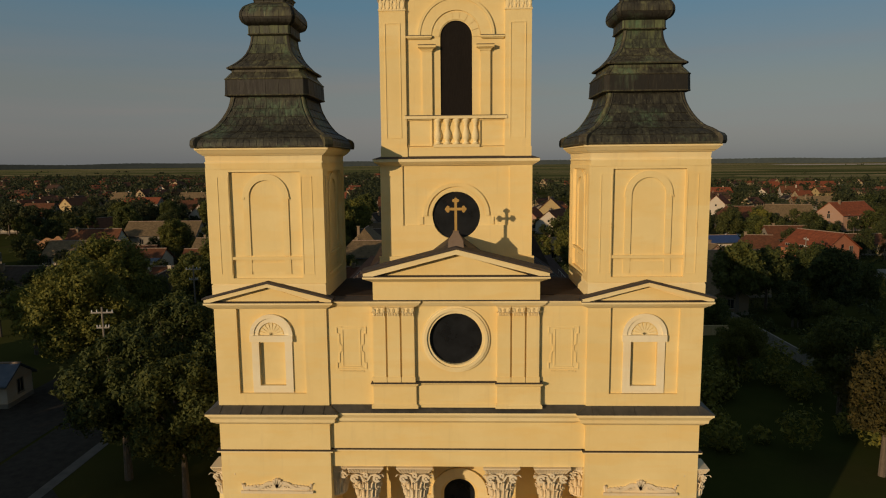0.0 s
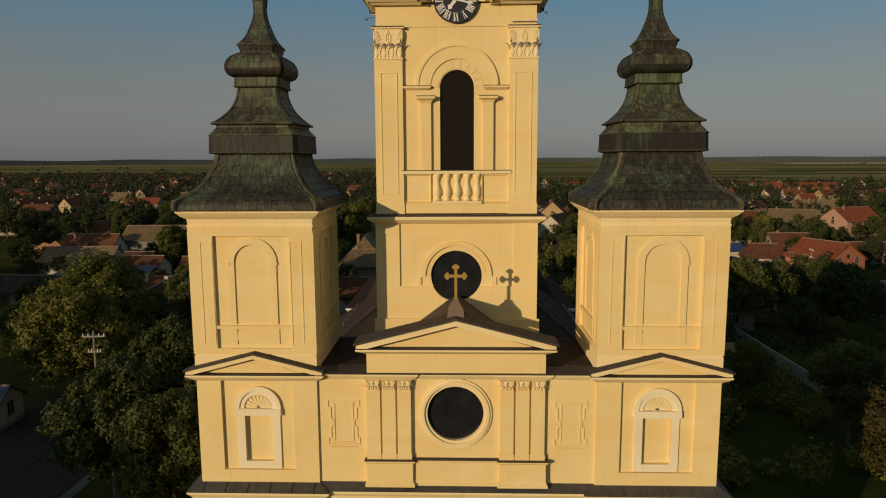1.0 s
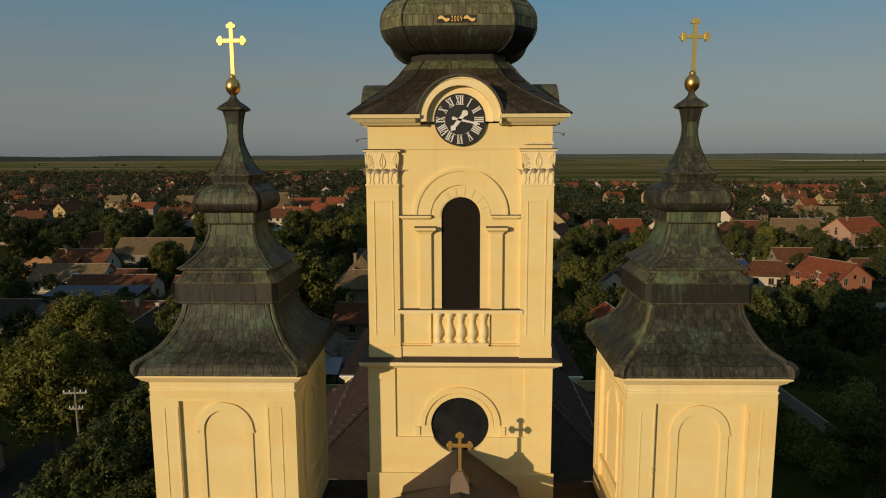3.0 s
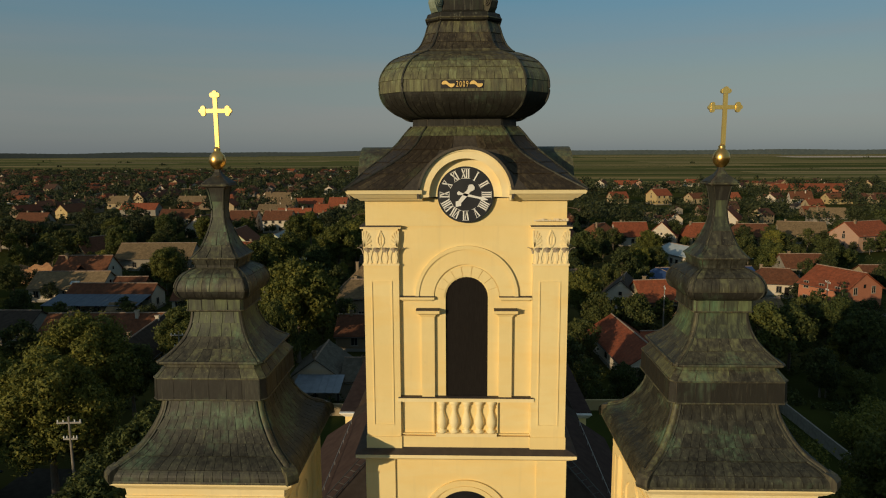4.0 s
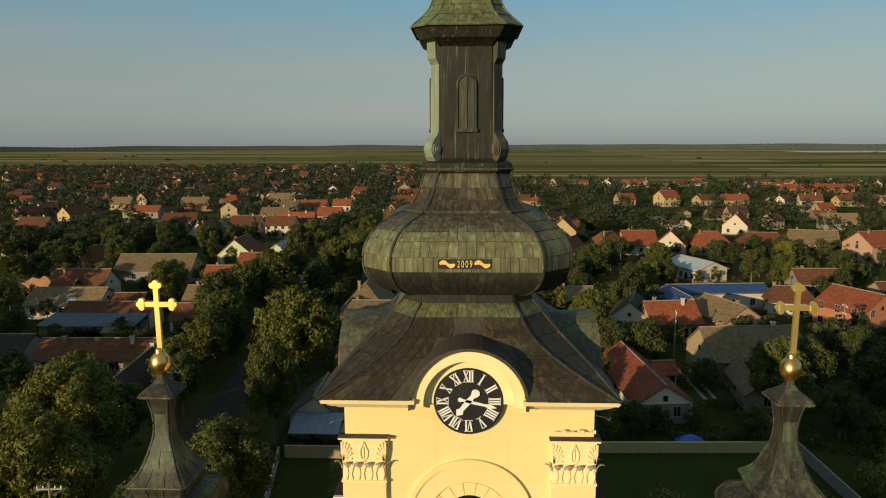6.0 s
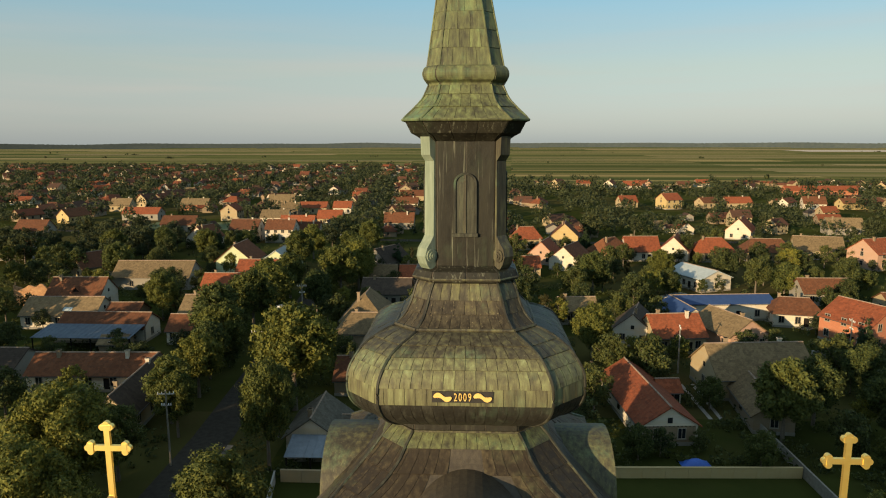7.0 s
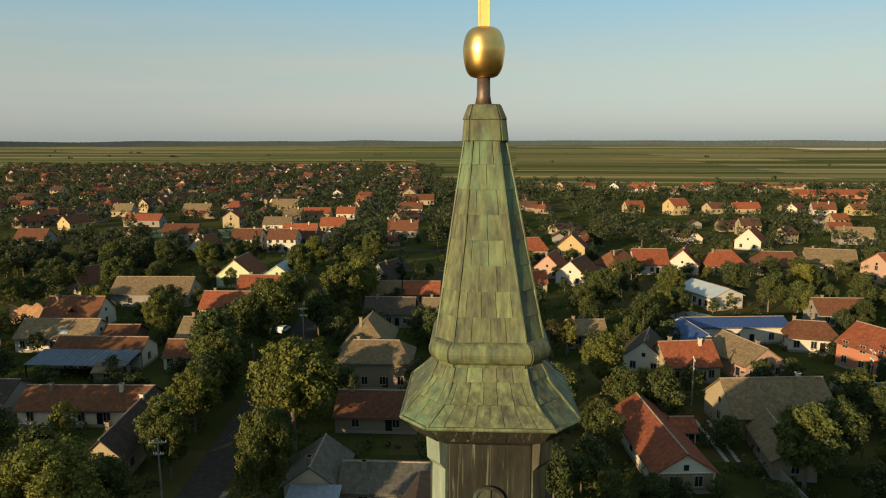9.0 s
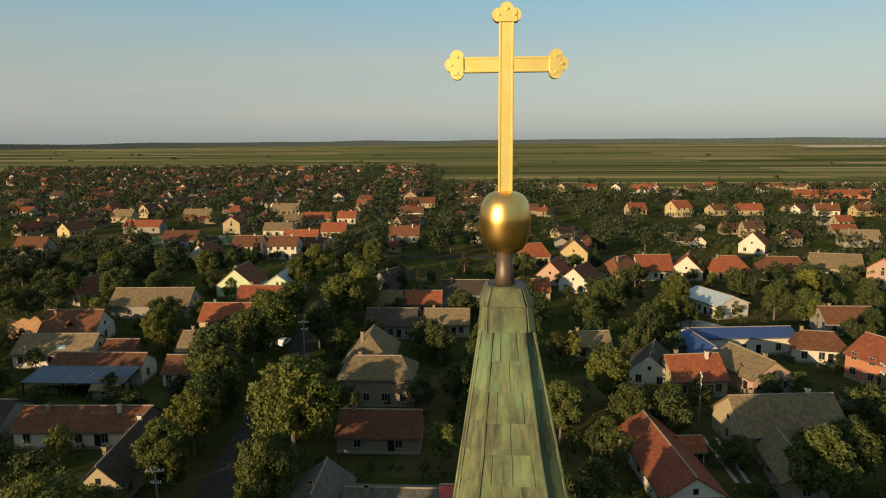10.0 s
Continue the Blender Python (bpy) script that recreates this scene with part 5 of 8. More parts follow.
def sweep(bm, pts, r, n=8):
    """A round bar that follows points without breaks."""
    rows = []
    for k, p in enumerate(pts):
        d = pts[min(k + 1, len(pts) - 1)] - pts[max(k - 1, 0)]
        turn = d.to_track_quat('Z', 'X')
        rows.append([bm.verts.new(p + turn @ Vector((r * math.cos(2 * math.pi * j / n), r * math.sin(2 * math.pi * j / n), 0))) for j in range(n)])
    for p, q in zip(rows, rows[1:]):
        for j in range(n):
            bm.faces.new((p[j], p[(j + 1) % n], q[(j + 1) % n], q[j]))
    bm.faces.new(rows[0][::-1])
    bm.faces.new(rows[-1])


def edge_roll(section, axis, cy, r, mat=None):
    """A rolled sheet edge round a roof at one height."""
    a, h, z = section
    pts = octagon(a + 0.02, h + 0.012, z, axis(z), cy)
    bm = bmesh.new()
    for p, q in zip(pts, pts[1:] + pts[:1]):
        tube(bm, p, q, r, r, 6)
    return part("edge_roll", bm, mat or COPPER_OLIVE, church, "rolled copper edge")


SKIRT = resample(smooth_profile([(3.12, 3.10, 29.45), (2.98, 2.86, 29.58), (2.62, 2.20, 29.93), (2.20, 1.62, 30.30), (1.88, 1.31, 30.62), (1.66, 1.16, 30.90), (1.48, 1.04, 31.10)]), 0.16)


def under_dormer(p, face):
    """True where the arched hood over a clock cuts the skirt."""
    u = p.x if face in (0, 4) else p.y - CY
    return math.hypot(u, p.z - 29.30) < 1.20


clad("skirt_roof", "concave copper roof skirt of the main tower", SKIRT, main_axis, CY, church, 0.42, 0.25, (0, 1, 2, 6, 7), 1, UMBER_COPPER, UMBER_COPPER_ALL, cut=under_dormer, zones=[(30.86, 31.3, GREEN_COPPER)], stagger=True, gap=0.005)
NECK = [(1.44, 1.02, 31.06), (1.44, 1.02, 31.30), (1.47, 1.04, 31.31), (1.47, 1.04, 31.37)]
BULB = resample(smooth_profile([(1.50, 1.06, 31.345), (1.80, 1.28, 31.40), (2.09, 1.48, 31.60), (2.25, 1.58, 31.84), (2.29, 1.61, 32.12), (2.24, 1.57, 32.46), (1.99, 1.38, 32.83), (1.62, 1.08, 33.05), (1.36, 0.92, 33.13)]), 0.06)
clad("neck_band", "dark band under the onion bulb", NECK, main_axis, CY, church, 9.0, 0.7, (), 2, BROWN_COPPER, BROWN_COPPER_ALL)
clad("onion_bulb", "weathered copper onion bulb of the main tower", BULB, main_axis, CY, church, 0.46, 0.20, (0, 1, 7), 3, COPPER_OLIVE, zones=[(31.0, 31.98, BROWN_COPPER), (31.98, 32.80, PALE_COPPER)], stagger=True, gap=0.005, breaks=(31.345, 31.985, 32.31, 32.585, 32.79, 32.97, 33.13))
FLARE = resample(smooth_profile([(1.38, 0.94, 33.14), (1.20, 0.82, 33.34), (1.08, 0.74, 33.60), (1.01, 0.68, 33.84), (0.95, 0.63, 34.0)]), 0.06)
clad("flare_roof", "concave copper roof over the bulb", FLARE, main_axis, CY, church, 0.36, 0.22, (0, 1, 7), 4, COPPER_OLIVE, zones=[(33.1, 33.6, DULL_COPPER)], stagger=True, gap=0.005, breaks=(33.14, 33.40, 33.64, 34.0))
LANTERN = [(0.93, 0.60, 33.98), (1.03, 0.66, 34.03), (1.04, 0.66, 34.10), (1.0, 0.64, 34.22), (0.86, 0.56, 34.28), (0.80, 0.56, 34.32), (0.80, 0.56, 36.80), (0.96, 0.62, 36.90), (1.06, 0.70, 36.95), (1.16, 0.80, 37.15), (1.20, 0.83, 37.18)]
clad("lantern", "dark copper-clad lantern", LANTERN, main_axis, CY, church, 0.6, 0.55, (0,), 5, SOOT_COPPER, SOOT_COPPER_ALL)
BELL = resample(smooth_profile([(1.20, 0.84, 37.18), (1.17, 0.80, 37.24), (0.99, 0.63, 37.43), (0.83, 0.54, 37.62), (0.72, 0.49, 37.86)]), 0.11)
clad("bell_roof", "green copper bell roof over the lantern", BELL, main_axis, CY, church, 0.30, 0.22, (0, 1, 7), 6, GREEN_COPPER, GREEN_COPPER_ALL, stagger=True, gap=0.004)
ROLL = smooth_profile([(0.71, 0.49, 37.80), (0.71, 0.49, 37.90), (0.80, 0.55, 37.96), (0.84, 0.57, 38.08), (0.80, 0.54, 38.20), (0.73, 0.49, 38.24)], 3)
clad("roll_moulding", "green copper roll at the spire's foot", ROLL, main_axis, CY, church, 9.0, 9.0, (0, 1, 7), 7, GREEN_COPPER, GREEN_COPPER_ALL)
SPIRE = resample([(0.74, 0.49, 38.22), (0.51, 0.31, 39.6), (0.275, 0.17, 40.96)], 0.34)
clad("spire", "green weathered copper spire", SPIRE, main_axis, CY, church, 0.33, 0.25, (0, 1, 2, 6, 7), 8, GREEN_COPPER, GREEN_COPPER_ALL, proud=0.020, stagger=True, gap=0.0035)
CAP = [(0.30, 0.215, 40.94), (0.30, 0.215, 40.99), (0.285, 0.205, 41.22), (0.215, 0.16, 41.41), (0.20, 0.15, 41.43)]
clad("spire_cap", "green copper cap of the spire", CAP, main_axis, CY, church, 0.22, 9.0, (0, 1, 2, 6, 7), 9, GREEN_COPPER, GREEN_COPPER_ALL)
for nm, sec, r in (("skirt_seam", SKIRT, 0.035), ("bulb_seam", BULB, 0.032), ("flare_seam", FLARE, 0.03), ("bell_seam", BELL, 0.024), ("spire_seam", SPIRE, 0.018)):
    for k in range(8):
        bm = bmesh.new()
        seam(bm, sec, main_axis, CY, (k,), r)
        part(nm, bm, GREEN_COPPER if sec[0][2] > 37 else COPPER, church, "rolled copper seam")

edge_roll((1.38, 0.94, 33.15), main_axis, CY, 0.035)
edge_roll((1.46, 1.03, 31.09), main_axis, CY, 0.03)
edge_roll((1.20, 0.84, 37.19), main_axis, CY, 0.028, GREEN_COPPER)
edge_roll((1.04, 0.66, 34.08), main_axis, CY, 0.025)
# corner pilasters of the lantern, with scrolls at the foot
bm = bmesh.new()
outline = [(0.70, 34.26), (1.12, 34.26), (1.19, 34.36), (1.24, 34.52), (1.20, 34.68), (1.10, 34.80), (1.02, 34.92), (1.00, 36.40), (1.10, 36.52), (1.12, 36.94), (0.70, 36.94)]
lo = [bm.verts.new((-0.135, -r, z)) for r, z in outline]
hi = [bm.verts.new((0.135, -r, z)) for r, z in outline]
bm.faces.new(lo)
bm.faces.new(hi[::-1])
for k in range(len(outline)):
    bm.faces.new((lo[k], lo[(k + 1) % len(outline)], hi[(k + 1) % len(outline)], hi[k]))
for sxx in SIDES:
    for r, e in ((0.13, 0.03), (0.08, 0.055), (0.04, 0.075)):
        rows = []
        for x in (sxx * 0.135, sxx * (0.135 + e)):
            rows.append([bm.verts.new((x, -1.08 + r * math.cos(2 * math.pi * k / 14), 34.53 + r * math.sin(2 * math.pi * k / 14))) for k in range(14)])
        for k in range(14):
            bm.faces.new((rows[0][k], rows[0][(k + 1) % 14], rows[1][(k + 1) % 14], rows[1][k]))
        bm.faces.new(rows[1])
first = part("lantern_pilaster", bm, COPPER_OLIVE, church, "weathered copper corner pilaster with a scroll", at=Matrix.Translation((-0.065, CY, 0)) @ Matrix.Rotation(radians(45), 4, 'Z'))
for k in (1, 2, 3):
    twin = share(first, Matrix.Translation((-0.065, CY, 0)) @ Matrix.Rotation(radians(45 + 90 * k), 4, 'Z'), church)
    # sunward pilaster: its paler green holds sunlight as well as patina
    if k == 3:
        twin.data = twin.data.copy()
        twin.data.materials[0] = SUNLIT_PATINA
        twin["label"] = "sunward corner pilaster with a scroll, patina lightened as by sun"
# arched blind shutters on the lantern
for k in range(4):
    at = Matrix.Translation((-0.065, CY, 0)) @ Matrix.Rotation(radians(90 * k), 4, 'Z')
    bm = bmesh.new()
    ring(bm, 0.0, 35.95, 0.185, 0.228, -0.86, -0.80, 0, 180, 16)
    for d in SIDES:
        box(bm, *sorted((d * 0.185, d * 0.228)), -0.86, -0.80, 34.98, 35.95)
    box(bm, -0.25, 0.25, -0.88, -0.80, 34.91, 34.98)
    shutter_frame = part("shutter_frame", bm, COPPER, church, "greenish arched copper frame", at=at)
    bm = bmesh.new()
    box(bm, -0.021, 0.021, -0.855, -0.80, 34.98, 36.14)
    part("mullion", bm, COPPER_OLIVE, shutter_frame)
    for d in SIDES:
        bm = bmesh.new()
        pts = [(d * 0.022, 34.98), (d * 0.183, 34.98)] + [(d * 0.183 * math.cos(a), 35.95 + 0.183 * math.sin(a)) for a in [math.pi / 2 * n / 8 for n in range(8)]] + [(d * 0.022, 36.13)]
        prism(bm, pts, -0.832, -0.80)
        part("leaf", bm, COPPER, shutter_frame)

# gilded year and scrolls on the bulb
cur = bpy.data.curves.new("year", 'FONT')
cur.body = "2009"
cur.size = 0.215
cur.extrude = 0.012
cur.align_x = 'CENTER'
cur.space_character = 1.35
tmp = bpy.data.objects.new("year_text", cur)
scene.collection.objects.link(tmp)
bpy.context.view_layer.update()
me = bpy.data.meshes.new_from_object(tmp.evaluated_get(bpy.context.evaluated_depsgraph_get()))
bpy.data.objects.remove(tmp)
me.materials.clear()
me.materials.append(GILT)
me.transform(Matrix.Diagonal((0.60, 1.0, 1.0, 1.0)))
yr = new("year_lettering", me)
yr.parent = church
yr.matrix_basis = Matrix.Translation((-0.085, CY - 2.33, 32.085)) @ Matrix.Rotation(radians(90), 4, 'X')
yr["label"] = "gilded year numerals"
bm = bmesh.new()
for d in SIDES:
    pts = [(-0.085 + d * (0.205 + 0.325 * t), CY - 2.325, 32.155 + 0.04 * math.sin(t * 2 * math.pi) * d) for t in [k / 12 for k in range(13)]]
    strip(bm, pts, [0.03, 0.07, 0.085, 0.095, 0.085, 0.07, 0.06, 0.07, 0.085, 0.095, 0.085, 0.07, 0.03], 0.02)
part("gilded_scroll", bm, GILT, church, "gilded scrolls beside the year")
bm = bmesh.new()
box(bm, -0.085 - 0.565, -0.085 + 0.565, CY - 2.315, CY - 2.2, 32.045, 32.255)
part("year_plate", bm, BLACK_PLATE, church)

# ball and cross of the spire
bm = bmesh.new()
xs = main_axis(42)
lathe(bm, [(0.125, 41.40), (0.095, 41.55), (0.09, 41.84)], 16, xs, CY)
part("finial_pole", bm, POLE_IRON, church, "brown iron pole under the gilded ball", smooth=True)
bm = bmesh.new()
lathe(bm, smooth_profile([(0.08, 41.79), (0.19, 41.82), (0.255, 41.93), (0.285, 42.10), (0.285, 42.22), (0.25, 42.36), (0.17, 42.45), (0.03, 42.48)], 4), 36, xs, CY)
part("finial_ball", bm, BALL_GOLD, church, "gilded ball of the spire", smooth=True)
bm = bmesh.new()
cross(bm, xs, CY, 42.46, 44.47, 43.83, 0.66, 0.160, 0.09, 0.115, True)
part("finial_cross", bm, GOLD, church, "gilded spire cross with three-lobed ends")

# roofs, balls and crosses of the side towers
SIDE_SKIRT = resample(smooth_profile([(2.26, 2.12, 22.60), (2.24, 2.09, 22.80), (2.09, 1.93, 22.99), (1.82, 1.66, 23.17), (1.61, 1.45, 23.42), (1.45, 1.29, 23.70), (1.32, 1.17, 24.0), (1.25, 1.10, 24.34)]), 0.10)
SIDE_BAND = [(1.25, 1.10, 24.32), (1.38, 1.25, 24.34), (1.415, 1.285, 24.38), (1.40, 1.275, 24.88), (1.38, 1.255, 24.93), (1.24, 1.12, 25.12), (1.22, 1.10, 25.14), (1.22, 1.10, 25.27)]
SIDE_FLARE = resample(smooth_profile([(1.30, 1.21, 25.28), (1.12, 1.04, 25.42), (0.88, 0.81, 25.68), (0.74, 0.68, 25.94), (0.66, 0.61, 26.20), (0.635, 0.585, 26.44)]), 0.15)
SIDE_COLLAR = [(0.635, 0.585, 26.42), (0.72, 0.66, 26.46), (0.72, 0.66, 26.74), (0.70, 0.64, 26.79)]
SIDE_BULB = resample(smooth_profile([(0.70, 0.64, 26.76), (0.86, 0.78, 26.84), (0.935, 0.845, 27.0), (0.92, 0.83, 27.18), (0.82, 0.74, 27.36), (0.68, 0.62, 27.46), (0.54, 0.50, 27.53)]), 0.11)
SIDE_FOOT = [(0.53, 0.49, 27.51), (0.54, 0.50, 27.60), (0.60, 0.55, 27.76), (0.60, 0.55, 27.80)]
SIDE_BELL = resample(smooth_profile([(0.60, 0.55, 27.79), (0.42, 0.38, 28.01), (0.285, 0.26, 28.33), (0.18, 0.162, 28.69), (0.155, 0.14, 29.02), (0.19, 0.17, 29.34), (0.23, 0.21, 29.54)]), 0.16)
SIDE_TOP = [(0.23, 0.21, 29.53), (0.33, 0.30, 29.56), (0.34, 0.31, 29.64), (0.29, 0.26, 29.69), (0.13, 0.12, 29.82), (0.07, 0.06, 29.92), (0.06, 0.055, 30.02)]
for sx in SIDES:
    cx = sx * 6.35

    def side_axis(z, cx=cx):
        return cx + (z - 22.6) * 0.002
    near = (0, 1, 2, 7) if sx < 0 else (0, 1, 6, 7)
    SY = 1.9
    clad("side_skirt_roof", "concave weathered copper roof of a side tower", SIDE_SKIRT, side_axis, SY, church, 0.29, 0.22, near, 11 + sx, proud=0.034, stagger=True, gap=0.006)
    clad("side_band", "dark copper band of a side tower roof", SIDE_BAND, side_axis, SY, church, 0.45, 0.45, near, 14 + sx, SIDE_COPPER, gap=0.006, zones=[(24.4, 24.9, BROWN_COPPER), (25.1, 25.3, VERDIGRIS)])
    clad("side_flare_roof", "upper copper roof of a side tower", SIDE_FLARE, side_axis, SY, church, 0.33, 0.30, near, 17 + sx, SIDE_COPPER, zones=[(25.95, 26.6, VERDIGRIS)], stagger=True, gap=0.006)
    clad("side_collar", "copper collar under a small bulb", SIDE_COLLAR, side_axis, SY, church, 9.0, 0.3, (0, 1, 7), 20 + sx, VERDIGRIS, COPPER_ALL)
    clad("side_bulb", "small weathered copper bulb", SIDE_BULB, side_axis, SY, church, 0.33, 0.20, (0, 1, 7), 23 + sx, SIDE_COPPER, zones=[(26.0, 26.98, BROWN_COPPER)], gap=0.005)
    clad("side_bell_foot", "copper ledge under a slender bell roof", SIDE_FOOT, side_axis, SY, church, 9.0, 0.4, (0,), 33 + sx)
    clad("side_bell_roof", "slender green copper bell roof", SIDE_BELL, side_axis, SY, church, 0.34, 0.34, (0, 1, 7), 26 + sx, VERDIGRIS, zones=[(27.0, 28.3, SIDE_COPPER), (29.3, 29.6, BROWN_COPPER)])
    clad("side_finial_base", "copper cap under a gilded ball", SIDE_TOP, side_axis, SY, church, 9.0, 9.0, (0,), 29 + sx)
    # broad pale rolls down the four hips
    for sec, r in ((SIDE_SKIRT, 0.085), (SIDE_FLARE, 0.05)):
        for k in (1, 3, 5, 7):
            bm = bmesh.new()
            pts = []
            for a, h, z in sec:
                o = octagon(a, h, z, side_axis(z), SY)
                pts.append((o[k] + o[(k + 1) % 8]) / 2)
            sweep(bm, pts, r, 10)
            part("hip_roll", bm, COPPER_OLIVE, church, "broad rolled copper hip", smooth=True)
    for sec, r in ((SIDE_SKIRT, 0.035), (SIDE_FLARE, 0.025), (SIDE_BULB, 0.022), (SIDE_BELL, 0.018)):
        for k in range(8):
            bm = bmesh.new()
            seam(bm, sec, side_axis, SY, (k,), r)
            part("roof_seam", bm, COPPER, church, "rolled copper seam")
    for sec, r in (((2.25, 2.17, 22.63), 0.035), ((1.40, 1.27, 24.37), 0.024), ((1.39, 1.265, 24.91), 0.022), ((1.30, 1.21, 25.28), 0.04), ((0.72, 0.66, 26.47), 0.022), ((0.60, 0.55, 27.78), 0.026), ((0.34, 0.31, 29.60), 0.02)):
        edge_roll(sec, side_axis, SY, r)
    # thick rolled ends of the hips over the eaves
    hip_end = None
    for qx in SIDES:
        for qy in SIDES:
            m = Matrix.Translation((cx + qx * 2.17, SY + qy * 2.17, 22.60)) @ Matrix.Rotation(math.atan2(-qx, qy), 4, 'Z')
            if hip_end is None:
                bm = bmesh.new()
                prof = [(-0.02, 0.0), (0.10, 0.0), (0.135, 0.10), (0.12, 0.24), (0.04, 0.33), (-0.14, 0.40), (-0.20, 0.30)]
                a = [bm.verts.new((-0.15, y, z)) for y, z in prof]
                b = [bm.verts.new((0.15, y, z)) for y, z in prof]
                bm.faces.new(a)
                bm.faces.new(b[::-1])
                for k in range(len(prof)):
                    bm.faces.new((a[k], b[k], b[(k + 1) % len(prof)], a[(k + 1) % len(prof)]))
                bevel(bm, 0.03)
                hip_end = part("hip_end", bm, COPPER_OLIVE, church, "rolled copper end of a hip", at=m)
            else:
                share(hip_end, m, church)
    fx = side_axis(31)
    bm = bmesh.new()
    lathe(bm, [(0.05, 29.98), (0.11, 30.01), (0.18, 30.10), (0.212, 30.22), (0.18, 30.35), (0.11, 30.43), (0.08, 30.46), (0.09, 30.50), (0.05, 30.56)], 24, fx, SY)
    part("finial_ball", bm, BALL_GOLD, church, "gilded ball of a side tower", smooth=True)
    bm = bmesh.new()
    cross(bm, fx + 0.02, SY, 30.53, 31.96, 31.46, 0.42, 0.10, 0.06, 0.095)
    part("finial_cross", bm, GOLD, church, "gilded cross of a side tower")

# -- nave behind the towers: a hipped front bay, a narrower middle bay and a wide transept
def roof_plane(name, pts, mat, label, thick=0.12):
    """One flat roof slope with thickness."""
    bm = bmesh.new()
    hi = [bm.verts.new(p) for p in pts]
    lo = [bm.verts.new((p[0], p[1], p[2] - thick)) for p in pts]
    bm.faces.new(hi)
    bm.faces.new(lo[::-1])
    for k in range(len(pts)):
        bm.faces.new((hi[k], lo[k], lo[(k + 1) % len(pts)], hi[(k + 1) % len(pts)]))
    return part(name, bm, mat, church, label)


for half, y0, y1, top in ((7.6, 3.9, 22.0, 13.2), (6.7, 22.0, 26.2, 13.2), (7.9, 26.2, 37.6, 13.2)):
    bm = bmesh.new()
    box(bm, -half, half, y0, y1, 0, top)
    part("nave_wall", bm, YELLOW, church)
    bm = bmesh.new()
    cornice(bm, (-half, half, y0, y1 if half > 7 else y1 - 0.7), top - 0.05, [(0.12, 0.06, 0.16), (0.16, 0.18, 0.30), (0.08, 0.32, 0.32)])
    part("nave_cornice", bm, WHITE, church, "white moulded eaves cornice of the nave")
for sx in SIDES:
    roof_plane("nave_roof", [(sx * 8.25, 8.0, 13.60), (sx * 8.25, 22.2, 13.60), (0, 22.2, 19.22), (0, 21.0, 19.22)], NAVE_BROWN, "reddish-brown sheet-metal slope of the nave")
    roof_plane("middle_roof", [(sx * 7.2, 22.2, 13.60), (sx * 7.2, 26.4, 13.60), (0, 26.4, 18.6), (0, 22.2, 18.6)], NAVE_ROOF, "grey sheet-metal slope of the middle bay")
    bm = bmesh.new()
    box(bm, *sorted((sx * 7.05, sx * 8.22)), 26.1, 37.9, 13.50, 13.56)
    part("eaves_ledge", bm, NAVE_BROWN, church, "brown sheet-metal ledge over the eaves")
    roof_plane("transept_roof", [(sx * 7.1, 26.2, 13.62), (sx * 7.1, 37.8, 13.62), (sx * 3.6, 34.0, 20.4), (sx * 3.6, 30.0, 20.4)], NAVE_ROOF, "dark sheet-metal slope of the transept")
roof_plane("nave_hip", [(-8.25, 8.0, 13.60), (8.25, 8.0, 13.60), (0, 21.0, 19.22)], NAVE_ROOF, "dark grey hipped front of the nave roof")
roof_plane("transept_hip", [(-7.1, 26.2, 13.62), (7.1, 26.2, 13.62), (3.6, 30.0, 20.4), (-3.6, 30.0, 20.4)], NAVE_ROOF, "dark hipped front of the transept roof")
roof_plane("transept_hip", [(-7.1, 37.8, 13.62), (7.1, 37.8, 13.62), (3.6, 34.0, 20.4), (-3.6, 34.0, 20.4)], NAVE_ROOF, "dark hipped back of the transept roof")
roof_plane("transept_ridge", [(-3.6, 30.0, 20.4), (3.6, 30.0, 20.4), (3.6, 34.0, 20.4), (-3.6, 34.0, 20.4)], NAVE_ROOF, "flat sheet-metal top of the transept roof")
bm = bmesh.new()
lathe(bm, [(5.2, 0), (5.2, 12.4), (5.5, 12.7)], 20, 0, 37.6)
part("apse_wall", bm, YELLOW, church, "rounded yellow apse wall")
bm = bmesh.new()
lathe(bm, [(5.6, 12.7), (5.55, 12.8), (0.3, 17.0)], 20, 0, 37.6)
part("apse_roof", bm, NAVE_ROOF, church, "dark conical apse roof")
# snow guards like ladders along the hips, and low rails along the eaves
for sx in SIDES:
    p, q = Vector((sx * 6.5, 10.76, 14.80)), Vector((sx * 1.0, 19.42, 18.54))
    up, off = Vector((0, 0, 0.12)), Vector((sx * 0.34, 0.20, 0.0))
    bm = bmesh.new()
    for e in (Vector(), off):
        tube(bm, p + up + e, q + up + e, 0.025, 0.025, 5)
    for k in range(27):
        c = p.lerp(q, (k + 0.5) / 27) + up
        tube(bm, c, c + off, 0.02, 0.02, 4)
    part("snow_guard", bm, LEDGE, church, "dark metal snow guard along the hip")
    bm = bmesh.new()
    tube(bm, (sx * 6.6, 11.2, 14.95), (sx * 6.6, 21.5, 14.95), 0.02, 0.02, 5)
    for k in range(9):
        tube(bm, (sx * 6.6, 11.3 + k * 1.25, 14.65), (sx * 6.6, 11.3 + k * 1.25, 14.95), 0.015, 0.015, 4)
    part("snow_rail", bm, CONCRETE, church, "low pale rail on the roof slope")

# ---- ground, road and distance ----
bm = bmesh.new()
R = 4880.0
vs = [bm.verts.new((R * math.cos(2 * math.pi * k / 96), R * math.sin(2 * math.pi * k / 96), 0)) for k in range(96)]
bm.faces.new(vs)
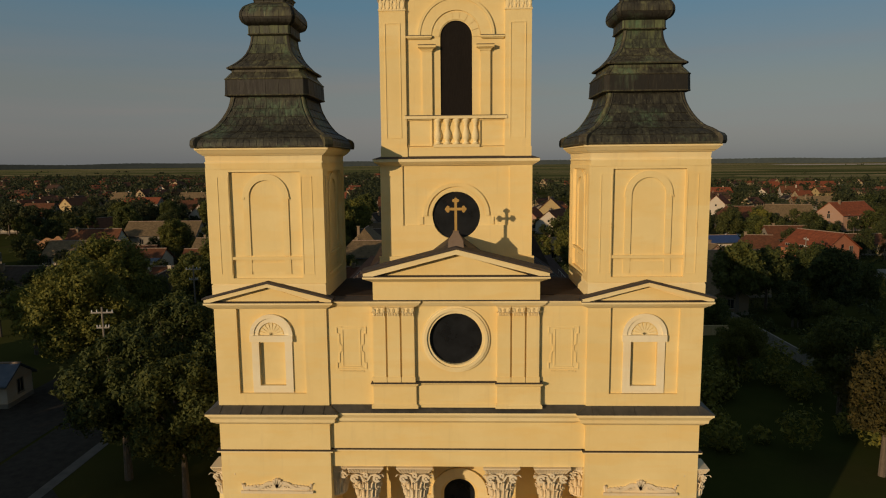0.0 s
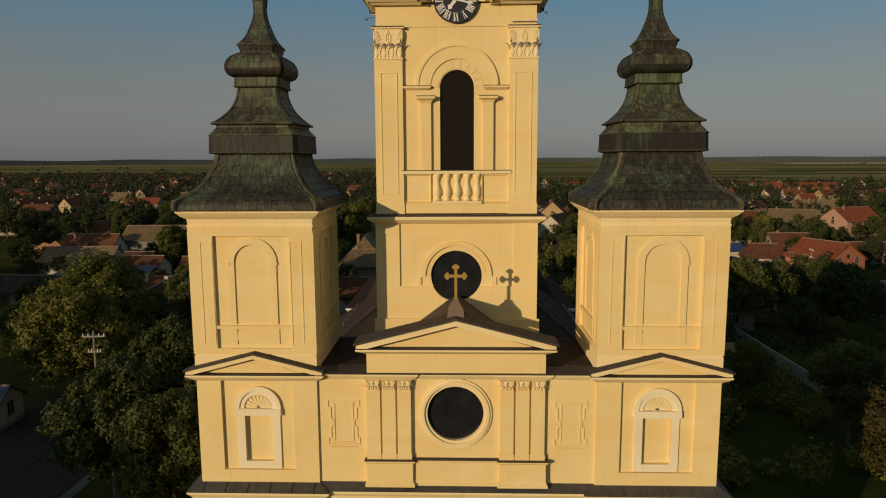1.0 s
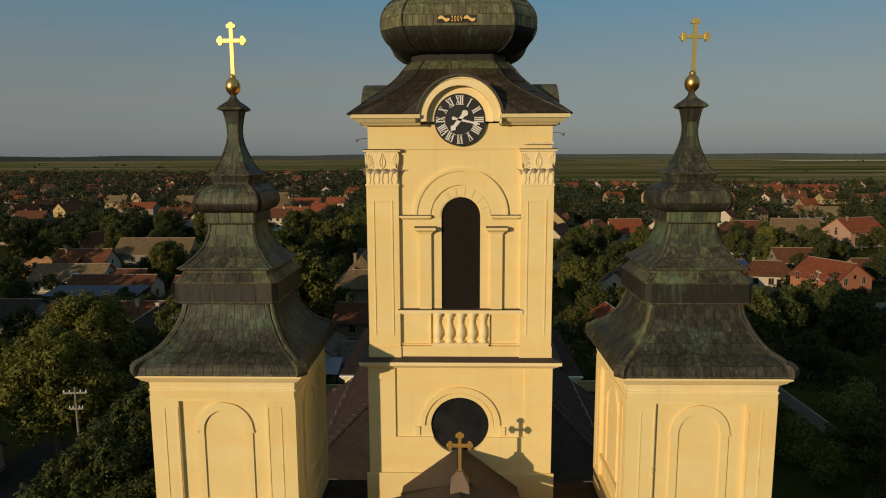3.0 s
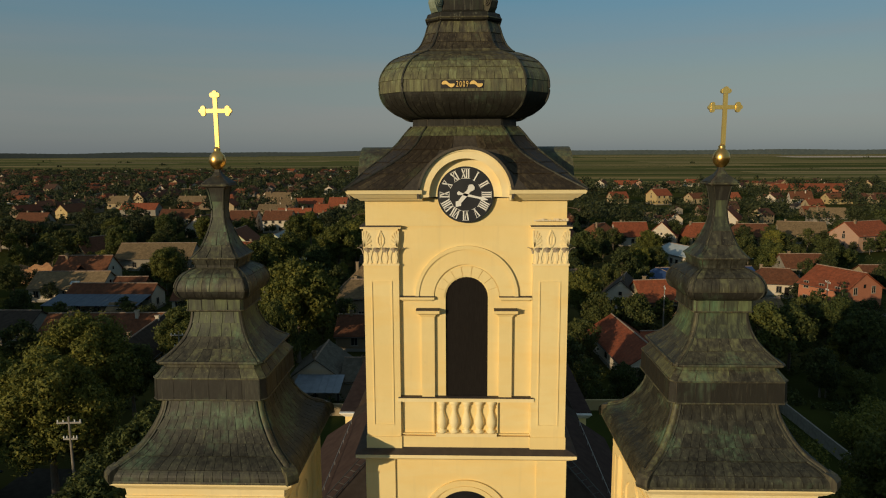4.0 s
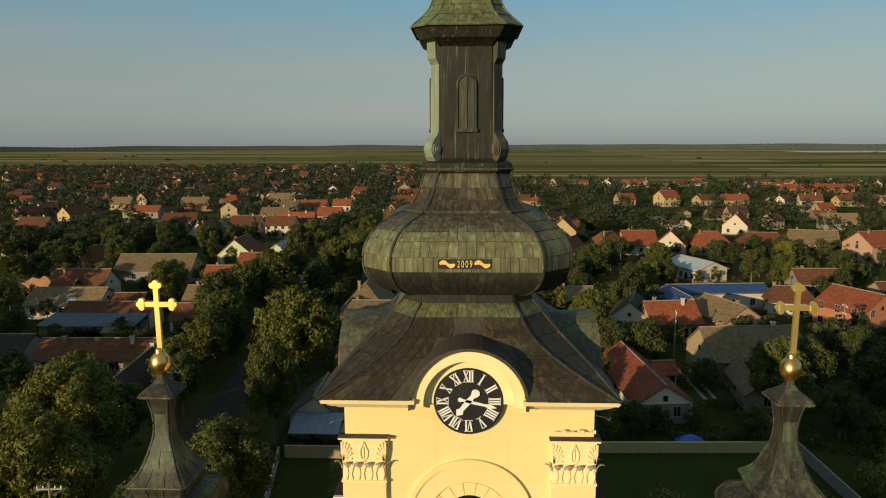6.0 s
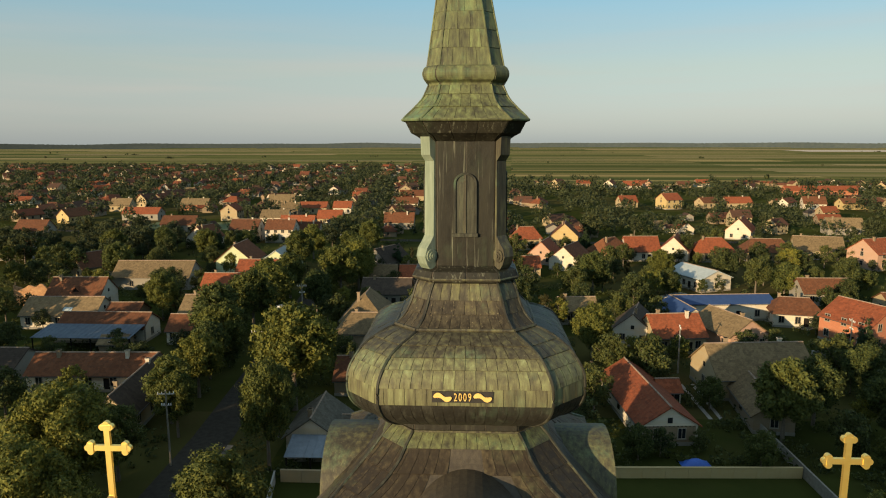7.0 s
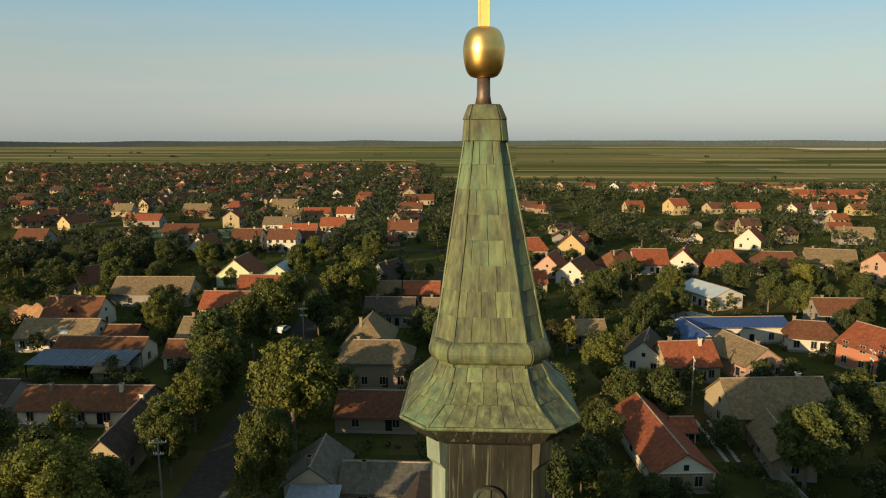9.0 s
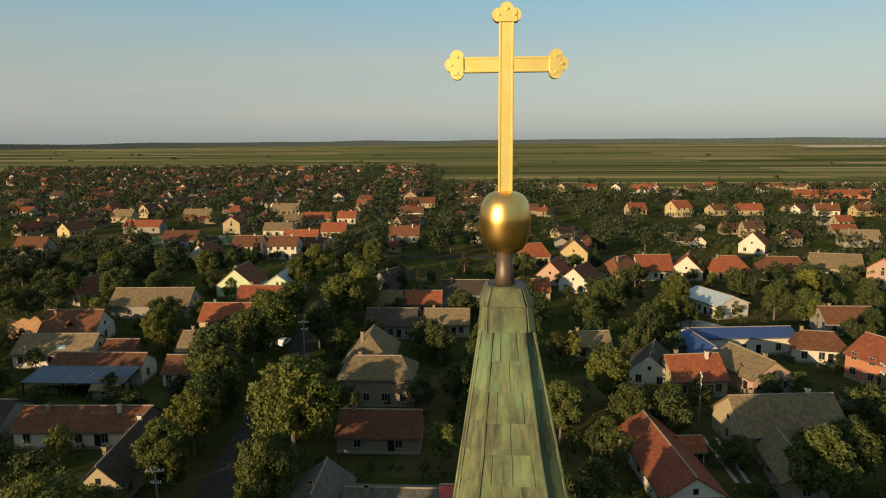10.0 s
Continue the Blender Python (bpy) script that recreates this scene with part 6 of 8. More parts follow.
tagged(part("ground", bm, GROUND), "flat plain with gardens, grass and strip fields", "ground", kind="structure")


def ribbon(name, pts, width, z, mat, label, category):
    bm = bmesh.new()
    rows = []
    for k, p in enumerate(pts):
        a, b = Vector(pts[max(0, k - 1)]), Vector(pts[min(len(pts) - 1, k + 1)])
        d = (b - a).normalized()
        n = Vector((-d.y, d.x))
        p = Vector(p)
        rows.append([bm.verts.new((*(p + n * width / 2), z)), bm.verts.new((*(p - n * width / 2), z))])
    for p, q in zip(rows, rows[1:]):
        bm.faces.new((p[0], p[1], q[1], q[0]))
    return tagged(part(name, bm, mat), label, category, kind="structure")


STREET = [(-31.5, -60), (-31.5, 30), (-32.3, 68), (-35.2, 110), (-38.8, 148), (-45, 235), (-74, 598), (-100, 900)]
ribbon("road", STREET, 5.2, 0.05, ASPHALT, "dark asphalt village street", "road")
ribbon("pavement", [(-38.5, -10), (-38.5, 20), (-38.3, 44)], 8.0, 0.040, ASPHALT, "worn dark asphalt beside the street", "pavement")
ribbon("pavement", [(-28.6, -40), (-28.6, 30), (-29.5, 66)], 1.2, 0.045, FOOTWAY, "narrow worn footpath by the street", "pavement")
ribbon("road", [(-33, 20), (0, -12), (60, -16)], 7.0, 0.04, ASPHALT, "asphalt road before the church", "road")
ribbon("path", [(32.4, 89), (32.4, 76)], 0.55, 0.04, CONCRETE, "pale concrete wheel strip of a drive", "path")
ribbon("path", [(34.2, 89), (33.8, 76)], 0.55, 0.04, CONCRETE, "pale concrete wheel strip of a drive", "path")
ribbon("road", [(-180, 262), (-45, 238), (60, 232), (240, 250)], 5.0, 0.05, ASPHALT, "dark asphalt side street", "road")
ribbon("road", [(48, 150), (70, 122)], 9.0, 0.045, CONCRETE, "pale concrete yard", "yard")

ribbon("field", [(1290, 2700), (1560, 2640), (2400, 2560)], 420.0, 0.4, plain("stubble", (0.56, 0.42, 0.30), (0.66, 0.50, 0.37), 0.01, 1.0, 0.0, 0.0), "pale stubble field near the horizon", "field")
ribbon("meadow", [(-146, 277), (-101, 278)], 27.0, 0.05, plain("mown_grass", (0.075, 0.095, 0.026), (0.10, 0.12, 0.036), 0.4, 1.0, 0.0, 0.2), "green meadow between gardens", "meadow")

# far woods along the horizon
bm = bmesh.new()
rng = random.Random(11)
N = 900
for layer in range(2):
    prev = None
    for k in range(N + 1):
        a = radians(34 + 112 * k / N)
        rad = 4720 - layer * 420
        h = (35 if layer == 0 else 19) * (0.84 + 0.30 * noise.noise((k * 0.022, layer * 7.0, 0)) + 0.10 * noise.noise((k * 0.8, layer, 3)))
        if layer == 1 and noise.noise((k * 0.02, 5.0, 0)) < 0.05:
            prev = None
            continue
        p = [bm.verts.new((rad * math.cos(a), rad * math.sin(a), 0)), bm.verts.new((rad * math.cos(a), rad * math.sin(a), max(6, h))), bm.verts.new(((rad + 40) * math.cos(a), (rad + 40) * math.sin(a), max(4, h * 0.7)))]
        if prev:
            bm.faces.new((prev[0], p[0], p[1], prev[1]))
            bm.faces.new((prev[1], p[1], p[2], prev[2]))
        prev = p
tagged(part("far_woods", bm, plain("far_wood_leaves", (0.038, 0.052, 0.056), (0.052, 0.066, 0.066), 0.05, 0.95, 0, 0.0)), "dark line of woods on the horizon", "woods", kind="stuff")

# ---- trees ----


def leaf_cloud(verts, faces, rng, c, r, n, size, flat=0.9):
    """Small three-cornered leaf sprays in one uneven lobe."""
    ph = Vector((rng.uniform(0, 50), rng.uniform(0, 50), rng.uniform(0, 50)))
    for _ in range(n):
        d = Vector((rng.gauss(0, 1), rng.gauss(0, 1), rng.gauss(0, 1))).normalized()
        k = (0.80 + 0.55 * noise.noise(d * 1.7 + ph)) * (rng.uniform(0.72, 1.08) if rng.random() < 0.9 else rng.uniform(1.0, 1.3))
        p = c + Vector((d.x * r * k, d.y * r * k, d.z * r * k * flat))
        q = (d + Vector((rng.gauss(0, 0.6), rng.gauss(0, 0.6), rng.gauss(0, 0.6)))).normalized().to_track_quat('Z', 'Y')
        s = size * rng.uniform(0.6, 1.35)
        w, t = s * rng.uniform(0.55, 0.95), rng.uniform(0, 6.28)
        b = len(verts)
        for x, y in ((-s, -w * 0.6), (s, -w * 0.2), (-s * 0.1, w)):
            verts.append(p + q @ Vector((x * math.cos(t) - y * math.sin(t), x * math.sin(t) + y * math.cos(t), 0)))
        faces.append((b, b + 1, b + 2))


def leaf_object(name, verts, faces, mat, parent=None):
    me = bpy.data.meshes.new(name)
    me.from_pydata(verts, [], faces)
    me.materials.append(mat)
    ob = new(name, me)
    if parent is not None:
        ob.parent = parent
    return ob


def make_tree(name, label, seed, height, spread, leaves, size, mat, lobes_n, trunk_share=0.28, conifer=False, limbs=True):
    rng = random.Random(seed)
    t = thing(name, pose(0, 0, 0), label, "tree", "trees")
    lobes = []
    bm = bmesh.new()
    if conifer:
        for k in range(9):
            z = height * (0.12 + 0.1 * k)
            r = spread * (1.02 - 0.1 * k)
            for j in range(5 if k < 6 else 3):
                a = rng.uniform(0, 6.28)
                lobes.append((Vector((math.cos(a) * r * 0.6, math.sin(a) * r * 0.6, z)), max(0.35, r * 0.45)))
        tube(bm, (0, 0, 0), (0, 0, height * 0.95), 0.02 * height, 0.03, 7)
    else:
        base = height * trunk_share
        tube(bm, (0, 0, -0.1), (0, 0, base), 0.028 * height, 0.02 * height, 9)
        top = (rng.uniform(-0.3, 0.3), rng.uniform(-0.3, 0.3), height * 0.72)
        tube(bm, (0, 0, base), top, 0.02 * height, 0.006 * height, 7)
        for k in range(lobes_n):
            u = (k + 0.5) / lobes_n
            a = k * 2.4 + rng.uniform(-0.4, 0.4)
            z = height * (trunk_share + 0.10 + (0.86 - trunk_share) * u)
            prof = math.sin(math.pi * min(1, max(0.08, (u * 0.88 + 0.12)))) ** 0.6
            rad = spread * 0.68 * prof * rng.uniform(0.75, 1.1)
            c = Vector((math.cos(a) * rad, math.sin(a) * rad, z))
            r = spread * rng.uniform(0.22, 0.46) * (1.0 - 0.25 * u)
            lobes.append((c, r))
            if limbs and k % 2 == 0:
                tube(bm, (0, 0, base + (z - base) * 0.35), tuple(c), 0.008 * height, 0.003 * height, 5)
        lobes.append((Vector(top) + Vector((0, 0, height * 0.12)), spread * 0.34))
        lobes.append((Vector((0, 0, height * 0.55)), spread * 0.5))
    part("trunk", bm, BARK, t)
    verts, faces = [], []
    for c, r in lobes:
        leaf_cloud(verts, faces, rng, c, r, max(6, int(leaves * r * r)), size)
    leaf_object("crown", verts, faces, mat, t)
    return t


NEAR = [make_tree("broadleaf_tree", "tall broad-crowned green tree", 21, 13.0, 5.2, 230, 0.24, LEAF_A, 26),
        make_tree("broadleaf_tree", "tall tree with yellowing leaves", 22, 13.0, 5.4, 230, 0.24, LEAF_B, 28),
        make_tree("broadleaf_tree", "rounded dark green tree crown", 23, 11.0, 4.6, 240, 0.23, LEAF_DARK, 24)]
CLOSE = [make_tree("broadleaf_tree", "tall broad-crowned green tree", 21, 13.0, 5.2, 520, 0.16, LEAF_A, 24),
         make_tree("broadleaf_tree", "tall tree with yellowing leaves", 22, 13.0, 5.4, 520, 0.16, LEAF_B, 26),
         make_tree("broadleaf_tree", "rounded dark green tree crown", 23, 11.0, 4.6, 520, 0.155, LEAF_DARK, 22)]
MID = [make_tree("garden_tree", "leafy green garden tree", 31, 8.0, 3.6, 165, 0.215, LEAF_MID, 17),
       make_tree("garden_tree", "garden tree with pale leaves", 32, 8.5, 3.4, 165, 0.215, LEAF_B, 18),
       make_tree("fruit_tree", "low round green fruit tree", 33, 5.0, 2.6, 220, 0.175, LEAF_MID, 13, 0.18),
       make_tree("garden_tree", "dark bushy walnut tree in a garden", 34, 8.0, 4.0, 150, 0.22, LEAF_DARK, 20, 0.12),
       make_tree("garden_tree", "upright brownish garden tree", 35, 9.0, 2.4, 190, 0.20, LEAF_DRY, 15, 0.15)]
FAR = [make_tree("village_tree", "dark green tree among the houses", 41, 9.0, 4.2, 68, 0.32, LEAF_FAR, 12, limbs=False),
       make_tree("village_tree", "spreading tree among the houses", 42, 8.0, 4.6, 60, 0.32, LEAF_FAR, 13, limbs=False),
       make_tree("village_tree", "yellow-green tree among the houses", 43, 7.5, 3.8, 68, 0.31, LEAF_MID, 10, limbs=False),
       make_tree("village_tree", "tall slender tree among the houses", 44, 12.0, 3.2, 70, 0.31, LEAF_FAR, 12, limbs=False)]
DRY = make_tree("broadleaf_tree", "sparse brownish tree with a slim pale trunk", 24, 9.4, 3.4, 480, 0.135, LEAF_DRY, 18)
SPRUCE = make_tree("spruce", "dark green conical spruce", 51, 9.0, 2.6, 380, 0.15, LEAF_C, 8, conifer=True)
USED = set()


def plant(kind, x, y, height, turn=0.0, slim=1.0):
    """Stands a tree of the given kind and height; the first one of a kind is the pattern itself."""
    if kind in NEAR and 10 < y < 64 and -42 < x < 45:
        kind = CLOSE[NEAR.index(kind)]
    ref = {id(t): h for t, h in zip((DRY, *CLOSE, *NEAR, *MID, *FAR, SPRUCE), (9.4, 13, 13, 11, 13, 13, 11, 8, 8.5, 5, 8, 9, 9, 8, 7.5, 12, 9))}[id(kind)]
    s = height / ref
    m = pose(x, y, 0, 0, 0, turn)
    if id(kind) in USED:
        t = copy_thing(kind, m)
    else:
        USED.add(id(kind))
        t = kind
        t.matrix_basis = m
    t.scale = (s * slim, s * slim, s)
    return t


A, B, C = NEAR
plant(C, -23.4, 21.5, 10.8, 20)
plant(B, -36.2, 38.5, 13.4, 80)
plant(B, -39.0, 48.0, 14.2, 200)
plant(C, -23.6, 30.0, 11.3, 10)
plant(C, -18.0, 18.5, 9.6, 130)
plant(C, -16.5, 24.0, 10.0, 250)
plant(C, -20.8, 41.5, 11.2, 170)
plant(A, -22.6, 60.0, 13.0, 300, 0.70)
plant(A, -24.2, 77.0, 15.2, 40)
plant(C, -24.0, 68.5, 9.0, 90, 0.75)
plant(A, -29.5, 96.0, 9.5, 15)
plant(C, -44.0, 100.0, 12.5, 60)
plant(A, -41.5, 112.0, 13.0, 220)
plant(C, -40.8, 88.5, 9.0, 320)
plant(A, -39.4, 81.0, 9.5, 75)
plant(C, -39.4, 72.0, 9.0, 35)
plant(A, -40.8, 94.0, 11.0, 185)
plant(C, -25.0, 48.0, 7.5, 15)
plant(A, -27.5, 86.0, 10.5, 225)
plant(C, -45.5, 134.0, 10.0, 125)
plant(A, -43.0, 143.0, 11.0, 5)
plant(C, -38.5, 57.0, 8.5, 65)
plant(A, -36.7, 68.0, 8.6, 265, 0.8)
plant(B, -42.5, 126.0, 12.5, 110)
plant(A, -30.5, 142.0, 13.2, 190)
plant(B, -28.0, 152.0, 12.4, 260)
plant(C, -30.0, 163.0, 11.5, 30)
plant(A, -48.0, 172.0, 12.5, 140)
plant(C, -33.0, 128.0, 9.5, 280)
plant(A, -36.0, 182.0, 11.0, 0)
plant(B, -50.0, 196.0, 11.0, 50)
plant(C, -33.0, 205.0, 11.0, 100)
plant(C, 34.5, 26.0, 8.6, 60)
plant(DRY, 29.6, 22.6, 9.4, 150)
plant(C, 33.0, 34.0, 8.5, 210)
plant(A, 28.0, 43.0, 6.4, 20)
plant(C, 38.5, 69.0, 10.4, 80)
plant(C, 45.0, 74.5, 9.0, 160)
plant(C, 52.0, 70.0, 9.5, 240)
plant(A, 20.6, 98.5, 10.4, 300)
plant(C, 11.5, 86.0, 9.0, 12)
plant(A, 6.0, 92.0, 9.0, 99)
plant(C, 56.0, 82.0, 8.5, 199)
plant(A, 49.0, 160.0, 9.4, 44)
plant(C, 30.0, 150.0, 10.0, 88)
plant(C, -93.0, 158.0, 10.5, 122)
plant(A, -64.0, 122.0, 10.0, 144)
plant(C, -66.0, 128.0, 9.0, 166)
plant(A, -82.0, 190.0, 10.5, 188)
plant(C, -98.0, 196.0, 10.0, 211)
plant(A, -110.0, 188.0, 10.5, 233)
plant(C, -73.0, 200.0, 8.5, 251)
for x, y, h, k in ((26.6, 95.0, 5.8, 1), (34.2, 96.0, 5.6, 1), (17.0, 77.0, 6.4, 0), (13.5, 70.0, 6.0, 2), (15.0, 63.5, 5.0, 2), (19.8, 64.2, 4.4, 3), (22.6, 65.0, 3.6, 2), (33.2, 62.6, 4.6, 3),
                   (33.4, 79.5, 4.8, 3), (27.6, 66.4, 2.8, 2), (44.0, 64.5, 6.0, 0), (50.5, 92.0, 4.5, 2), (60.0, 98.0, 5.0, 2), (66.0, 92.0, 6.0, 0)):
    plant(MID[k], x, y, h, 37 * x)
for x, y, h, k in ((-9.0, 96.0, 6.0, 0), (-3.5, 99.0, 7.0, 0), (-5.0, 78.5, 6.5, 1), (-8.0, 120.0, 6.0, 0), (0.5, 122.0, 7.0, 0), (6.0, 112.0, 7.0, 0),
                   (-12.0, 128.0, 6.0, 2), (10.0, 128.0, 8.0, 0), (17.5, 118.0, 6.5, 1), (24.0, 128.0, 7.0, 0), (30.0, 120.0, 7.0, 0), (37.0, 120.0, 6.5, 2)):
    plant(MID[k], x, y, h, 53 * x)
for x, y, h, k in ((36.0, 134.0, 8.0, 0), (24.0, 142.0, 8.0, 0), (42.0, 142.0, 7.5, 1), (14.0, 150.0, 7.0, 2), (12.0, 165.0, 7.5, 0), (38.0, 170.0, 8.5, 0),
                   (70.0, 152.0, 8.5, 0), (76.0, 145.0, 7.0, 1), (84.0, 138.0, 6.5, 0), (68.0, 167.0, 8.5, 0), (90.0, 150.0, 8.5, 0), (-2.0, 150.0, 6.5, 1)):
    plant(MID[k], x, y, h, 71 * x)
for x, y, h, k in ((-58.0, 94.0, 5.0, 2), (-52.0, 89.0, 5.5, 0), (-70.0, 94.0, 5.0, 2), (-56.0, 77.0, 6.0, 1), (-62.0, 72.0, 7.0, 0),
                   (-52.0, 66.0, 7.5, 0), (-60.0, 60.0, 8.0, 0), (-50.0, 52.0, 8.5, 1), (-80.0, 98.0, 6.0, 0), (-95.0, 118.0, 7.0, 0), (-100.0, 108.0, 6.0, 2)):
    plant(MID[k], x, y, h, 29 * x)
for x, y, h, k in ((-74.0, 142.0, 7.0, 0), (-66.0, 146.0, 6.0, 0), (-100.0, 146.0, 6.0, 2), (-108.0, 165.0, 8.0, 0), (-88.0, 172.0, 7.5, 0), (-75.0, 176.0, 7.0, 0),
                   (-100.0, 176.0, 7.5, 1), (-118.0, 172.0, 8.0, 0), (-50.0, 150.0, 6.5, 0), (-20.0, 92.0, 6.0, 0), (-26.0, 116.0, 7.0, 0), (-27.5, 104.0, 6.0, 1)):
    plant(MID[k], x, y, h, 83 * x)
for x, y, h in ((61.2, 97.2, 7.0), (-88.0, 214.0, 9.0), (-80.0, 229.0, 8.5), (40.0, 219.0, 8.0), (-21.0, 176.0, 9.0), (68.5, 104.0, 7.0)):
    plant(SPRUCE, x, y, h, 17 * x)

# more trees in the gardens between the houses
rng = random.Random(5)
TAKEN = [(-56, 87, 14), (-73, 88, 8), (-46, 72, 11), (-65, 107, 12), (-78, 117, 10), (-86, 135, 9), (-79, 157, 13), (-57, 142, 8), (-54, 159, 8), (-67, 178, 8), (-53, 174, 9), (-50, 119, 9), (-51, 107, 5), (-16, 103, 11), (-19, 118, 8), (-14, 86, 8), (-18, 66, 9), (-8, 71, 10), (-19, 139, 8), (-7, 140, 8), (-18, 157, 10), (-3, 168, 9)]
TAKEN += [(-24, 178, 8), (25, 75, 12), (43, 86, 11), (38, 76, 7), (29, 67, 5), (45, 100, 7), (37, 105, 7), (48, 109, 9), (47, 129, 9), (60, 127, 12), (66, 122, 8), (73, 110, 10), (76, 101, 7), (58, 163, 9), (22, 125, 7), (51, 103, 7), (31, 112, 7), (29, 184, 8), (43, 197, 8), (93, 133, 7), (81, 143, 8), (98, 133, 8), (-98, 133, 8), (31, 76, 4), (0, 20, 26)]
made = 0
while made < 215:
    y = rng.uniform(62, 215)
    x = rng.uniform(-0.75, 0.75) * (y + 5)
    road_x = float(np.interp(y, [p[1] for p in STREET], [p[0] for p in STREET]))
    if abs(x - road_x) < 5.5 or any((x - a) ** 2 + (y - b) ** 2 < r * r for a, b, r in TAKEN):
        continue
    plant(MID[rng.choice((0, 0, 1, 2, 2, 3, 4))], x, y, rng.uniform(3.2, 8.0), rng.uniform(0, 360), rng.uniform(0.8, 1.15))
    made += 1
# unseen trees added on the far side of the gardens to shade the long houses
for k, (x, y) in enumerate(((-95, 66), (-89, 61.5), (-84, 57), (-79, 53.5), (-101, 71))):
    plant(FAR[k % 3], x, y, 13.5 + k % 3, 70 * k)
# a belt of tall trees to the west, added out of view to cast shade
for k in range(9):
    y = 80 + k * 11.0
    plant(FAR[(k * 2) % 3], -0.70 * (y + 22) - 9 - (k * 7) % 5, y, 10.0 + (k * 5) % 4, 47 * k)
# tall trees added out of view, behind and beside the way, to shade the street
plant(FAR[0], -41.0, -11.0, 13.5, 25)
plant(FAR[1], -35.5, -15.0, 13.5, 145)
plant(FAR[0], -47.0, -8.5, 13.0, 265)
plant(FAR[0], -52.0, 0.0, 14.0, 85)
plant(FAR[0], -59.0, 26.0, 13.0, 40)
plant(FAR[0], -65.0, 34.0, 13.0, 310)
plant(FAR[0], -55.5, 14.0, 13.0, 200)
plant(FAR[0], -58.5, -11.0, 13.5, 60)
plant(FAR[1], -66.0, -7.0, 14.0, 110)
plant(FAR[0], -64.0, -19.0, 14.5, 170)
plant(FAR[1], -71.0, 23.0, 14.0, 20)
plant(FAR[0], -78.0, 15.0, 14.5, 330)

# dark thicket behind the church
bm = bmesh.new()
rng = random.Random(77)
lob = []
for k in range(190):
    x, y = rng.uniform(17, 66), rng.uniform(26, 60)
    if 34.6 < x < 39.5 or (x < 36 and y > 47):
        continue
    r = rng.uniform(1.0, 2.2)
    lob.append((Vector((x, y, r * rng.uniform(0.5, 1.1))), r))
verts, faces = [], []
for c, r in lob:
    leaf_cloud(verts, faces, rng, c, r, int(110 * r * r), 0.20)
tagged(leaf_object("thicket", verts, faces, LEAF_B), "dark overgrown bushes behind the churchyard", "bushes", kind="stuff")

# low shrubs and hedges in the gardens, too many to count
rng = random.Random(78)
verts, faces = [], []


def on_road(x, y):
    return abs(x - float(np.interp(y, [p[1] for p in STREET], [p[0] for p in STREET]))) < 5.0 or abs(y - 240) < 5


for k in range(2300):
    y = 58 + 230 * rng.random() ** 1.3
    x = rng.uniform(-0.74, 0.74) * (y + 14)
    if on_road(x, y) or (x - 0) ** 2 + (y - 20) ** 2 < 700 or (13 < x < 40 and y < 62):
        continue
    r = rng.uniform(0.5, 1.5)
    leaf_cloud(verts, faces, rng, Vector((x, y, r * 0.6)), r, int(14 + 12 * r * r), 0.24, 0.8)
for k in range(85):
    y = 70 + 210 * rng.random()
    x = rng.uniform(-0.74, 0.74) * (y + 10)
    a = radians(rng.choice((2, 2, 94)) + rng.uniform(-4, 4))
    for j in range(int(rng.uniform(6, 20))):
        hx, hy = x + math.cos(a) * j * 1.1, y + math.sin(a) * j * 1.1
        if not on_road(hx, hy):
            r = rng.uniform(0.6, 1.05)
            leaf_cloud(verts, faces, rng, Vector((hx, hy, r * 0.8)), r, 22, 0.22, 0.95)
tagged(leaf_object("garden_shrubs", verts, faces, LEAF_MID), "low green shrubs and hedges in the gardens", "shrubs", kind="stuff")

# ---- houses ----
WINDOW_PAINT = plain("weathered_window_paint", (0.24, 0.20, 0.15), (0.34, 0.29, 0.22), 4.0, 0.8, 0.0, 0.1)
RIDGE = plain("ridge_mortar", (0.20, 0.13, 0.085), (0.34, 0.25, 0.18), 3.0, 0.95, 0.0, 0.2)


def roof_mesh(bm, L, W, eave, ridge, over=0.45, thick=0.16, hip=0.0):
    """A double-pitched roof along x, hipped at the ends by hip metres."""
    h, w = L / 2 + (over * 0.6 if not hip else over), W / 2 + over
    drop = (ridge - eave) / (W / 2) * over
    e = eave - drop
    lo = [bm.verts.new(p) for p in ((-h, -w, e), (h, -w, e), (h, w, e), (-h, w, e))]
    up = [bm.verts.new((v.co.x, v.co.y, v.co.z + thick)) for v in lo]
    rd = [bm.verts.new((-h + hip, 0, ridge + thick)), bm.verts.new((h - hip, 0, ridge + thick))]
    ri = [bm.verts.new((-h + hip, 0, ridge)), bm.verts.new((h - hip, 0, ridge))]
    bm.faces.new((up[0], up[1], rd[1], rd[0]))
    bm.faces.new((up[2], up[3], rd[0], rd[1]))
    bm.faces.new((lo[1], lo[0], ri[0], ri[1]))
    bm.faces.new((lo[3], lo[2], ri[1], ri[0]))
    for a, b in ((0, 1), (2, 3)):
        bm.faces.new((lo[a], lo[b], up[b], up[a]))
    if hip:
        bm.faces.new((up[1], up[2], rd[1]))
        bm.faces.new((up[3], up[0], rd[0]))
        bm.faces.new((lo[2], lo[1], ri[1]))
        bm.faces.new((lo[0], lo[3], ri[0]))
        for a, b in ((1, 2), (3, 0)):
            bm.faces.new((lo[a], lo[b], up[b], up[a]))
    else:
        for (a, b), k in (((1, 2), 1), ((3, 0), 0)):
            bm.faces.new((lo[a], up[a], rd[k], ri[k]))
            bm.faces.new((ri[k], rd[k], up[b], lo[b]))


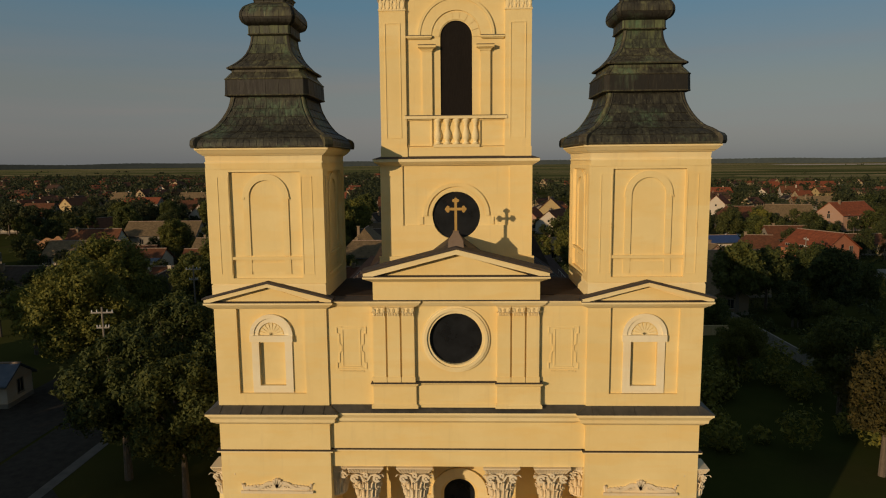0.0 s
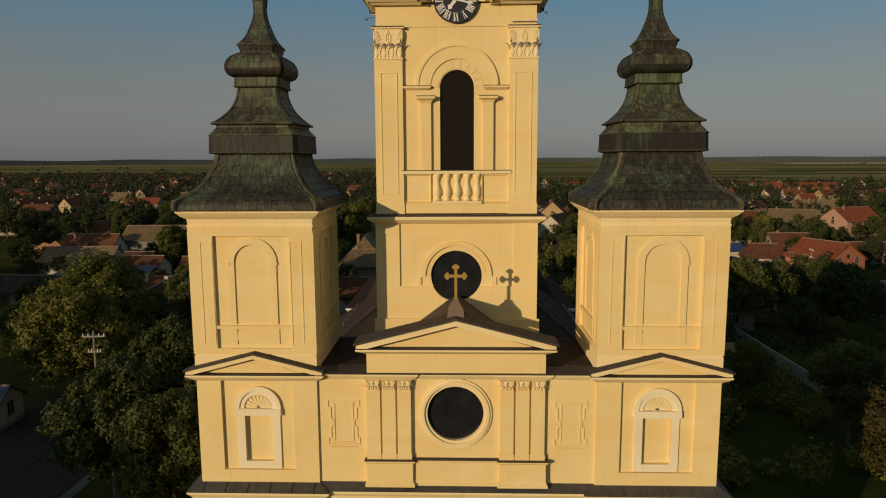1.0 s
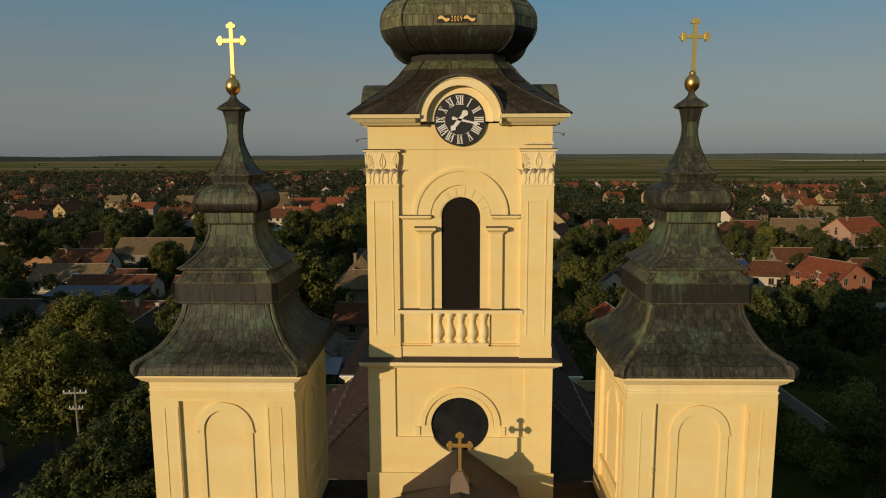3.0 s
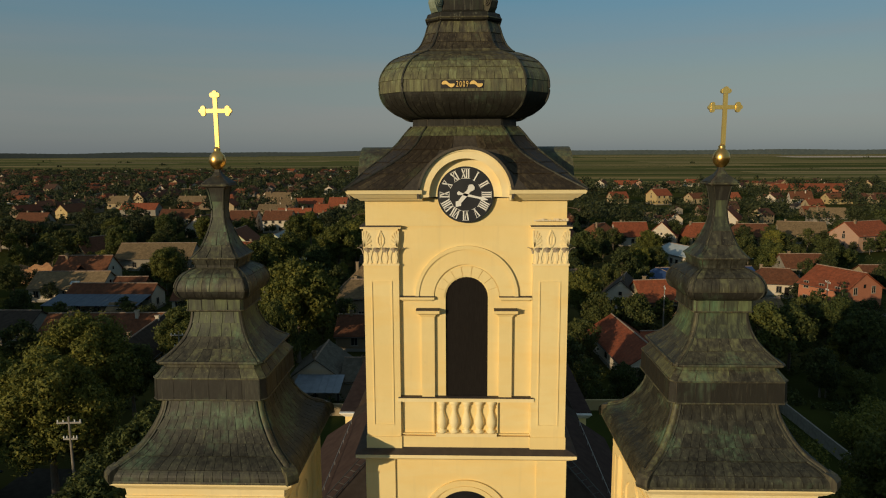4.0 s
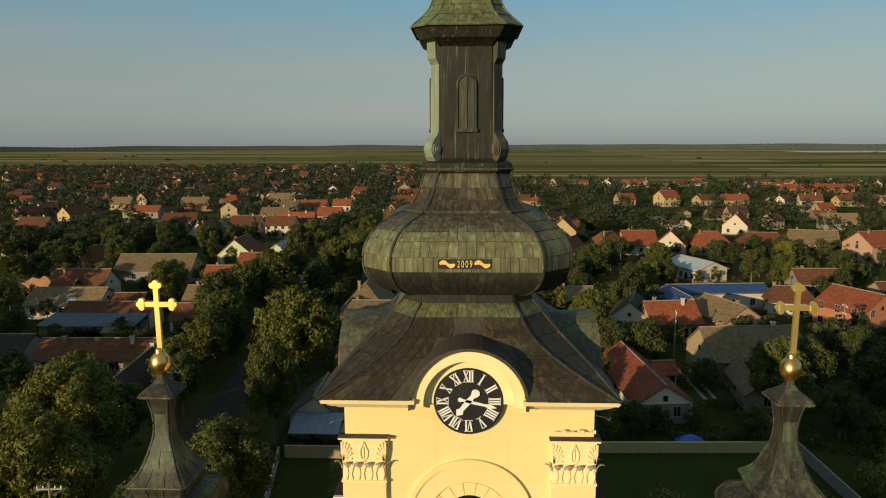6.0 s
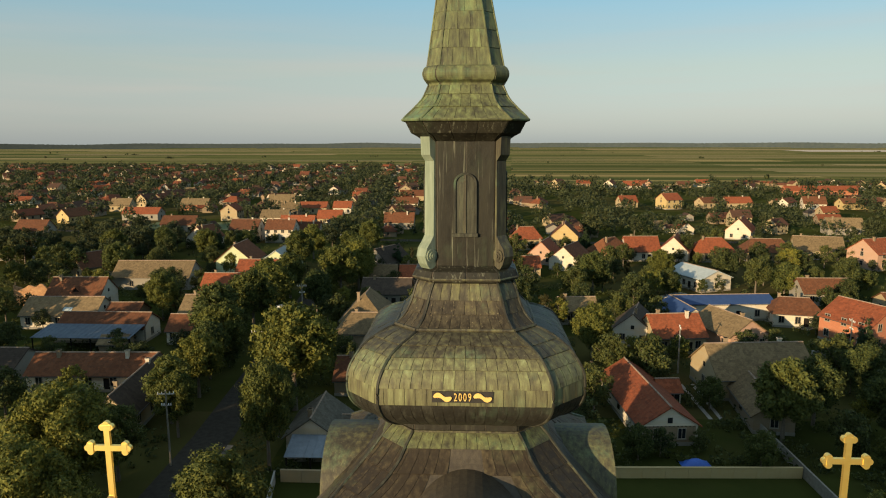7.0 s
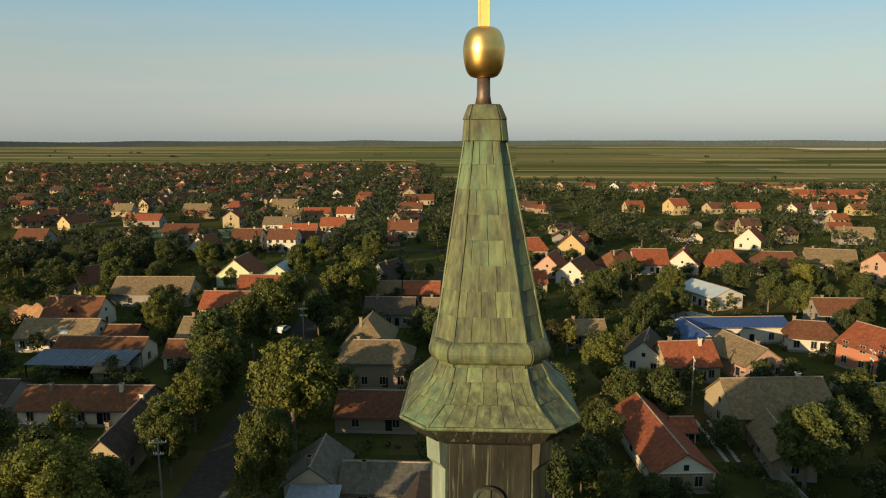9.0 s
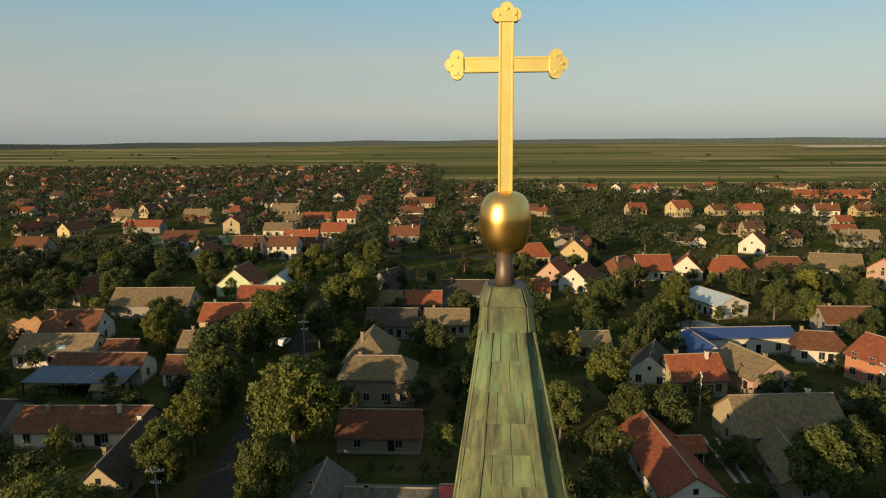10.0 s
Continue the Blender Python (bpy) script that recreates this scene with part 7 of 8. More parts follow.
def window_part(parent, x, y, z, w, h, face, detailed):
    """A window on the wall that faces -y, +y, -x or +x."""
    at = Matrix.Translation((x, y, z)) @ Matrix.Rotation({"f": 0, "r": math.pi / 2, "b": math.pi, "l": -math.pi / 2}[face], 4, 'Z')
    bm = bmesh.new()
    if detailed:
        slab(bm, [(-w / 2 - 0.08, -0.08), (w / 2 + 0.08, -0.08), (w / 2 + 0.08, h + 0.08), (-w / 2 - 0.08, h + 0.08)], [[(-w / 2, 0), (-0.03, 0), (-0.03, h), (-w / 2, h)], [(0.03, 0), (w / 2, 0), (w / 2, h), (0.03, h)]], -0.07, 0.02)
        box(bm, -w / 2 - 0.14, w / 2 + 0.14, -0.14, 0.0, -0.14, -0.08)
        fr = part("window", bm, WINDOW_PAINT, parent, at=at)
        bm = bmesh.new()
        box(bm, -w / 2, w / 2, -0.03, 0.0, 0, h)
        part("pane", bm, GLASS_DARK, fr)
    else:
        box(bm, -w / 2, w / 2, -0.05, 0.02, 0, h)
        part("window", bm, GLASS_DARK, parent, at=at)


def house(x, y, turn, L, W, eave, ridge, roof, wall, label, hip=0.0, front=3, ends=1, chimneys=1, detailed=True, storeys=1, name="house", seed=0, annexe=None):
    """A house whose ridge runs along its own x; its long front faces -y before the turn."""
    rng = random.Random(seed or int(abs(x * 7 + y * 13)))
    hs = thing(name, pose(x, y, 0, 0, 0, turn), label, "house", "village houses")
    bm = bmesh.new()
    if hip:
        box(bm, -L / 2, L / 2, -W / 2, W / 2, 0, eave + 0.05)
    else:
        pts = [(-W / 2, 0), (W / 2, 0), (W / 2, eave), (0, ridge - 0.02), (-W / 2, eave)]
        a = [bm.verts.new((-L / 2, p, q)) for p, q in pts]
        b = [bm.verts.new((L / 2, p, q)) for p, q in pts]
        bm.faces.new(a)
        bm.faces.new(b[::-1])
        for k in range(5):
            bm.faces.new((a[k], b[k], b[(k + 1) % 5], a[(k + 1) % 5]))
    part("wall", bm, wall, hs)
    if detailed:
        bm = bmesh.new()
        box(bm, -L / 2 - 0.05, L / 2 + 0.05, -W / 2 - 0.05, W / 2 + 0.05, 0, 0.45)
        part("plinth", bm, WALL_GREY, hs)
    bm = bmesh.new()
    roof_mesh(bm, L, W, eave, ridge, hip=hip)
    rf = part("roof", bm, roof, hs)
    bm = bmesh.new()
    half = L / 2 + (0.27 if not hip else 0.45 - hip)
    if detailed:
        tube(bm, (-half, 0, ridge + 0.15), (half, 0, ridge + 0.15), 0.12, 0.12, 6)
        part("ridge_cap", bm, RIDGE, rf)
    else:
        bm.free()
    if annexe:
        # a lower wing across one end, with a roof of its own
        al, aw, ae, ar = annexe
        bm = bmesh.new()
        m = Matrix.Translation((L / 2 - aw / 2, W / 2 + al / 2 - 0.2, 0)) @ Matrix.Rotation(math.pi / 2, 4, 'Z')
        roof_mesh(bm, al, aw, ae, ar, over=0.3)
        bmesh.ops.transform(bm, matrix=m, verts=bm.verts)
        part("wing_roof", bm, roof, hs)
        bm = bmesh.new()
        pts = [(-aw / 2, 0), (aw / 2, 0), (aw / 2, ae), (0, ar - 0.02), (-aw / 2, ae)]
        a = [bm.verts.new((-al / 2, p, q)) for p, q in pts]
        b = [bm.verts.new((al / 2, p, q)) for p, q in pts]
        bm.faces.new(a)
        bm.faces.new(b[::-1])
        for k in range(5):
            bm.faces.new((a[k], b[k], b[(k + 1) % 5], a[(k + 1) % 5]))
        bmesh.ops.transform(bm, matrix=m, verts=bm.verts)
        part("wing", bm, wall, hs)
    for k in range(chimneys):
        bm = bmesh.new()
        cx, cy = (-0.3 + 0.55 * k) * L + rng.uniform(-0.5, 0.5), rng.uniform(-0.15, 0.15) * W
        top = ridge + 0.75
        box(bm, cx - 0.25, cx + 0.25, cy - 0.25, cy + 0.25, ridge - 1.6, top)
        box(bm, cx - 0.32, cx + 0.32, cy - 0.32, cy + 0.32, top - 0.16, top)
        part("chimney", bm, WALL_WHITE if k % 2 else WALL_BROWN, rf)
    for st in range(storeys):
        z = 1.0 + st * 2.8
        for k in range(front):
            wx = -L / 2 + L * (k + 0.5) / front
            window_part(hs, wx, -W / 2, z, 0.95, 1.3, "f", detailed)
            if detailed and k % 2 == 0:
                window_part(hs, wx, W / 2, z, 0.95, 1.3, "b", False)
        for k in range(ends):
            wy = -W / 2 + W * (k + 0.5) / ends
            window_part(hs, -L / 2, wy, z, 0.9, 1.25, "l", detailed)
            window_part(hs, L / 2, wy, z, 0.9, 1.25, "r", detailed)
    if not hip and ridge - eave > 2.2:
        for e, fc in ((-L / 2, "l"), (L / 2, "r")):
            window_part(hs, e, 0, eave + 0.25, 0.6, 0.7, fc, False)
    if detailed:
        bm = bmesh.new()
        box(bm, L * 0.12, L * 0.12 + 0.95, -W / 2 - 0.04, -W / 2 + 0.05, 0.1, 2.15)
        part("door", bm, DARK_WOOD, hs)
        for s in SIDES:
            bm = bmesh.new()
            tube(bm, (-L / 2 - 0.2, s * (W / 2 + 0.5), eave - 0.28), (L / 2 + 0.2, s * (W / 2 + 0.5), eave - 0.28), 0.07, 0.07, 6)
            part("gutter", bm, LEDGE, hs)
    return hs


# along the street, left of the church
house(-56.8, 85.6, 2, 18.6, 6.4, 2.8, 5.0, TILE_BROWN, WALL_WHITE, "long low white house with a brown tiled roof", front=5, chimneys=2)
house(-75, 88, 0, 11, 7.5, 2.8, 4.8, TILE_DARK, WALL_GREY, "grey farm building with a dark roof", front=2)
house(-45.8, 75.8, 96, 17, 5.2, 3.0, 5.5, TILE_DARK, WALL_CREAM, "long house with a cream gable and a dark roof", front=4, ends=2, chimneys=2)
house(-68.5, 109.5, 0, 16.5, 6.5, 3.0, 5.0, TILE_BROWN, WALL_WHITE, "low white farm building with a brown roof", front=4, chimneys=0)
house(-82.3, 119, 2, 15, 8, 3.0, 5.6, TILE_GREY, WALL_WHITE, "white house with a weathered grey roof", front=5, chimneys=0)
house(-87.6, 132.8, 2, 12, 8, 3.4, 6.8, TILE_BROWN, WALL_WHITE, "house with a brown tiled roof and small dormer", front=3)
house(-80.8, 155, 2, 19.5, 9, 3.4, 6.6, TILE_GREY, WALL_GREY, "long barn with a weathered beige roof", front=2, chimneys=0, name="barn")
house(-57, 142.5, 0, 12, 8, 3.0, 6.0, TILE_RED, WALL_YELLOW, "yellow house with an orange-red roof")
house(-54, 159, 0, 13, 8, 3.2, 6.4, TILE_RED, WALL_WHITE, "house with a bright red tiled roof", front=4)
house(-67, 178, 90, 12, 10.5, 3.6, 8.0, TILE_BROWN, WALL_GREEN, "pale green gabled house with a dark red roof", ends=2)
house(-53.5, 174, 90, 14, 8, 4.6, 7.4, PALE_SHEET, WALL_GREEN, "pale green hall with a light metal roof", chimneys=0, ends=0, name="hall")
house(-55, 121, 2, 6.5, 9, 3.2, 5.8, TILE_GREY, WALL_GREEN, "small pale green house with a grey roof", front=2)
house(-53.4, 108.5, 0, 4.6, 5.6, 2.8, 5.0, TILE_BROWN, WALL_WHITE, "small white house with a brown roof", front=2, chimneys=0)
house(-84.2, 234, 0, 10.6, 9, 5.2, 8.2, TILE_BROWN, WALL_WHITE, "two-storey white house with a brown roof", front=4, storeys=2, chimneys=2)
house(-70.8, 234, 0, 10.6, 9, 5.2, 8.2, TILE_BROWN, WALL_WHITE, "two-storey white house with a brown roof", front=4, storeys=2, chimneys=2)
house(-95.5, 222, 80, 10, 9, 3.4, 7.4, TILE_BROWN, WALL_WHITE, "white gabled house with a brown roof", ends=2)
house(-146.5, 194, 15, 12, 8, 3.2, 6.2, TILE_RED, WALL_WHITE, "white house with a red roof")
house(-106, 168, 60, 10, 8, 3.2, 6.6, TILE_BROWN, WALL_CREAM, "cream gabled house with a brown roof", ends=2)
house(-43.8, 36.6, 4, 4.6, 4.0, 2.4, 3.6, GREY_SHEET, WALL_WHITE, "small white shed with a grey metal roof", front=1, chimneys=0, name="shed")
house(-60, 42, 0, 12, 8, 3.0, 5.8, TILE_GREY, WALL_GREY, "grey house with a weathered roof", front=3)
house(-54, 24, 80, 12, 8, 3.4, 6.4, TILE_BROWN, WALL_CREAM, "house with a dark red roof by the square", ends=2)
# right of the street
house(-16.8, 102.5, 0, 12.0, 8, 4.8, 7.2, TILE_GREY, WALL_BROWN, "old manor with tall windows and a hipped beige roof", hip=2.5, front=4, chimneys=1)
house(-19.4, 112.5, 90, 12, 8, 4.8, 8.8, TILE_GREY, WALL_BROWN, "rear wing with a steep hipped beige roof", hip=3.5, front=2, chimneys=1)
house(-14, 86, 0, 11.5, 7.5, 2.6, 4.8, TILE_BROWN, WALL_BROWN, "low building with a dull red roof", front=2)
house(-18.4, 66.8, 90, 8.0, 6.0, 2.8, 5.0, TILE_LICHEN, WALL_WHITE, "pale gabled building with a grey slate roof", ends=0, front=2)
house(-9.8, 65.8, 0, 10.5, 7, 2.6, 4.2, TILE_LICHEN, WALL_GREY, "long grey building with a lichened slate roof", front=2)
house(-2.0, 66, 0, 4.6, 6, 3.0, 4.6, plain("red_sheet_metal", (0.34, 0.045, 0.03), (0.40, 0.06, 0.04), 2.0, 0.5, 0.1, 0.1), WALL_WHITE, "small building with a red metal roof", front=1, chimneys=0)
house(-19, 139, 0, 11, 8, 3.2, 5.8, TILE_DARK, WALL_GREY, "house with a dark grey roof")
house(-7, 140.5, 0, 10, 7.5, 3.0, 5.4, TILE_GREY, WALL_CREAM, "house with a weathered roof")
house(-23, 157, 0, 8.5, 7, 3.0, 5.6, TILE_GREY, WALL_CREAM, "cream house with a weathered roof")
house(-13.5, 158, 0, 9, 7, 3.0, 5.4, TILE_RED, WALL_PINK, "pinkish house with a dark red roof")
house(-3, 168, 0, 13, 8, 3.2, 6.0, TILE_DARK, WALL_GREY, "long house with a dark roof")
house(-24, 178, 60, 11, 8, 3.4, 7.0, TILE_DARK, WALL_GREY, "dark gabled house by the street", ends=2)
# right of the church
house(39.2, 77.0, 84, 11, 5, 2.5, 4.3, TILE_GREY, WALL_BROWN, "old low shed with a weathered roof", front=1, chimneys=0, name="shed")
long_house = house(23.75, 77.0, 94.5, 18.2, 7.0, 2.7, 4.95, TILE_RED, WALL_WHITE, "long white house with a bright red roof", front=5, ends=0, chimneys=0)
# added panel over the white wall: veranda shade and stains as brown colour
bm = bmesh.new()
box(bm, -9.14, -9.08, -3.22, 3.22, 0.46, 2.62)
gable_base = part("gable_base", bm, WALL_BROWN, long_house, "brown panel under the gable, veranda shade and stains in its colour")
for k in range(2):
    window_part(long_house, -9.14, -1.5 + 3.0 * k, 1.0, 0.9, 1.25, "l", True)
bm = bmesh.new()
box(bm, -9.24, -9.08, -3.25, 3.25, 2.62, 2.72)
part("gable_ledge", bm, WALL_WHITE, long_house)
for k in range(13):
    bm = bmesh.new()
    box(bm, -9.20, -9.09, -3.05 + 0.5 * k, -2.89 + 0.5 * k, 2.50, 2.62)
    part("dentil", bm, DARK_WOOD, gable_base)
house(28.0, 81.6, 4, 3.0, 3.2, 2.4, 3.5, TILE_RED, WALL_WHITE, "red-roofed annexe of the long house", front=1, chimneys=0)
house(42.4, 87.8, 5, 14.6, 9.5, 3.4, 7.0, TILE_GREY, WALL_CREAM, "old barn with a weathered beige roof", front=2, chimneys=2, name="barn")
house(36.4, 107.6, 8, 9.2, 8, 3.2, 6.2, TILE_RED, WALL_CREAM, "cream house with an orange roof", front=3, chimneys=2)
house(47.6, 110.4, 108, 11.0, 7.9, 3.2, 5.8, TILE_GREY, WALL_PINK, "pink gabled house with a weathered roof", ends=3)
house(42.6, 121.4, 97, 11, 6.5, 3.2, 5.0, BLUE_SHEET, WALL_WHITE, "workshop with a bright blue metal roof", front=2, chimneys=0, name="workshop")
house(52.4, 128.6, 5, 21, 5.6, 3.8, 4.9, BLUE_SHEET, WALL_WHITE, "white workshop wing with a blue roof edge", front=3, chimneys=0, name="workshop")
house(66, 124.4, -12, 9, 7, 3.0, 5.4, TILE_BROWN, WALL_WHITE, "white house with a brown hipped roof", hip=2.2)
house(72.3, 111.7, -67, 10, 9.6, 4.6, 7.6, TILE_RED, BRICK_WALL, "large unfinished red brick house", front=3, ends=2, storeys=2, chimneys=0)
house(58.6, 159.2, -68, 12.7, 9, 3.4, 5.2, PALE_SHEET, WALL_WHITE, "low hall with a pale metal roof", front=3, chimneys=0, name="hall")
house(22, 125, 5, 7.5, 6, 3.0, 5.0, TILE_GREY, WALL_GREY, "old building with a weathered roof", front=2)
house(31, 112, 70, 9, 7, 3.0, 6.0, TILE_DARK, WALL_WHITE, "white gabled house with a dark roof", ends=2)
house(34, 227.5, 80, 11, 9.5, 4.0, 8.4, TILE_BROWN, WALL_YELLOW, "yellow gabled house with a dark roof", ends=3)
house(19.5, 219.5, 10, 9, 8, 4.0, 7.6, TILE_RED, WALL_CREAM, "cream house with an orange roof", hip=2.5)
house(23, 193, 70, 10, 8, 3.2, 7.0, TILE_RED, WALL_PINK, "pinkish gabled house with a red roof", ends=2)
house(14, 172, 5, 10, 7, 3.0, 5.4, TILE_RED, WALL_CREAM, "cream house with a red roof")
house(29.5, 184, 62, 12, 8.5, 3.4, 7.0, TILE_BROWN, WALL_WHITE, "white gabled house with a brown roof", ends=2)
house(43.5, 197.5, 40, 11, 9, 3.2, 7.0, TILE_BROWN, WALL_CREAM, "house with a dark red hipped roof", hip=3)
house(53.7, 199.5, 3, 10.5, 8.5, 3.2, 7.2, TILE_RED, WALL_WHITE, "white house with an orange roof")
house(64.8, 200, 68, 11, 9, 3.4, 7.6, TILE_RED, WALL_WHITE, "white gabled house with an orange roof", ends=2)
house(76, 198.8, 6, 11, 9, 3.2, 7.0, TILE_RED, WALL_CREAM, "house with an orange hipped roof", hip=3)
house(104, 247, 60, 12, 9, 3.6, 8.0, TILE_RED, WALL_WHITE, "white gabled house with a red roof", ends=2)
house(92.8, 199.4, -6, 14, 9, 3.2, 6.6, TILE_BROWN, WALL_CREAM, "cream house with a brown hipped roof", hip=3)
house(110.5, 203.5, -14, 14, 8.5, 3.2, 6.8, TILE_GREY, WALL_CREAM, "long cream house with a weathered roof", front=4)
house(121, 188, 20, 14, 10, 5.0, 8.6, TILE_RED, WALL_PINK, "large pink house with an orange roof", storeys=2)
house(93, 133, 0, 9, 6, 2.8, 4.6, TILE_BROWN, WALL_CREAM, "low cream building with a brown roof", front=4, chimneys=0)
house(81, 143, 0, 11, 7, 3.0, 5.6, TILE_BROWN, WALL_GREY, "house with a brown roof")
house(110, 361, 20, 10, 10, 5.4, 8.6, TILE_RED, WALL_YELLOW, "two-storey yellow house with a red roof", storeys=2)

# beyond the side street, left of the village street and right of it
BEYOND = ((-82.3, 333.8, 0, 14.2, TILE_RED, WALL_CREAM, "cream house with a bright red roof"), (-67, 334, 0, 9.5, TILE_RED, WALL_WHITE, "white house with a bright red roof"),
          (-63.4, 285.7, 0, 11, TILE_RED, WALL_CREAM, "house with an orange-red roof"), (-71.7, 261, 0, 14, TILE_RED, WALL_GREY, "long house with an orange-red roof"),
          (-57.1, 253, 88, 9, TILE_DARK, WALL_WHITE, "white gabled house with a dark roof"), (-63.2, 243.5, 0, 9.7, TILE_BROWN, WALL_WHITE, "low white house with a brown roof"),
          (-110.9, 375, 0, 15.6, TILE_GREY, WALL_BROWN, "old barn with a beige roof"), (-91.3, 321, 0, 9, TILE_GREY, WALL_BROWN, "small barn with a beige roof"),
          (-70.9, 405, 0, 7, TILE_RED, WALL_WHITE, "small house with an orange roof"), (-35.4, 359, 0, 12, TILE_BROWN, WALL_WHITE, "white house with a red-brown roof"),
          (-35.7, 412, 0, 19, TILE_BROWN, WALL_CREAM, "long cream house with a brown roof"), (-30.6, 272.5, 0, 12.6, TILE_BROWN, WALL_GREY, "house with a dull red roof"),
          (-97, 459, 88, 10, TILE_BROWN, WALL_WHITE, "tall pale gabled house"), (-89.5, 289, 0, 12.5, TILE_GREY, WALL_WHITE, "low white shed with a beige roof"))
BEYOND += ((-121.6, 261, 0, 14.4, TILE_BROWN, WALL_GREY, "barn with a dark red roof"), (-190, 342, 0, 11, TILE_GREY, WALL_CREAM, "cream house with a weathered roof"),
           (-158.4, 302, 0, 17.5, TILE_RED, WALL_GREY, "long grey house with an orange-red roof"), (-152, 349, 0, 15, TILE_GREY, BRICK_WALL, "brick barn with a grey roof"),
           (-186.5, 291, 70, 11.5, TILE_BROWN, WALL_YELLOW, "yellow gabled house with a brown roof"), (-172, 242, 0, 12, TILE_BROWN, WALL_GREY, "house with a red-brown roof"),
           (132.8, 367, 20, 10, TILE_BROWN, WALL_CREAM, "cream house with a brown roof"), (149, 366, 5, 14.5, TILE_RED, WALL_CREAM, "cream house with an orange roof"),
           (89, 370, 10, 10, TILE_RED, WALL_CREAM, "cream house with an orange-red roof"), (189, 362, -10, 11.5, TILE_BROWN, WALL_WHITE, "white house with a brown roof"),
           (210, 362, 5, 14.5, TILE_BROWN, WALL_YELLOW, "yellow house with a brown roof"), (113, 532, 60, 10.4, TILE_BROWN, WALL_WHITE, "white gabled house at the fields"))
BEYOND += ((126, 514, 0, 14, TILE_RED, WALL_WHITE, "white house with an orange roof"), (141, 521, 70, 9, TILE_BROWN, WALL_PINK, "pinkish gabled house at the fields"),
           (191, 546, 0, 10.5, TILE_RED, WALL_WHITE, "white house at the fields"), (243.5, 462, 0, 49, TILE_RED, BRICK_WALL, "very long low brickworks with an orange roof"), (149.4, 260, -8, 13.3, TILE_GREY, WALL_GREY, "grey barn with a weathered roof"))
for n, (x, y, a, length, roof, wall, label) in enumerate(BEYOND):
    house(x, y, a, length, 8, 3.3, 5.9 + 0.3 * (n % 4), roof, wall, label, front=3 if length < 20 else 8, detailed=False, chimneys=1 + n % 2)

# details of the farm houses by the street
def dormer(x, y, z, turn, w, h, d, roof, wall, label):
    t = thing("dormer", pose(x, y, z, 0, 0, turn), label, "dormer")
    bm = bmesh.new()
    prism(bm, [(-w / 2, 0), (w / 2, 0), (0, h)], 0.0, d)
    part("gable", bm, wall, t)
    bm = bmesh.new()
    for k in SIDES:
        prism(bm, [(0, h), (0, h + 0.1), (k * (w / 2 + 0.15), 0.0), (k * (w / 2 + 0.05), -0.05)], -0.25, d)
    part("roof", bm, roof, t)
    return t


dormer(-87.0, 129.6, 4.0, 2, 2.0, 1.3, 2.6, TILE_BROWN, DARK_WOOD, "small triangular loft dormer on a brown roof")
for x in (-86.2, -80.6):
    sky_t = thing("roof_light", pose(x, 116.2, 3.72, radians(0), 0, 2), "pale translucent sheet in a grey roof", "roof light")
    sky_t.rotation_euler = (math.atan2(2.6, 4.0), 0, radians(2))
    bm = bmesh.new()
    box(bm, -0.9, 0.9, -0.5, 0.5, 0.17, 0.21)
    part("sheet", bm, PALE_SHEET, sky_t)
house(-70.2, 119.5, 2, 6.5, 6.0, 2.6, 4.4, TILE_BROWN, WALL_BROWN, "small brown-roofed outhouse in the farmyard", front=2, chimneys=0)
house(-97.5, 95.0, 0, 9.0, 7.0, 2.8, 4.6, TILE_GREY, WALL_WHITE, "white farm building with a weathered roof", front=2, chimneys=0)
house(-63.0, 101.8, 4, 4.5, 4.0, 2.0, 2.9, TILE_GREY, WALL_BROWN, "low stone outhouse with a crumbling roof", front=1, chimneys=0, name="shed")

# lean-to roofs, ruin, walls
def lean_to(x0, x1, y0, y1, z0, z1, mat, label):
    t = thing("lean_to", pose((x0 + x1) / 2, (y0 + y1) / 2, 0), label, "shed")
    w, d = (x1 - x0) / 2, (y1 - y0) / 2
    bm = bmesh.new()
    prof = [(-d, z0), (d, z1), (d, z1 + 0.08), (-d, z0 + 0.08)]
    a = [bm.verts.new((-w, y, z)) for y, z in prof]
    b = [bm.verts.new((w, y, z)) for y, z in prof]
    bm.faces.new(a)
    bm.faces.new(b[::-1])
    for k in range(4):
        bm.faces.new((a[k], b[k], b[(k + 1) % 4], a[(k + 1) % 4]))
    sheet = part("sheet_roof", bm, mat, t)
    for k in range(int(w * 2 / 0.9)):
        bm = bmesh.new()
        xx = -w + 0.45 + k * 0.9
        tube(bm, (xx, -d, z0 + 0.1), (xx, d, z1 + 0.1), 0.03, 0.03, 4)
        part("rib", bm, mat, sheet)
    n = max(2, int(w * 2 / 3.5))
    for k in range(n + 1):
        bm = bmesh.new()
        xx = -w + 0.2 + (2 * w - 0.4) * k / n
        box(bm, xx - 0.08, xx + 0.08, -d + 0.2, -d + 0.36, 0, z0 + 0.02)
        part("post", bm, DARK_WOOD, t)
    bm = bmesh.new()
    box(bm, -w, w, d - 0.2, d, 0, z1)
    part("back_wall", bm, WALL_GREY, t)
    return t


lean_to(-78, -60, 100.6, 106.6, 2.6, 3.5, GREY_SHEET, "open shed with a blue-grey metal roof")
lean_to(-20.5, -14.7, 58.6, 62.4, 2.3, 3.2, plain("pale_blue_sheet", (0.16, 0.185, 0.215), (0.22, 0.25, 0.285), 1.2, 0.6, 0.1, 0.15), "lean-to with a pale blue metal roof")
lean_to(-112, -100, 112, 117, 2.6, 3.4, GREY_SHEET, "farm shed with a grey metal roof")
lean_to(3, 10, 99, 104, 2.4, 3.0, CONCRETE, "low grey garden shed")


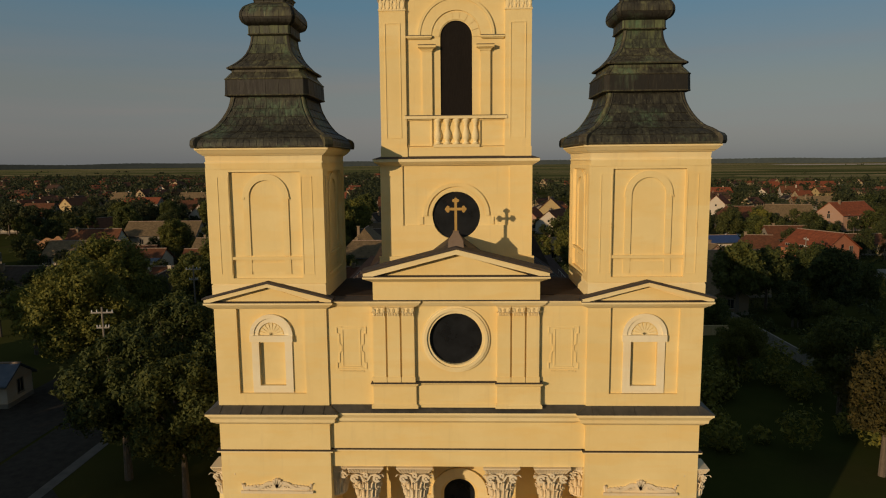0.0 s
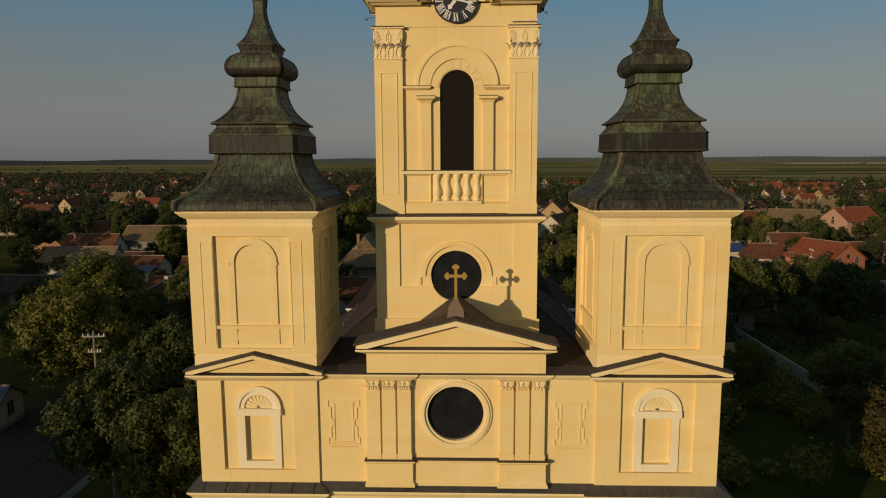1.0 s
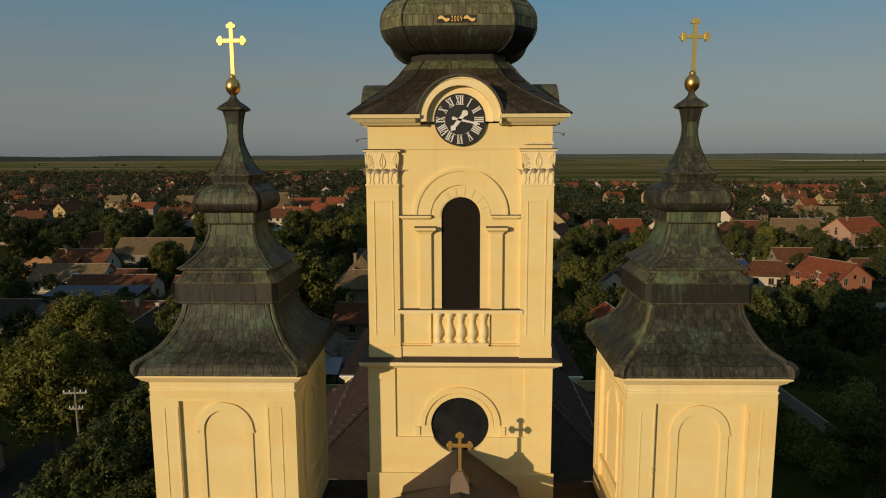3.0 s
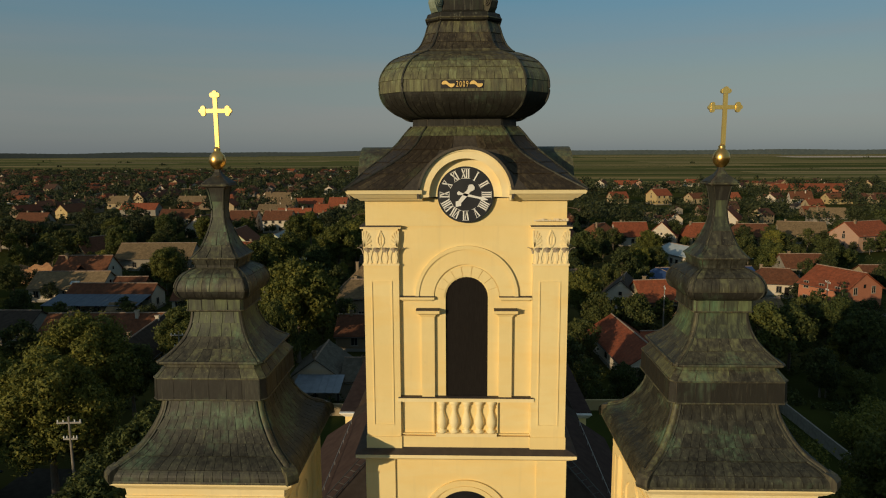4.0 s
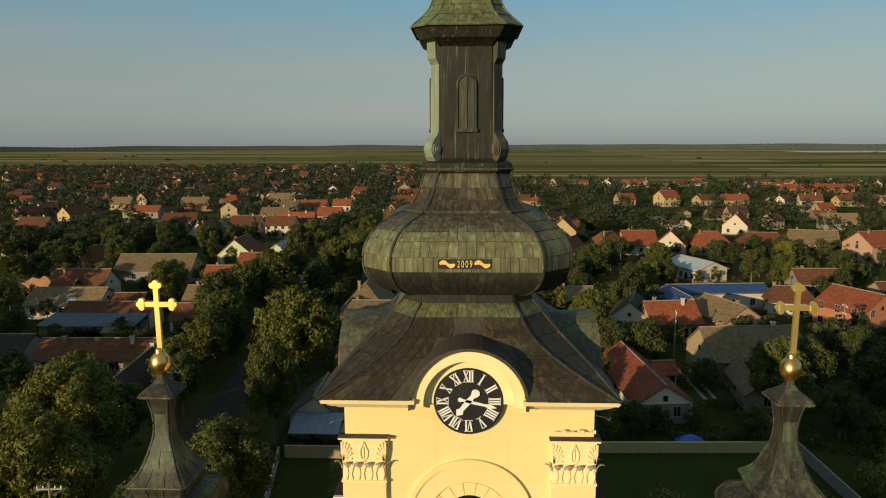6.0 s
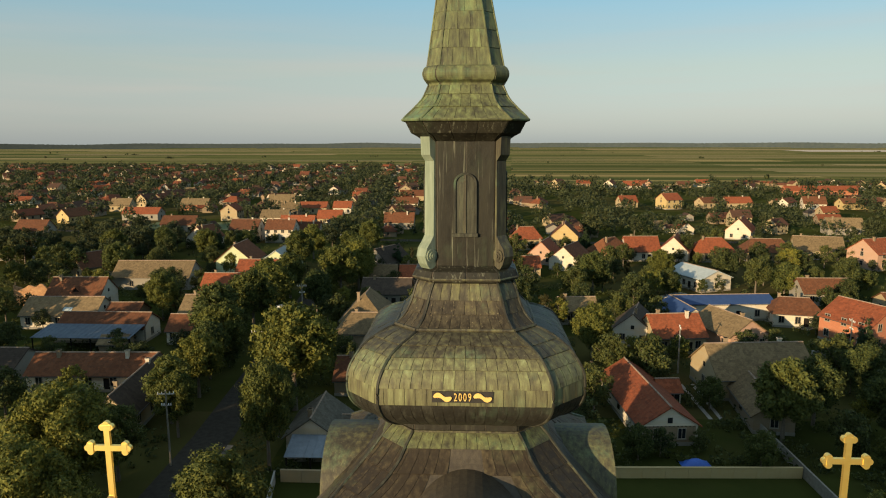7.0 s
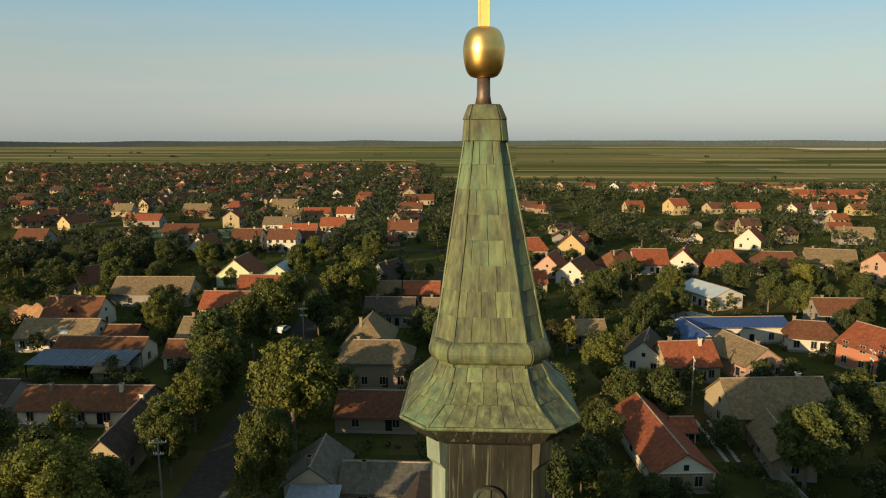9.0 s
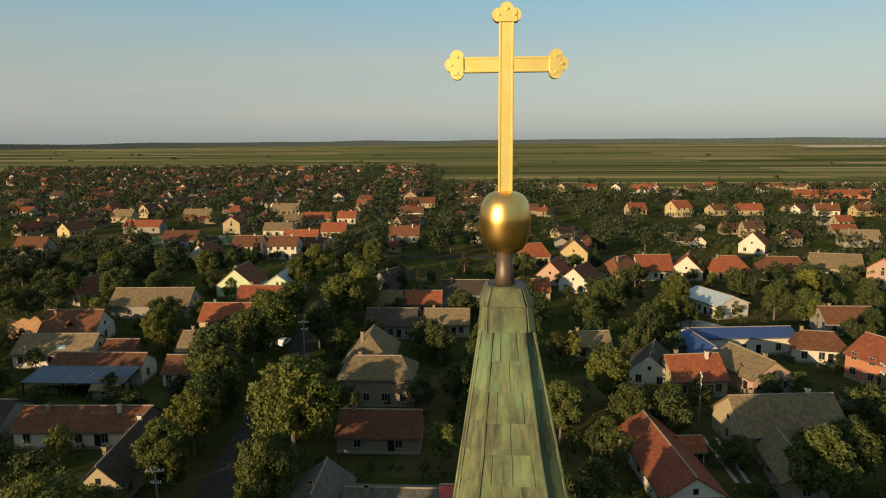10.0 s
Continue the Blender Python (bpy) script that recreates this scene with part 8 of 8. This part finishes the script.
def wall_run(name, pts, h, thick, mat, label):
    t = thing(name, pose(0, 0, 0), label, "wall")
    for p, q in zip(pts, pts[1:]):
        p, q = Vector(p), Vector(q)
        n = max(1, round((q - p).length / 2.5))
        for k in range(n):
            a, b = p.lerp(q, k / n), p.lerp(q, (k + 1) / n)
            d = (b - a)
            bm = bmesh.new()
            box(bm, 0.0, d.length - 0.03, -thick / 2, thick / 2, 0, h)
            box(bm, -0.02, d.length - 0.01, -thick / 2 - 0.03, thick / 2 + 0.03, h, h + 0.07)
            part("panel", bm, mat, t, at=Matrix.Translation((a.x, a.y, 0)) @ Matrix.Rotation(math.atan2(d.y, d.x), 4, 'Z'))
    return t


wall_run("garden_wall", [(14.2, 59.8), (36.85, 60.6)], 1.2, 0.25, WALL_YELLOW, "long cream rendered garden wall")
wall_run("concrete_fence", [(37.0, 72.6), (37.05, 60.6), (37.2, 34.0)], 1.35, 0.15, OLD_CONCRETE, "low weathered concrete panel fence")
wall_run("garden_wall", [(-20.6, 57.6), (-13.5, 57.6)], 1.35, 0.25, WALL_CREAM, "cream garden wall by a lean-to")
wall_run("garden_fence", [(-21.2, 57.4), (-19.0, 44.0), (-15.0, 38.5)], 1.3, 0.12, CONCRETE, "low pale yard fence")
wall_run("garden_wall", [(58, 101), (92, 100)], 1.7, 0.2, CONCRETE, "grey garden wall beyond the barn")
ruin = thing("ruined_wall", pose(-98.5, 133.5, 0), "crumbling orange-brown brick wall of a ruin", "ruin")
bm = bmesh.new()
prev = None
for k in range(25):
    x = -5.5 + 11 * k / 24
    h = 4.6 + 1.6 * noise.noise((x * 0.45, 1.0, 0)) + 0.5 * noise.noise((x * 2.2, 4.0, 0)) - 0.06 * (x + 2) ** 2 * 0.4
    row = [bm.verts.new(p) for p in ((x, -0.4, 0), (x, -0.25, h), (x, 0.25, h - 0.1), (x, 0.4, 0))]
    if prev:
        for i in range(3):
            bm.faces.new((prev[i], row[i], row[i + 1], prev[i + 1]))
    else:
        bm.faces.new(row)
    prev = row
bm.faces.new(prev[::-1])
part("brickwork", bm, RUIN, ruin)

# poles along the street
def utility_pole(x, y, h, turn):
    t = thing("utility_pole", pose(x, y, 0, 0, 0, turn), "pale concrete power pole with crossarms", "power pole", "street poles")
    bm = bmesh.new()
    tube(bm, (0, 0, 0), (0, 0, h), 0.14, 0.085, 8)
    part("pole", bm, OLD_CONCRETE, t)
    for z, w in ((h - 0.55, 0.95), (h - 1.9, 0.55)):
        bm = bmesh.new()
        box(bm, -w, w, -0.06, 0.06, z, z + 0.12)
        arm = part("crossarm", bm, CONCRETE, t)
        for k in (-1, -0.5, 0.5, 1):
            bm = bmesh.new()
            lathe(bm, [(0.03, z + 0.1), (0.06, z + 0.16), (0.04, z + 0.24), (0.055, z + 0.28), (0.02, z + 0.32)], 8, k * w * 0.92, 0)
            part("insulator", bm, WHITE, arm)
    return t


for x, y, h, a in ((-31.35, 33.7, 9.75, 5), (-34.3, 60.6, 9.2, 5), (-32.0, 86.0, 9.0, 5), (-33.5, 118.0, 9.0, 5), (-35.5, 150.0, 9.0, 5), (-39.0, 190.0, 9.0, 5), (33.5, 94.0, 8.0, 80), (63.0, 99.0, 8.0, 85)):
    utility_pole(x, y, h, a)


def parked_car(x, y, turn, paint, label, z=0.0):
    t = thing("car", pose(x, y, z, 0, 0, turn), label, "car", "parked cars")
    bm = bmesh.new()
    prof = [(-2.05, 0.35), (2.05, 0.35), (2.1, 0.62), (1.95, 0.82), (0.95, 0.92), (0.35, 1.42), (-1.25, 1.45), (-1.85, 0.98), (-2.1, 0.9), (-2.1, 0.5)]
    prism(bm, prof, -0.82, 0.82)
    bevel(bm, 0.07)
    part("body", bm, paint, t)
    bm = bmesh.new()
    prism(bm, [(0.78, 0.95), (0.30, 1.36), (-1.2, 1.38), (-1.66, 0.98)], -0.83, 0.83)
    part("side_glass", bm, GLASS_DARK, t)
    bm = bmesh.new()
    box(bm, 0.42, 0.86, -0.66, 0.66, 0.96, 1.34)
    part("windscreen", bm, GLASS_DARK, t)
    for wx in (-1.3, 1.3):
        for wy in (-0.76, 0.76):
            bm = bmesh.new()
            disc(bm, wx, 0.31, 0.31, wy - 0.1, wy + 0.1, 16)
            wh = part("wheel", bm, TYRE, t)
            bm = bmesh.new()
            disc(bm, wx, 0.31, 0.18, wy - 0.11, wy + 0.11, 12)
            part("rim", bm, LEDGE, wh)
    return t


parked_car(-41.4, 130.5, 80, CAR_PAINT, "white hatchback parked at the kerb", 0.05)
parked_car(-40.0, 205.0, 85, LEDGE, "grey car parked at the kerb", 0.05)
parked_car(66, 131.5, 10, plain("dark_car_paint", (0.02, 0.02, 0.025), (0.03, 0.03, 0.035), 1.0, 0.25), "dark car in the workshop yard", 0.045)
parked_car(78.0, 168.0, 20, CAR_PAINT, "white car beside a hall")

# heap under a blue sheet in the garden
heap = thing("tarpaulin", pose(26.1, 63.2, 0, 0, 0, 5), "bright blue tarpaulin over a garden heap", "tarpaulin")
bm = bmesh.new()
grid = [[bm.verts.new((1.7 * u, 0.9 * w, max(0.02, 0.75 * (1 - u * u) * (1 - w * w) + 0.06 * noise.noise((u * 3, w * 3, 0))))) for u in [k / 8 - 1 for k in range(17)]] for w in [k / 5 - 1 for k in range(11)]]
for p, q in zip(grid, grid[1:]):
    for k in range(16):
        bm.faces.new((p[k], p[k + 1], q[k + 1], q[k]))
part("sheet", bm, plain("blue_tarpaulin", (0.03, 0.10, 0.42), (0.04, 0.13, 0.50), 3.0, 0.5, 0.0, 0.3), heap, smooth=True)

# ---- the rest of the village ----
KINDS = []
SIZES = ((10, 7.5, 3.0, 6.2, 0, WALL_WHITE, 1, (6, 4.5, 2.5, 4.2)), (11, 7.5, 3.1, 6.0, 0, WALL_CREAM, 1, None), (9.5, 8.5, 3.2, 6.4, 3.0, WALL_YELLOW, 1, None), (13, 6.5, 2.8, 5.2, 0, WALL_WHITE, 1, (5, 4.5, 2.4, 3.9)), (9, 8.5, 5.2, 8.2, 0, WALL_CREAM, 2, None), (15, 7, 2.9, 5.3, 0, WALL_GREY, 1, None), (10, 8, 3.0, 6.0, 3.4, WALL_BROWN, 1, (7, 4.5, 2.6, 4.2)), (12, 7, 3.0, 5.6, 0, WALL_BROWN, 1, (6, 5, 2.6, 4.4)))
SAYS = ("white village house with a tiled roof and wing", "cream village house with a tiled roof", "yellow village house with a hipped roof", "long white village house with a low wing", "two-storey cream village house", "grey farm building with a tiled roof", "drab village house with a hipped tiled roof", "old brown farmhouse with a tiled roof")
for k, (L, W, ev, rd, hip, wall, st, wing) in enumerate(SIZES):
    KINDS.append(house(0, 0, 0, L, W, ev, rd, TILE, wall, SAYS[k], hip=hip, front=3, ends=1, chimneys=1, detailed=False, storeys=st, seed=k + 5, annexe=wing))
rng = random.Random(2024)
FIRST = set()
spots, trees_far = [], []
SHIFT = -0.075


def street_x(base, y):
    return base + SHIFT * (y - 235)


for n, base in enumerate(range(-805, 520, 76)):
    y = 205.0 if abs(base) > 110 else 248.0
    if base < -150 or base > 130:
        y = 150.0
    top = 985.0 if base < -40 else (620.0 if base < 130 else 560.0)
    while y < top:
        for side in SIDES:
            x = street_x(base, y) + side * rng.uniform(12, 17)
            if abs(x) > 0.70 * (y + 3) + 22:
                continue
            meadow = x > 25 and (300 < y < 352 or 384 < y < 505 or y > 560)
            x += rng.uniform(-5, 5)
            if -150 < x < -98 and 258 < y < 296 or -158 < x < -98 and 180 < y < 240 or any((x - b[0]) ** 2 + (y - b[1]) ** 2 < 260 for b in BEYOND):
                continue
            if rng.random() < (0.03 if meadow else 0.55 if x > 25 and y < 300 else 0.86) and not (abs(x - 110) < 16 and abs(y - 361) < 16):
                spots.append((x, y + rng.uniform(-3, 3), rng.choice((0, 90, 90, 0, 45, 60)) - 4 + rng.uniform(-14, 14), rng.choice((0, 1, 2, 3, 4, 5, 5, 6, 6, 7, 7)), rng.uniform(0.72, 1.02)))
            for _ in range(5 if not meadow else 3):
                trees_far.append((x + side * rng.uniform(-9, 26), y + rng.uniform(-9, 9), rng.choice((0, 1, 1, 2, 3, 0)), rng.uniform(5.0, 10.5)))
        y += rng.uniform(14, 20)
for _ in range(60):
    trees_far.append((rng.uniform(-156, -98), rng.uniform(183, 236), rng.choice((0, 1, 0, 3)), rng.uniform(5, 9.5)))
for y in range(212, 640, 11):
    for side in SIDES:
        trees_far.append((float(np.interp(y, [p[1] for p in STREET], [p[0] for p in STREET])) + side * rng.uniform(3.2, 5.4), y + rng.uniform(-3, 3), rng.choice((0, 1, 2, 3)), rng.uniform(6.5, 10.5)))
spots.sort(key=lambda s: s[1])
# small outbuildings behind the houses
shed_at = []
for x, y, a, k, s in spots:
    if rng.random() < 0.62:
        shed_at.append((x + rng.uniform(-13, 13), y + rng.uniform(8, 13), a + rng.choice((0, 90)), rng.uniform(5, 10), rng.uniform(3.5, 5.5), rng.uniform(2.0, 2.7)))


def shed_shape(walls, roofs, m, L, W, ev):
    for bm, pts, l in ((walls, [(-W / 2, 0), (W / 2, 0), (W / 2, ev), (0, ev + W * 0.27), (-W / 2, ev)], L / 2), (roofs, [(-W / 2 - 0.3, ev - 0.15), (0, ev + W * 0.27), (W / 2 + 0.3, ev - 0.15), (W / 2 + 0.3, ev), (0, ev + W * 0.27 + 0.15), (-W / 2 - 0.3, ev)], L / 2 + 0.2)):
        p = [bm.verts.new(m @ Vector((-l, u, v))) for u, v in pts]
        q = [bm.verts.new(m @ Vector((l, u, v))) for u, v in pts]
        n = len(pts)
        for i in range(n):
            bm.faces.new((p[i], q[i], q[(i + 1) % n], p[(i + 1) % n]))
        if n == 5:
            bm.faces.new(p)
            bm.faces.new(q[::-1])
        else:
            for r in (p, q):
                bm.faces.new((r[0], r[1], r[4], r[5]))
                bm.faces.new((r[1], r[2], r[3], r[4]))


for x, y, a, L, W, ev in shed_at[:110]:
    t = thing("outbuilding", pose(x, y, 0, 0, 0, a), "low farm outbuilding with a weathered roof", "shed", "outbuildings")
    wl, rf = bmesh.new(), bmesh.new()
    shed_shape(wl, rf, Matrix.Identity(4), L, W, ev)
    part("wall", wl, (WALL_GREY, WALL_BROWN, WALL_CREAM)[int(x) % 3], t)
    part("roof", rf, (TILE, TILE_GREY, TILE, TILE_DARK)[int(y) % 4], t)
for x, y, a, k, s in spots[:235]:
    m = pose(x, y, 0, 0, 0, a)
    if k in FIRST:
        h = copy_thing(KINDS[k], m)
    else:
        FIRST.add(k)
        h = KINDS[k]
        h.matrix_basis = m
    h.scale = (s, s, s)


walls, roofs = bmesh.new(), bmesh.new()
for x, y, a, k, s in spots[235:]:
    L, W, ev, rd = SIZES[k][:4]
    L, W, ev, rd = L * s, W * s, ev * s, rd * s
    m = pose(x, y, 0, 0, 0, a)
    pts = [(-W / 2, 0), (W / 2, 0), (W / 2, ev), (0, rd - 0.05), (-W / 2, ev)]
    p = [walls.verts.new(m @ Vector((-L / 2, u, v))) for u, v in pts]
    q = [walls.verts.new(m @ Vector((L / 2, u, v))) for u, v in pts]
    walls.faces.new(p)
    walls.faces.new(q[::-1])
    for i in range(5):
        walls.faces.new((p[i], q[i], q[(i + 1) % 5], p[(i + 1) % 5]))
    e, w, l = ev - 0.35, W / 2 + 0.4, L / 2 + 0.3
    prof = [(-w, e), (0, rd), (w, e), (w, e + 0.15), (0, rd + 0.15), (-w, e + 0.15)]
    p = [roofs.verts.new(m @ Vector((-l, u, v))) for u, v in prof]
    q = [roofs.verts.new(m @ Vector((l, u, v))) for u, v in prof]
    for i in range(6):
        roofs.faces.new((p[i], q[i], q[(i + 1) % 6], p[(i + 1) % 6]))
    for r in (p, q):
        roofs.faces.new((r[0], r[1], r[4], r[5]))
        roofs.faces.new((r[1], r[2], r[3], r[4]))
for x, y, a, L, W, ev in shed_at[110:]:
    shed_shape(walls, roofs, pose(x, y, 0, 0, 0, a), L, W, ev)
far_walls = plain("far_house_walls", (0.34, 0.28, 0.20), (0.44, 0.38, 0.29), 0.4, 0.85, 0, 0.0, vary=0.35, island=True)
tagged(part("distant_houses", walls, far_walls), "plastered houses at the far side of the village", "houses", kind="stuff")
tagged(part("distant_roofs", roofs, TILE_ALL), "red and brown roofs at the far side of the village", "roofs", kind="stuff")

# shrubs and young trees before the houses of the middle distance
for h in [o for o in scene.objects if o.parent is None and o.name.startswith("house") and o.location.y > 105]:
    for _ in range(2 if h.location.y < 300 else 1):
        if rng.random() < 0.8:
            trees_far.append((h.location.x + rng.uniform(-7, 7), h.location.y - rng.uniform(5.5, 9.0), rng.choice((0, 1, 2)), rng.uniform(2.8, 5.2)))
trees_far.sort(key=lambda s: s[1])
for x, y, k, h in trees_far[:170]:
    plant(FAR[k], x, y, h, (x * 31) % 360)
verts, faces = [], []
for x, y, k, h in trees_far[170:]:
    near = y < 420
    for _ in range(4):
        r = h * rng.uniform(0.16, 0.36)
        c = Vector((x + rng.uniform(-0.32, 0.32) * h, y + rng.uniform(-0.32, 0.32) * h, h * rng.uniform(0.25, 0.72)))
        leaf_cloud(verts, faces, rng, c, r, 28 if near else 16, r * (0.26 if near else 0.36))
# hedges and thickets between the far gardens
for _ in range(120):
    x, y = rng.uniform(20, 330), rng.uniform(225, 585)
    if x > 0.72 * y + 20:
        continue
    a = radians(rng.choice((0, 0, 3, 90)) + rng.uniform(-8, 8))
    for j in range(int(rng.uniform(5, 24))):
        r = rng.uniform(0.9, 2.0)
        c = Vector((x + math.cos(a) * j * 2.2, y + math.sin(a) * j * 2.2 + rng.uniform(-0.8, 0.8), r * 0.7))
        leaf_cloud(verts, faces, rng, c, r, 14, r * 0.32)
# hedgerows and lone trees out in the fields
for _ in range(26):
    y = rng.uniform(600, 2600)
    x = rng.uniform(-0.7, 0.7) * y
    n = rng.choice((1, 1, 2, 4))
    for j in range(n):
        h = rng.uniform(2.5, 5.5)
        for _ in range(18):
            d = Vector((rng.gauss(0, 1), rng.gauss(0, 1), rng.gauss(0, 1))).normalized()
            p = Vector((x + j * 6, y + rng.uniform(-1, 1), h * 0.5)) + d * h * 0.45
            q = d.to_track_quat('Z', 'Y')
            s = h * 0.25
            b = len(verts)
            verts += [p + q @ Vector(v) for v in ((-s, -s, 0), (s, -s, 0), (s, s, 0), (-s, s, 0))]
            faces.append((b, b + 1, b + 2, b + 3))
tagged(leaf_object("distant_trees", verts, faces, LEAF_FAR), "dark green trees and hedges far off", "trees", kind="stuff")
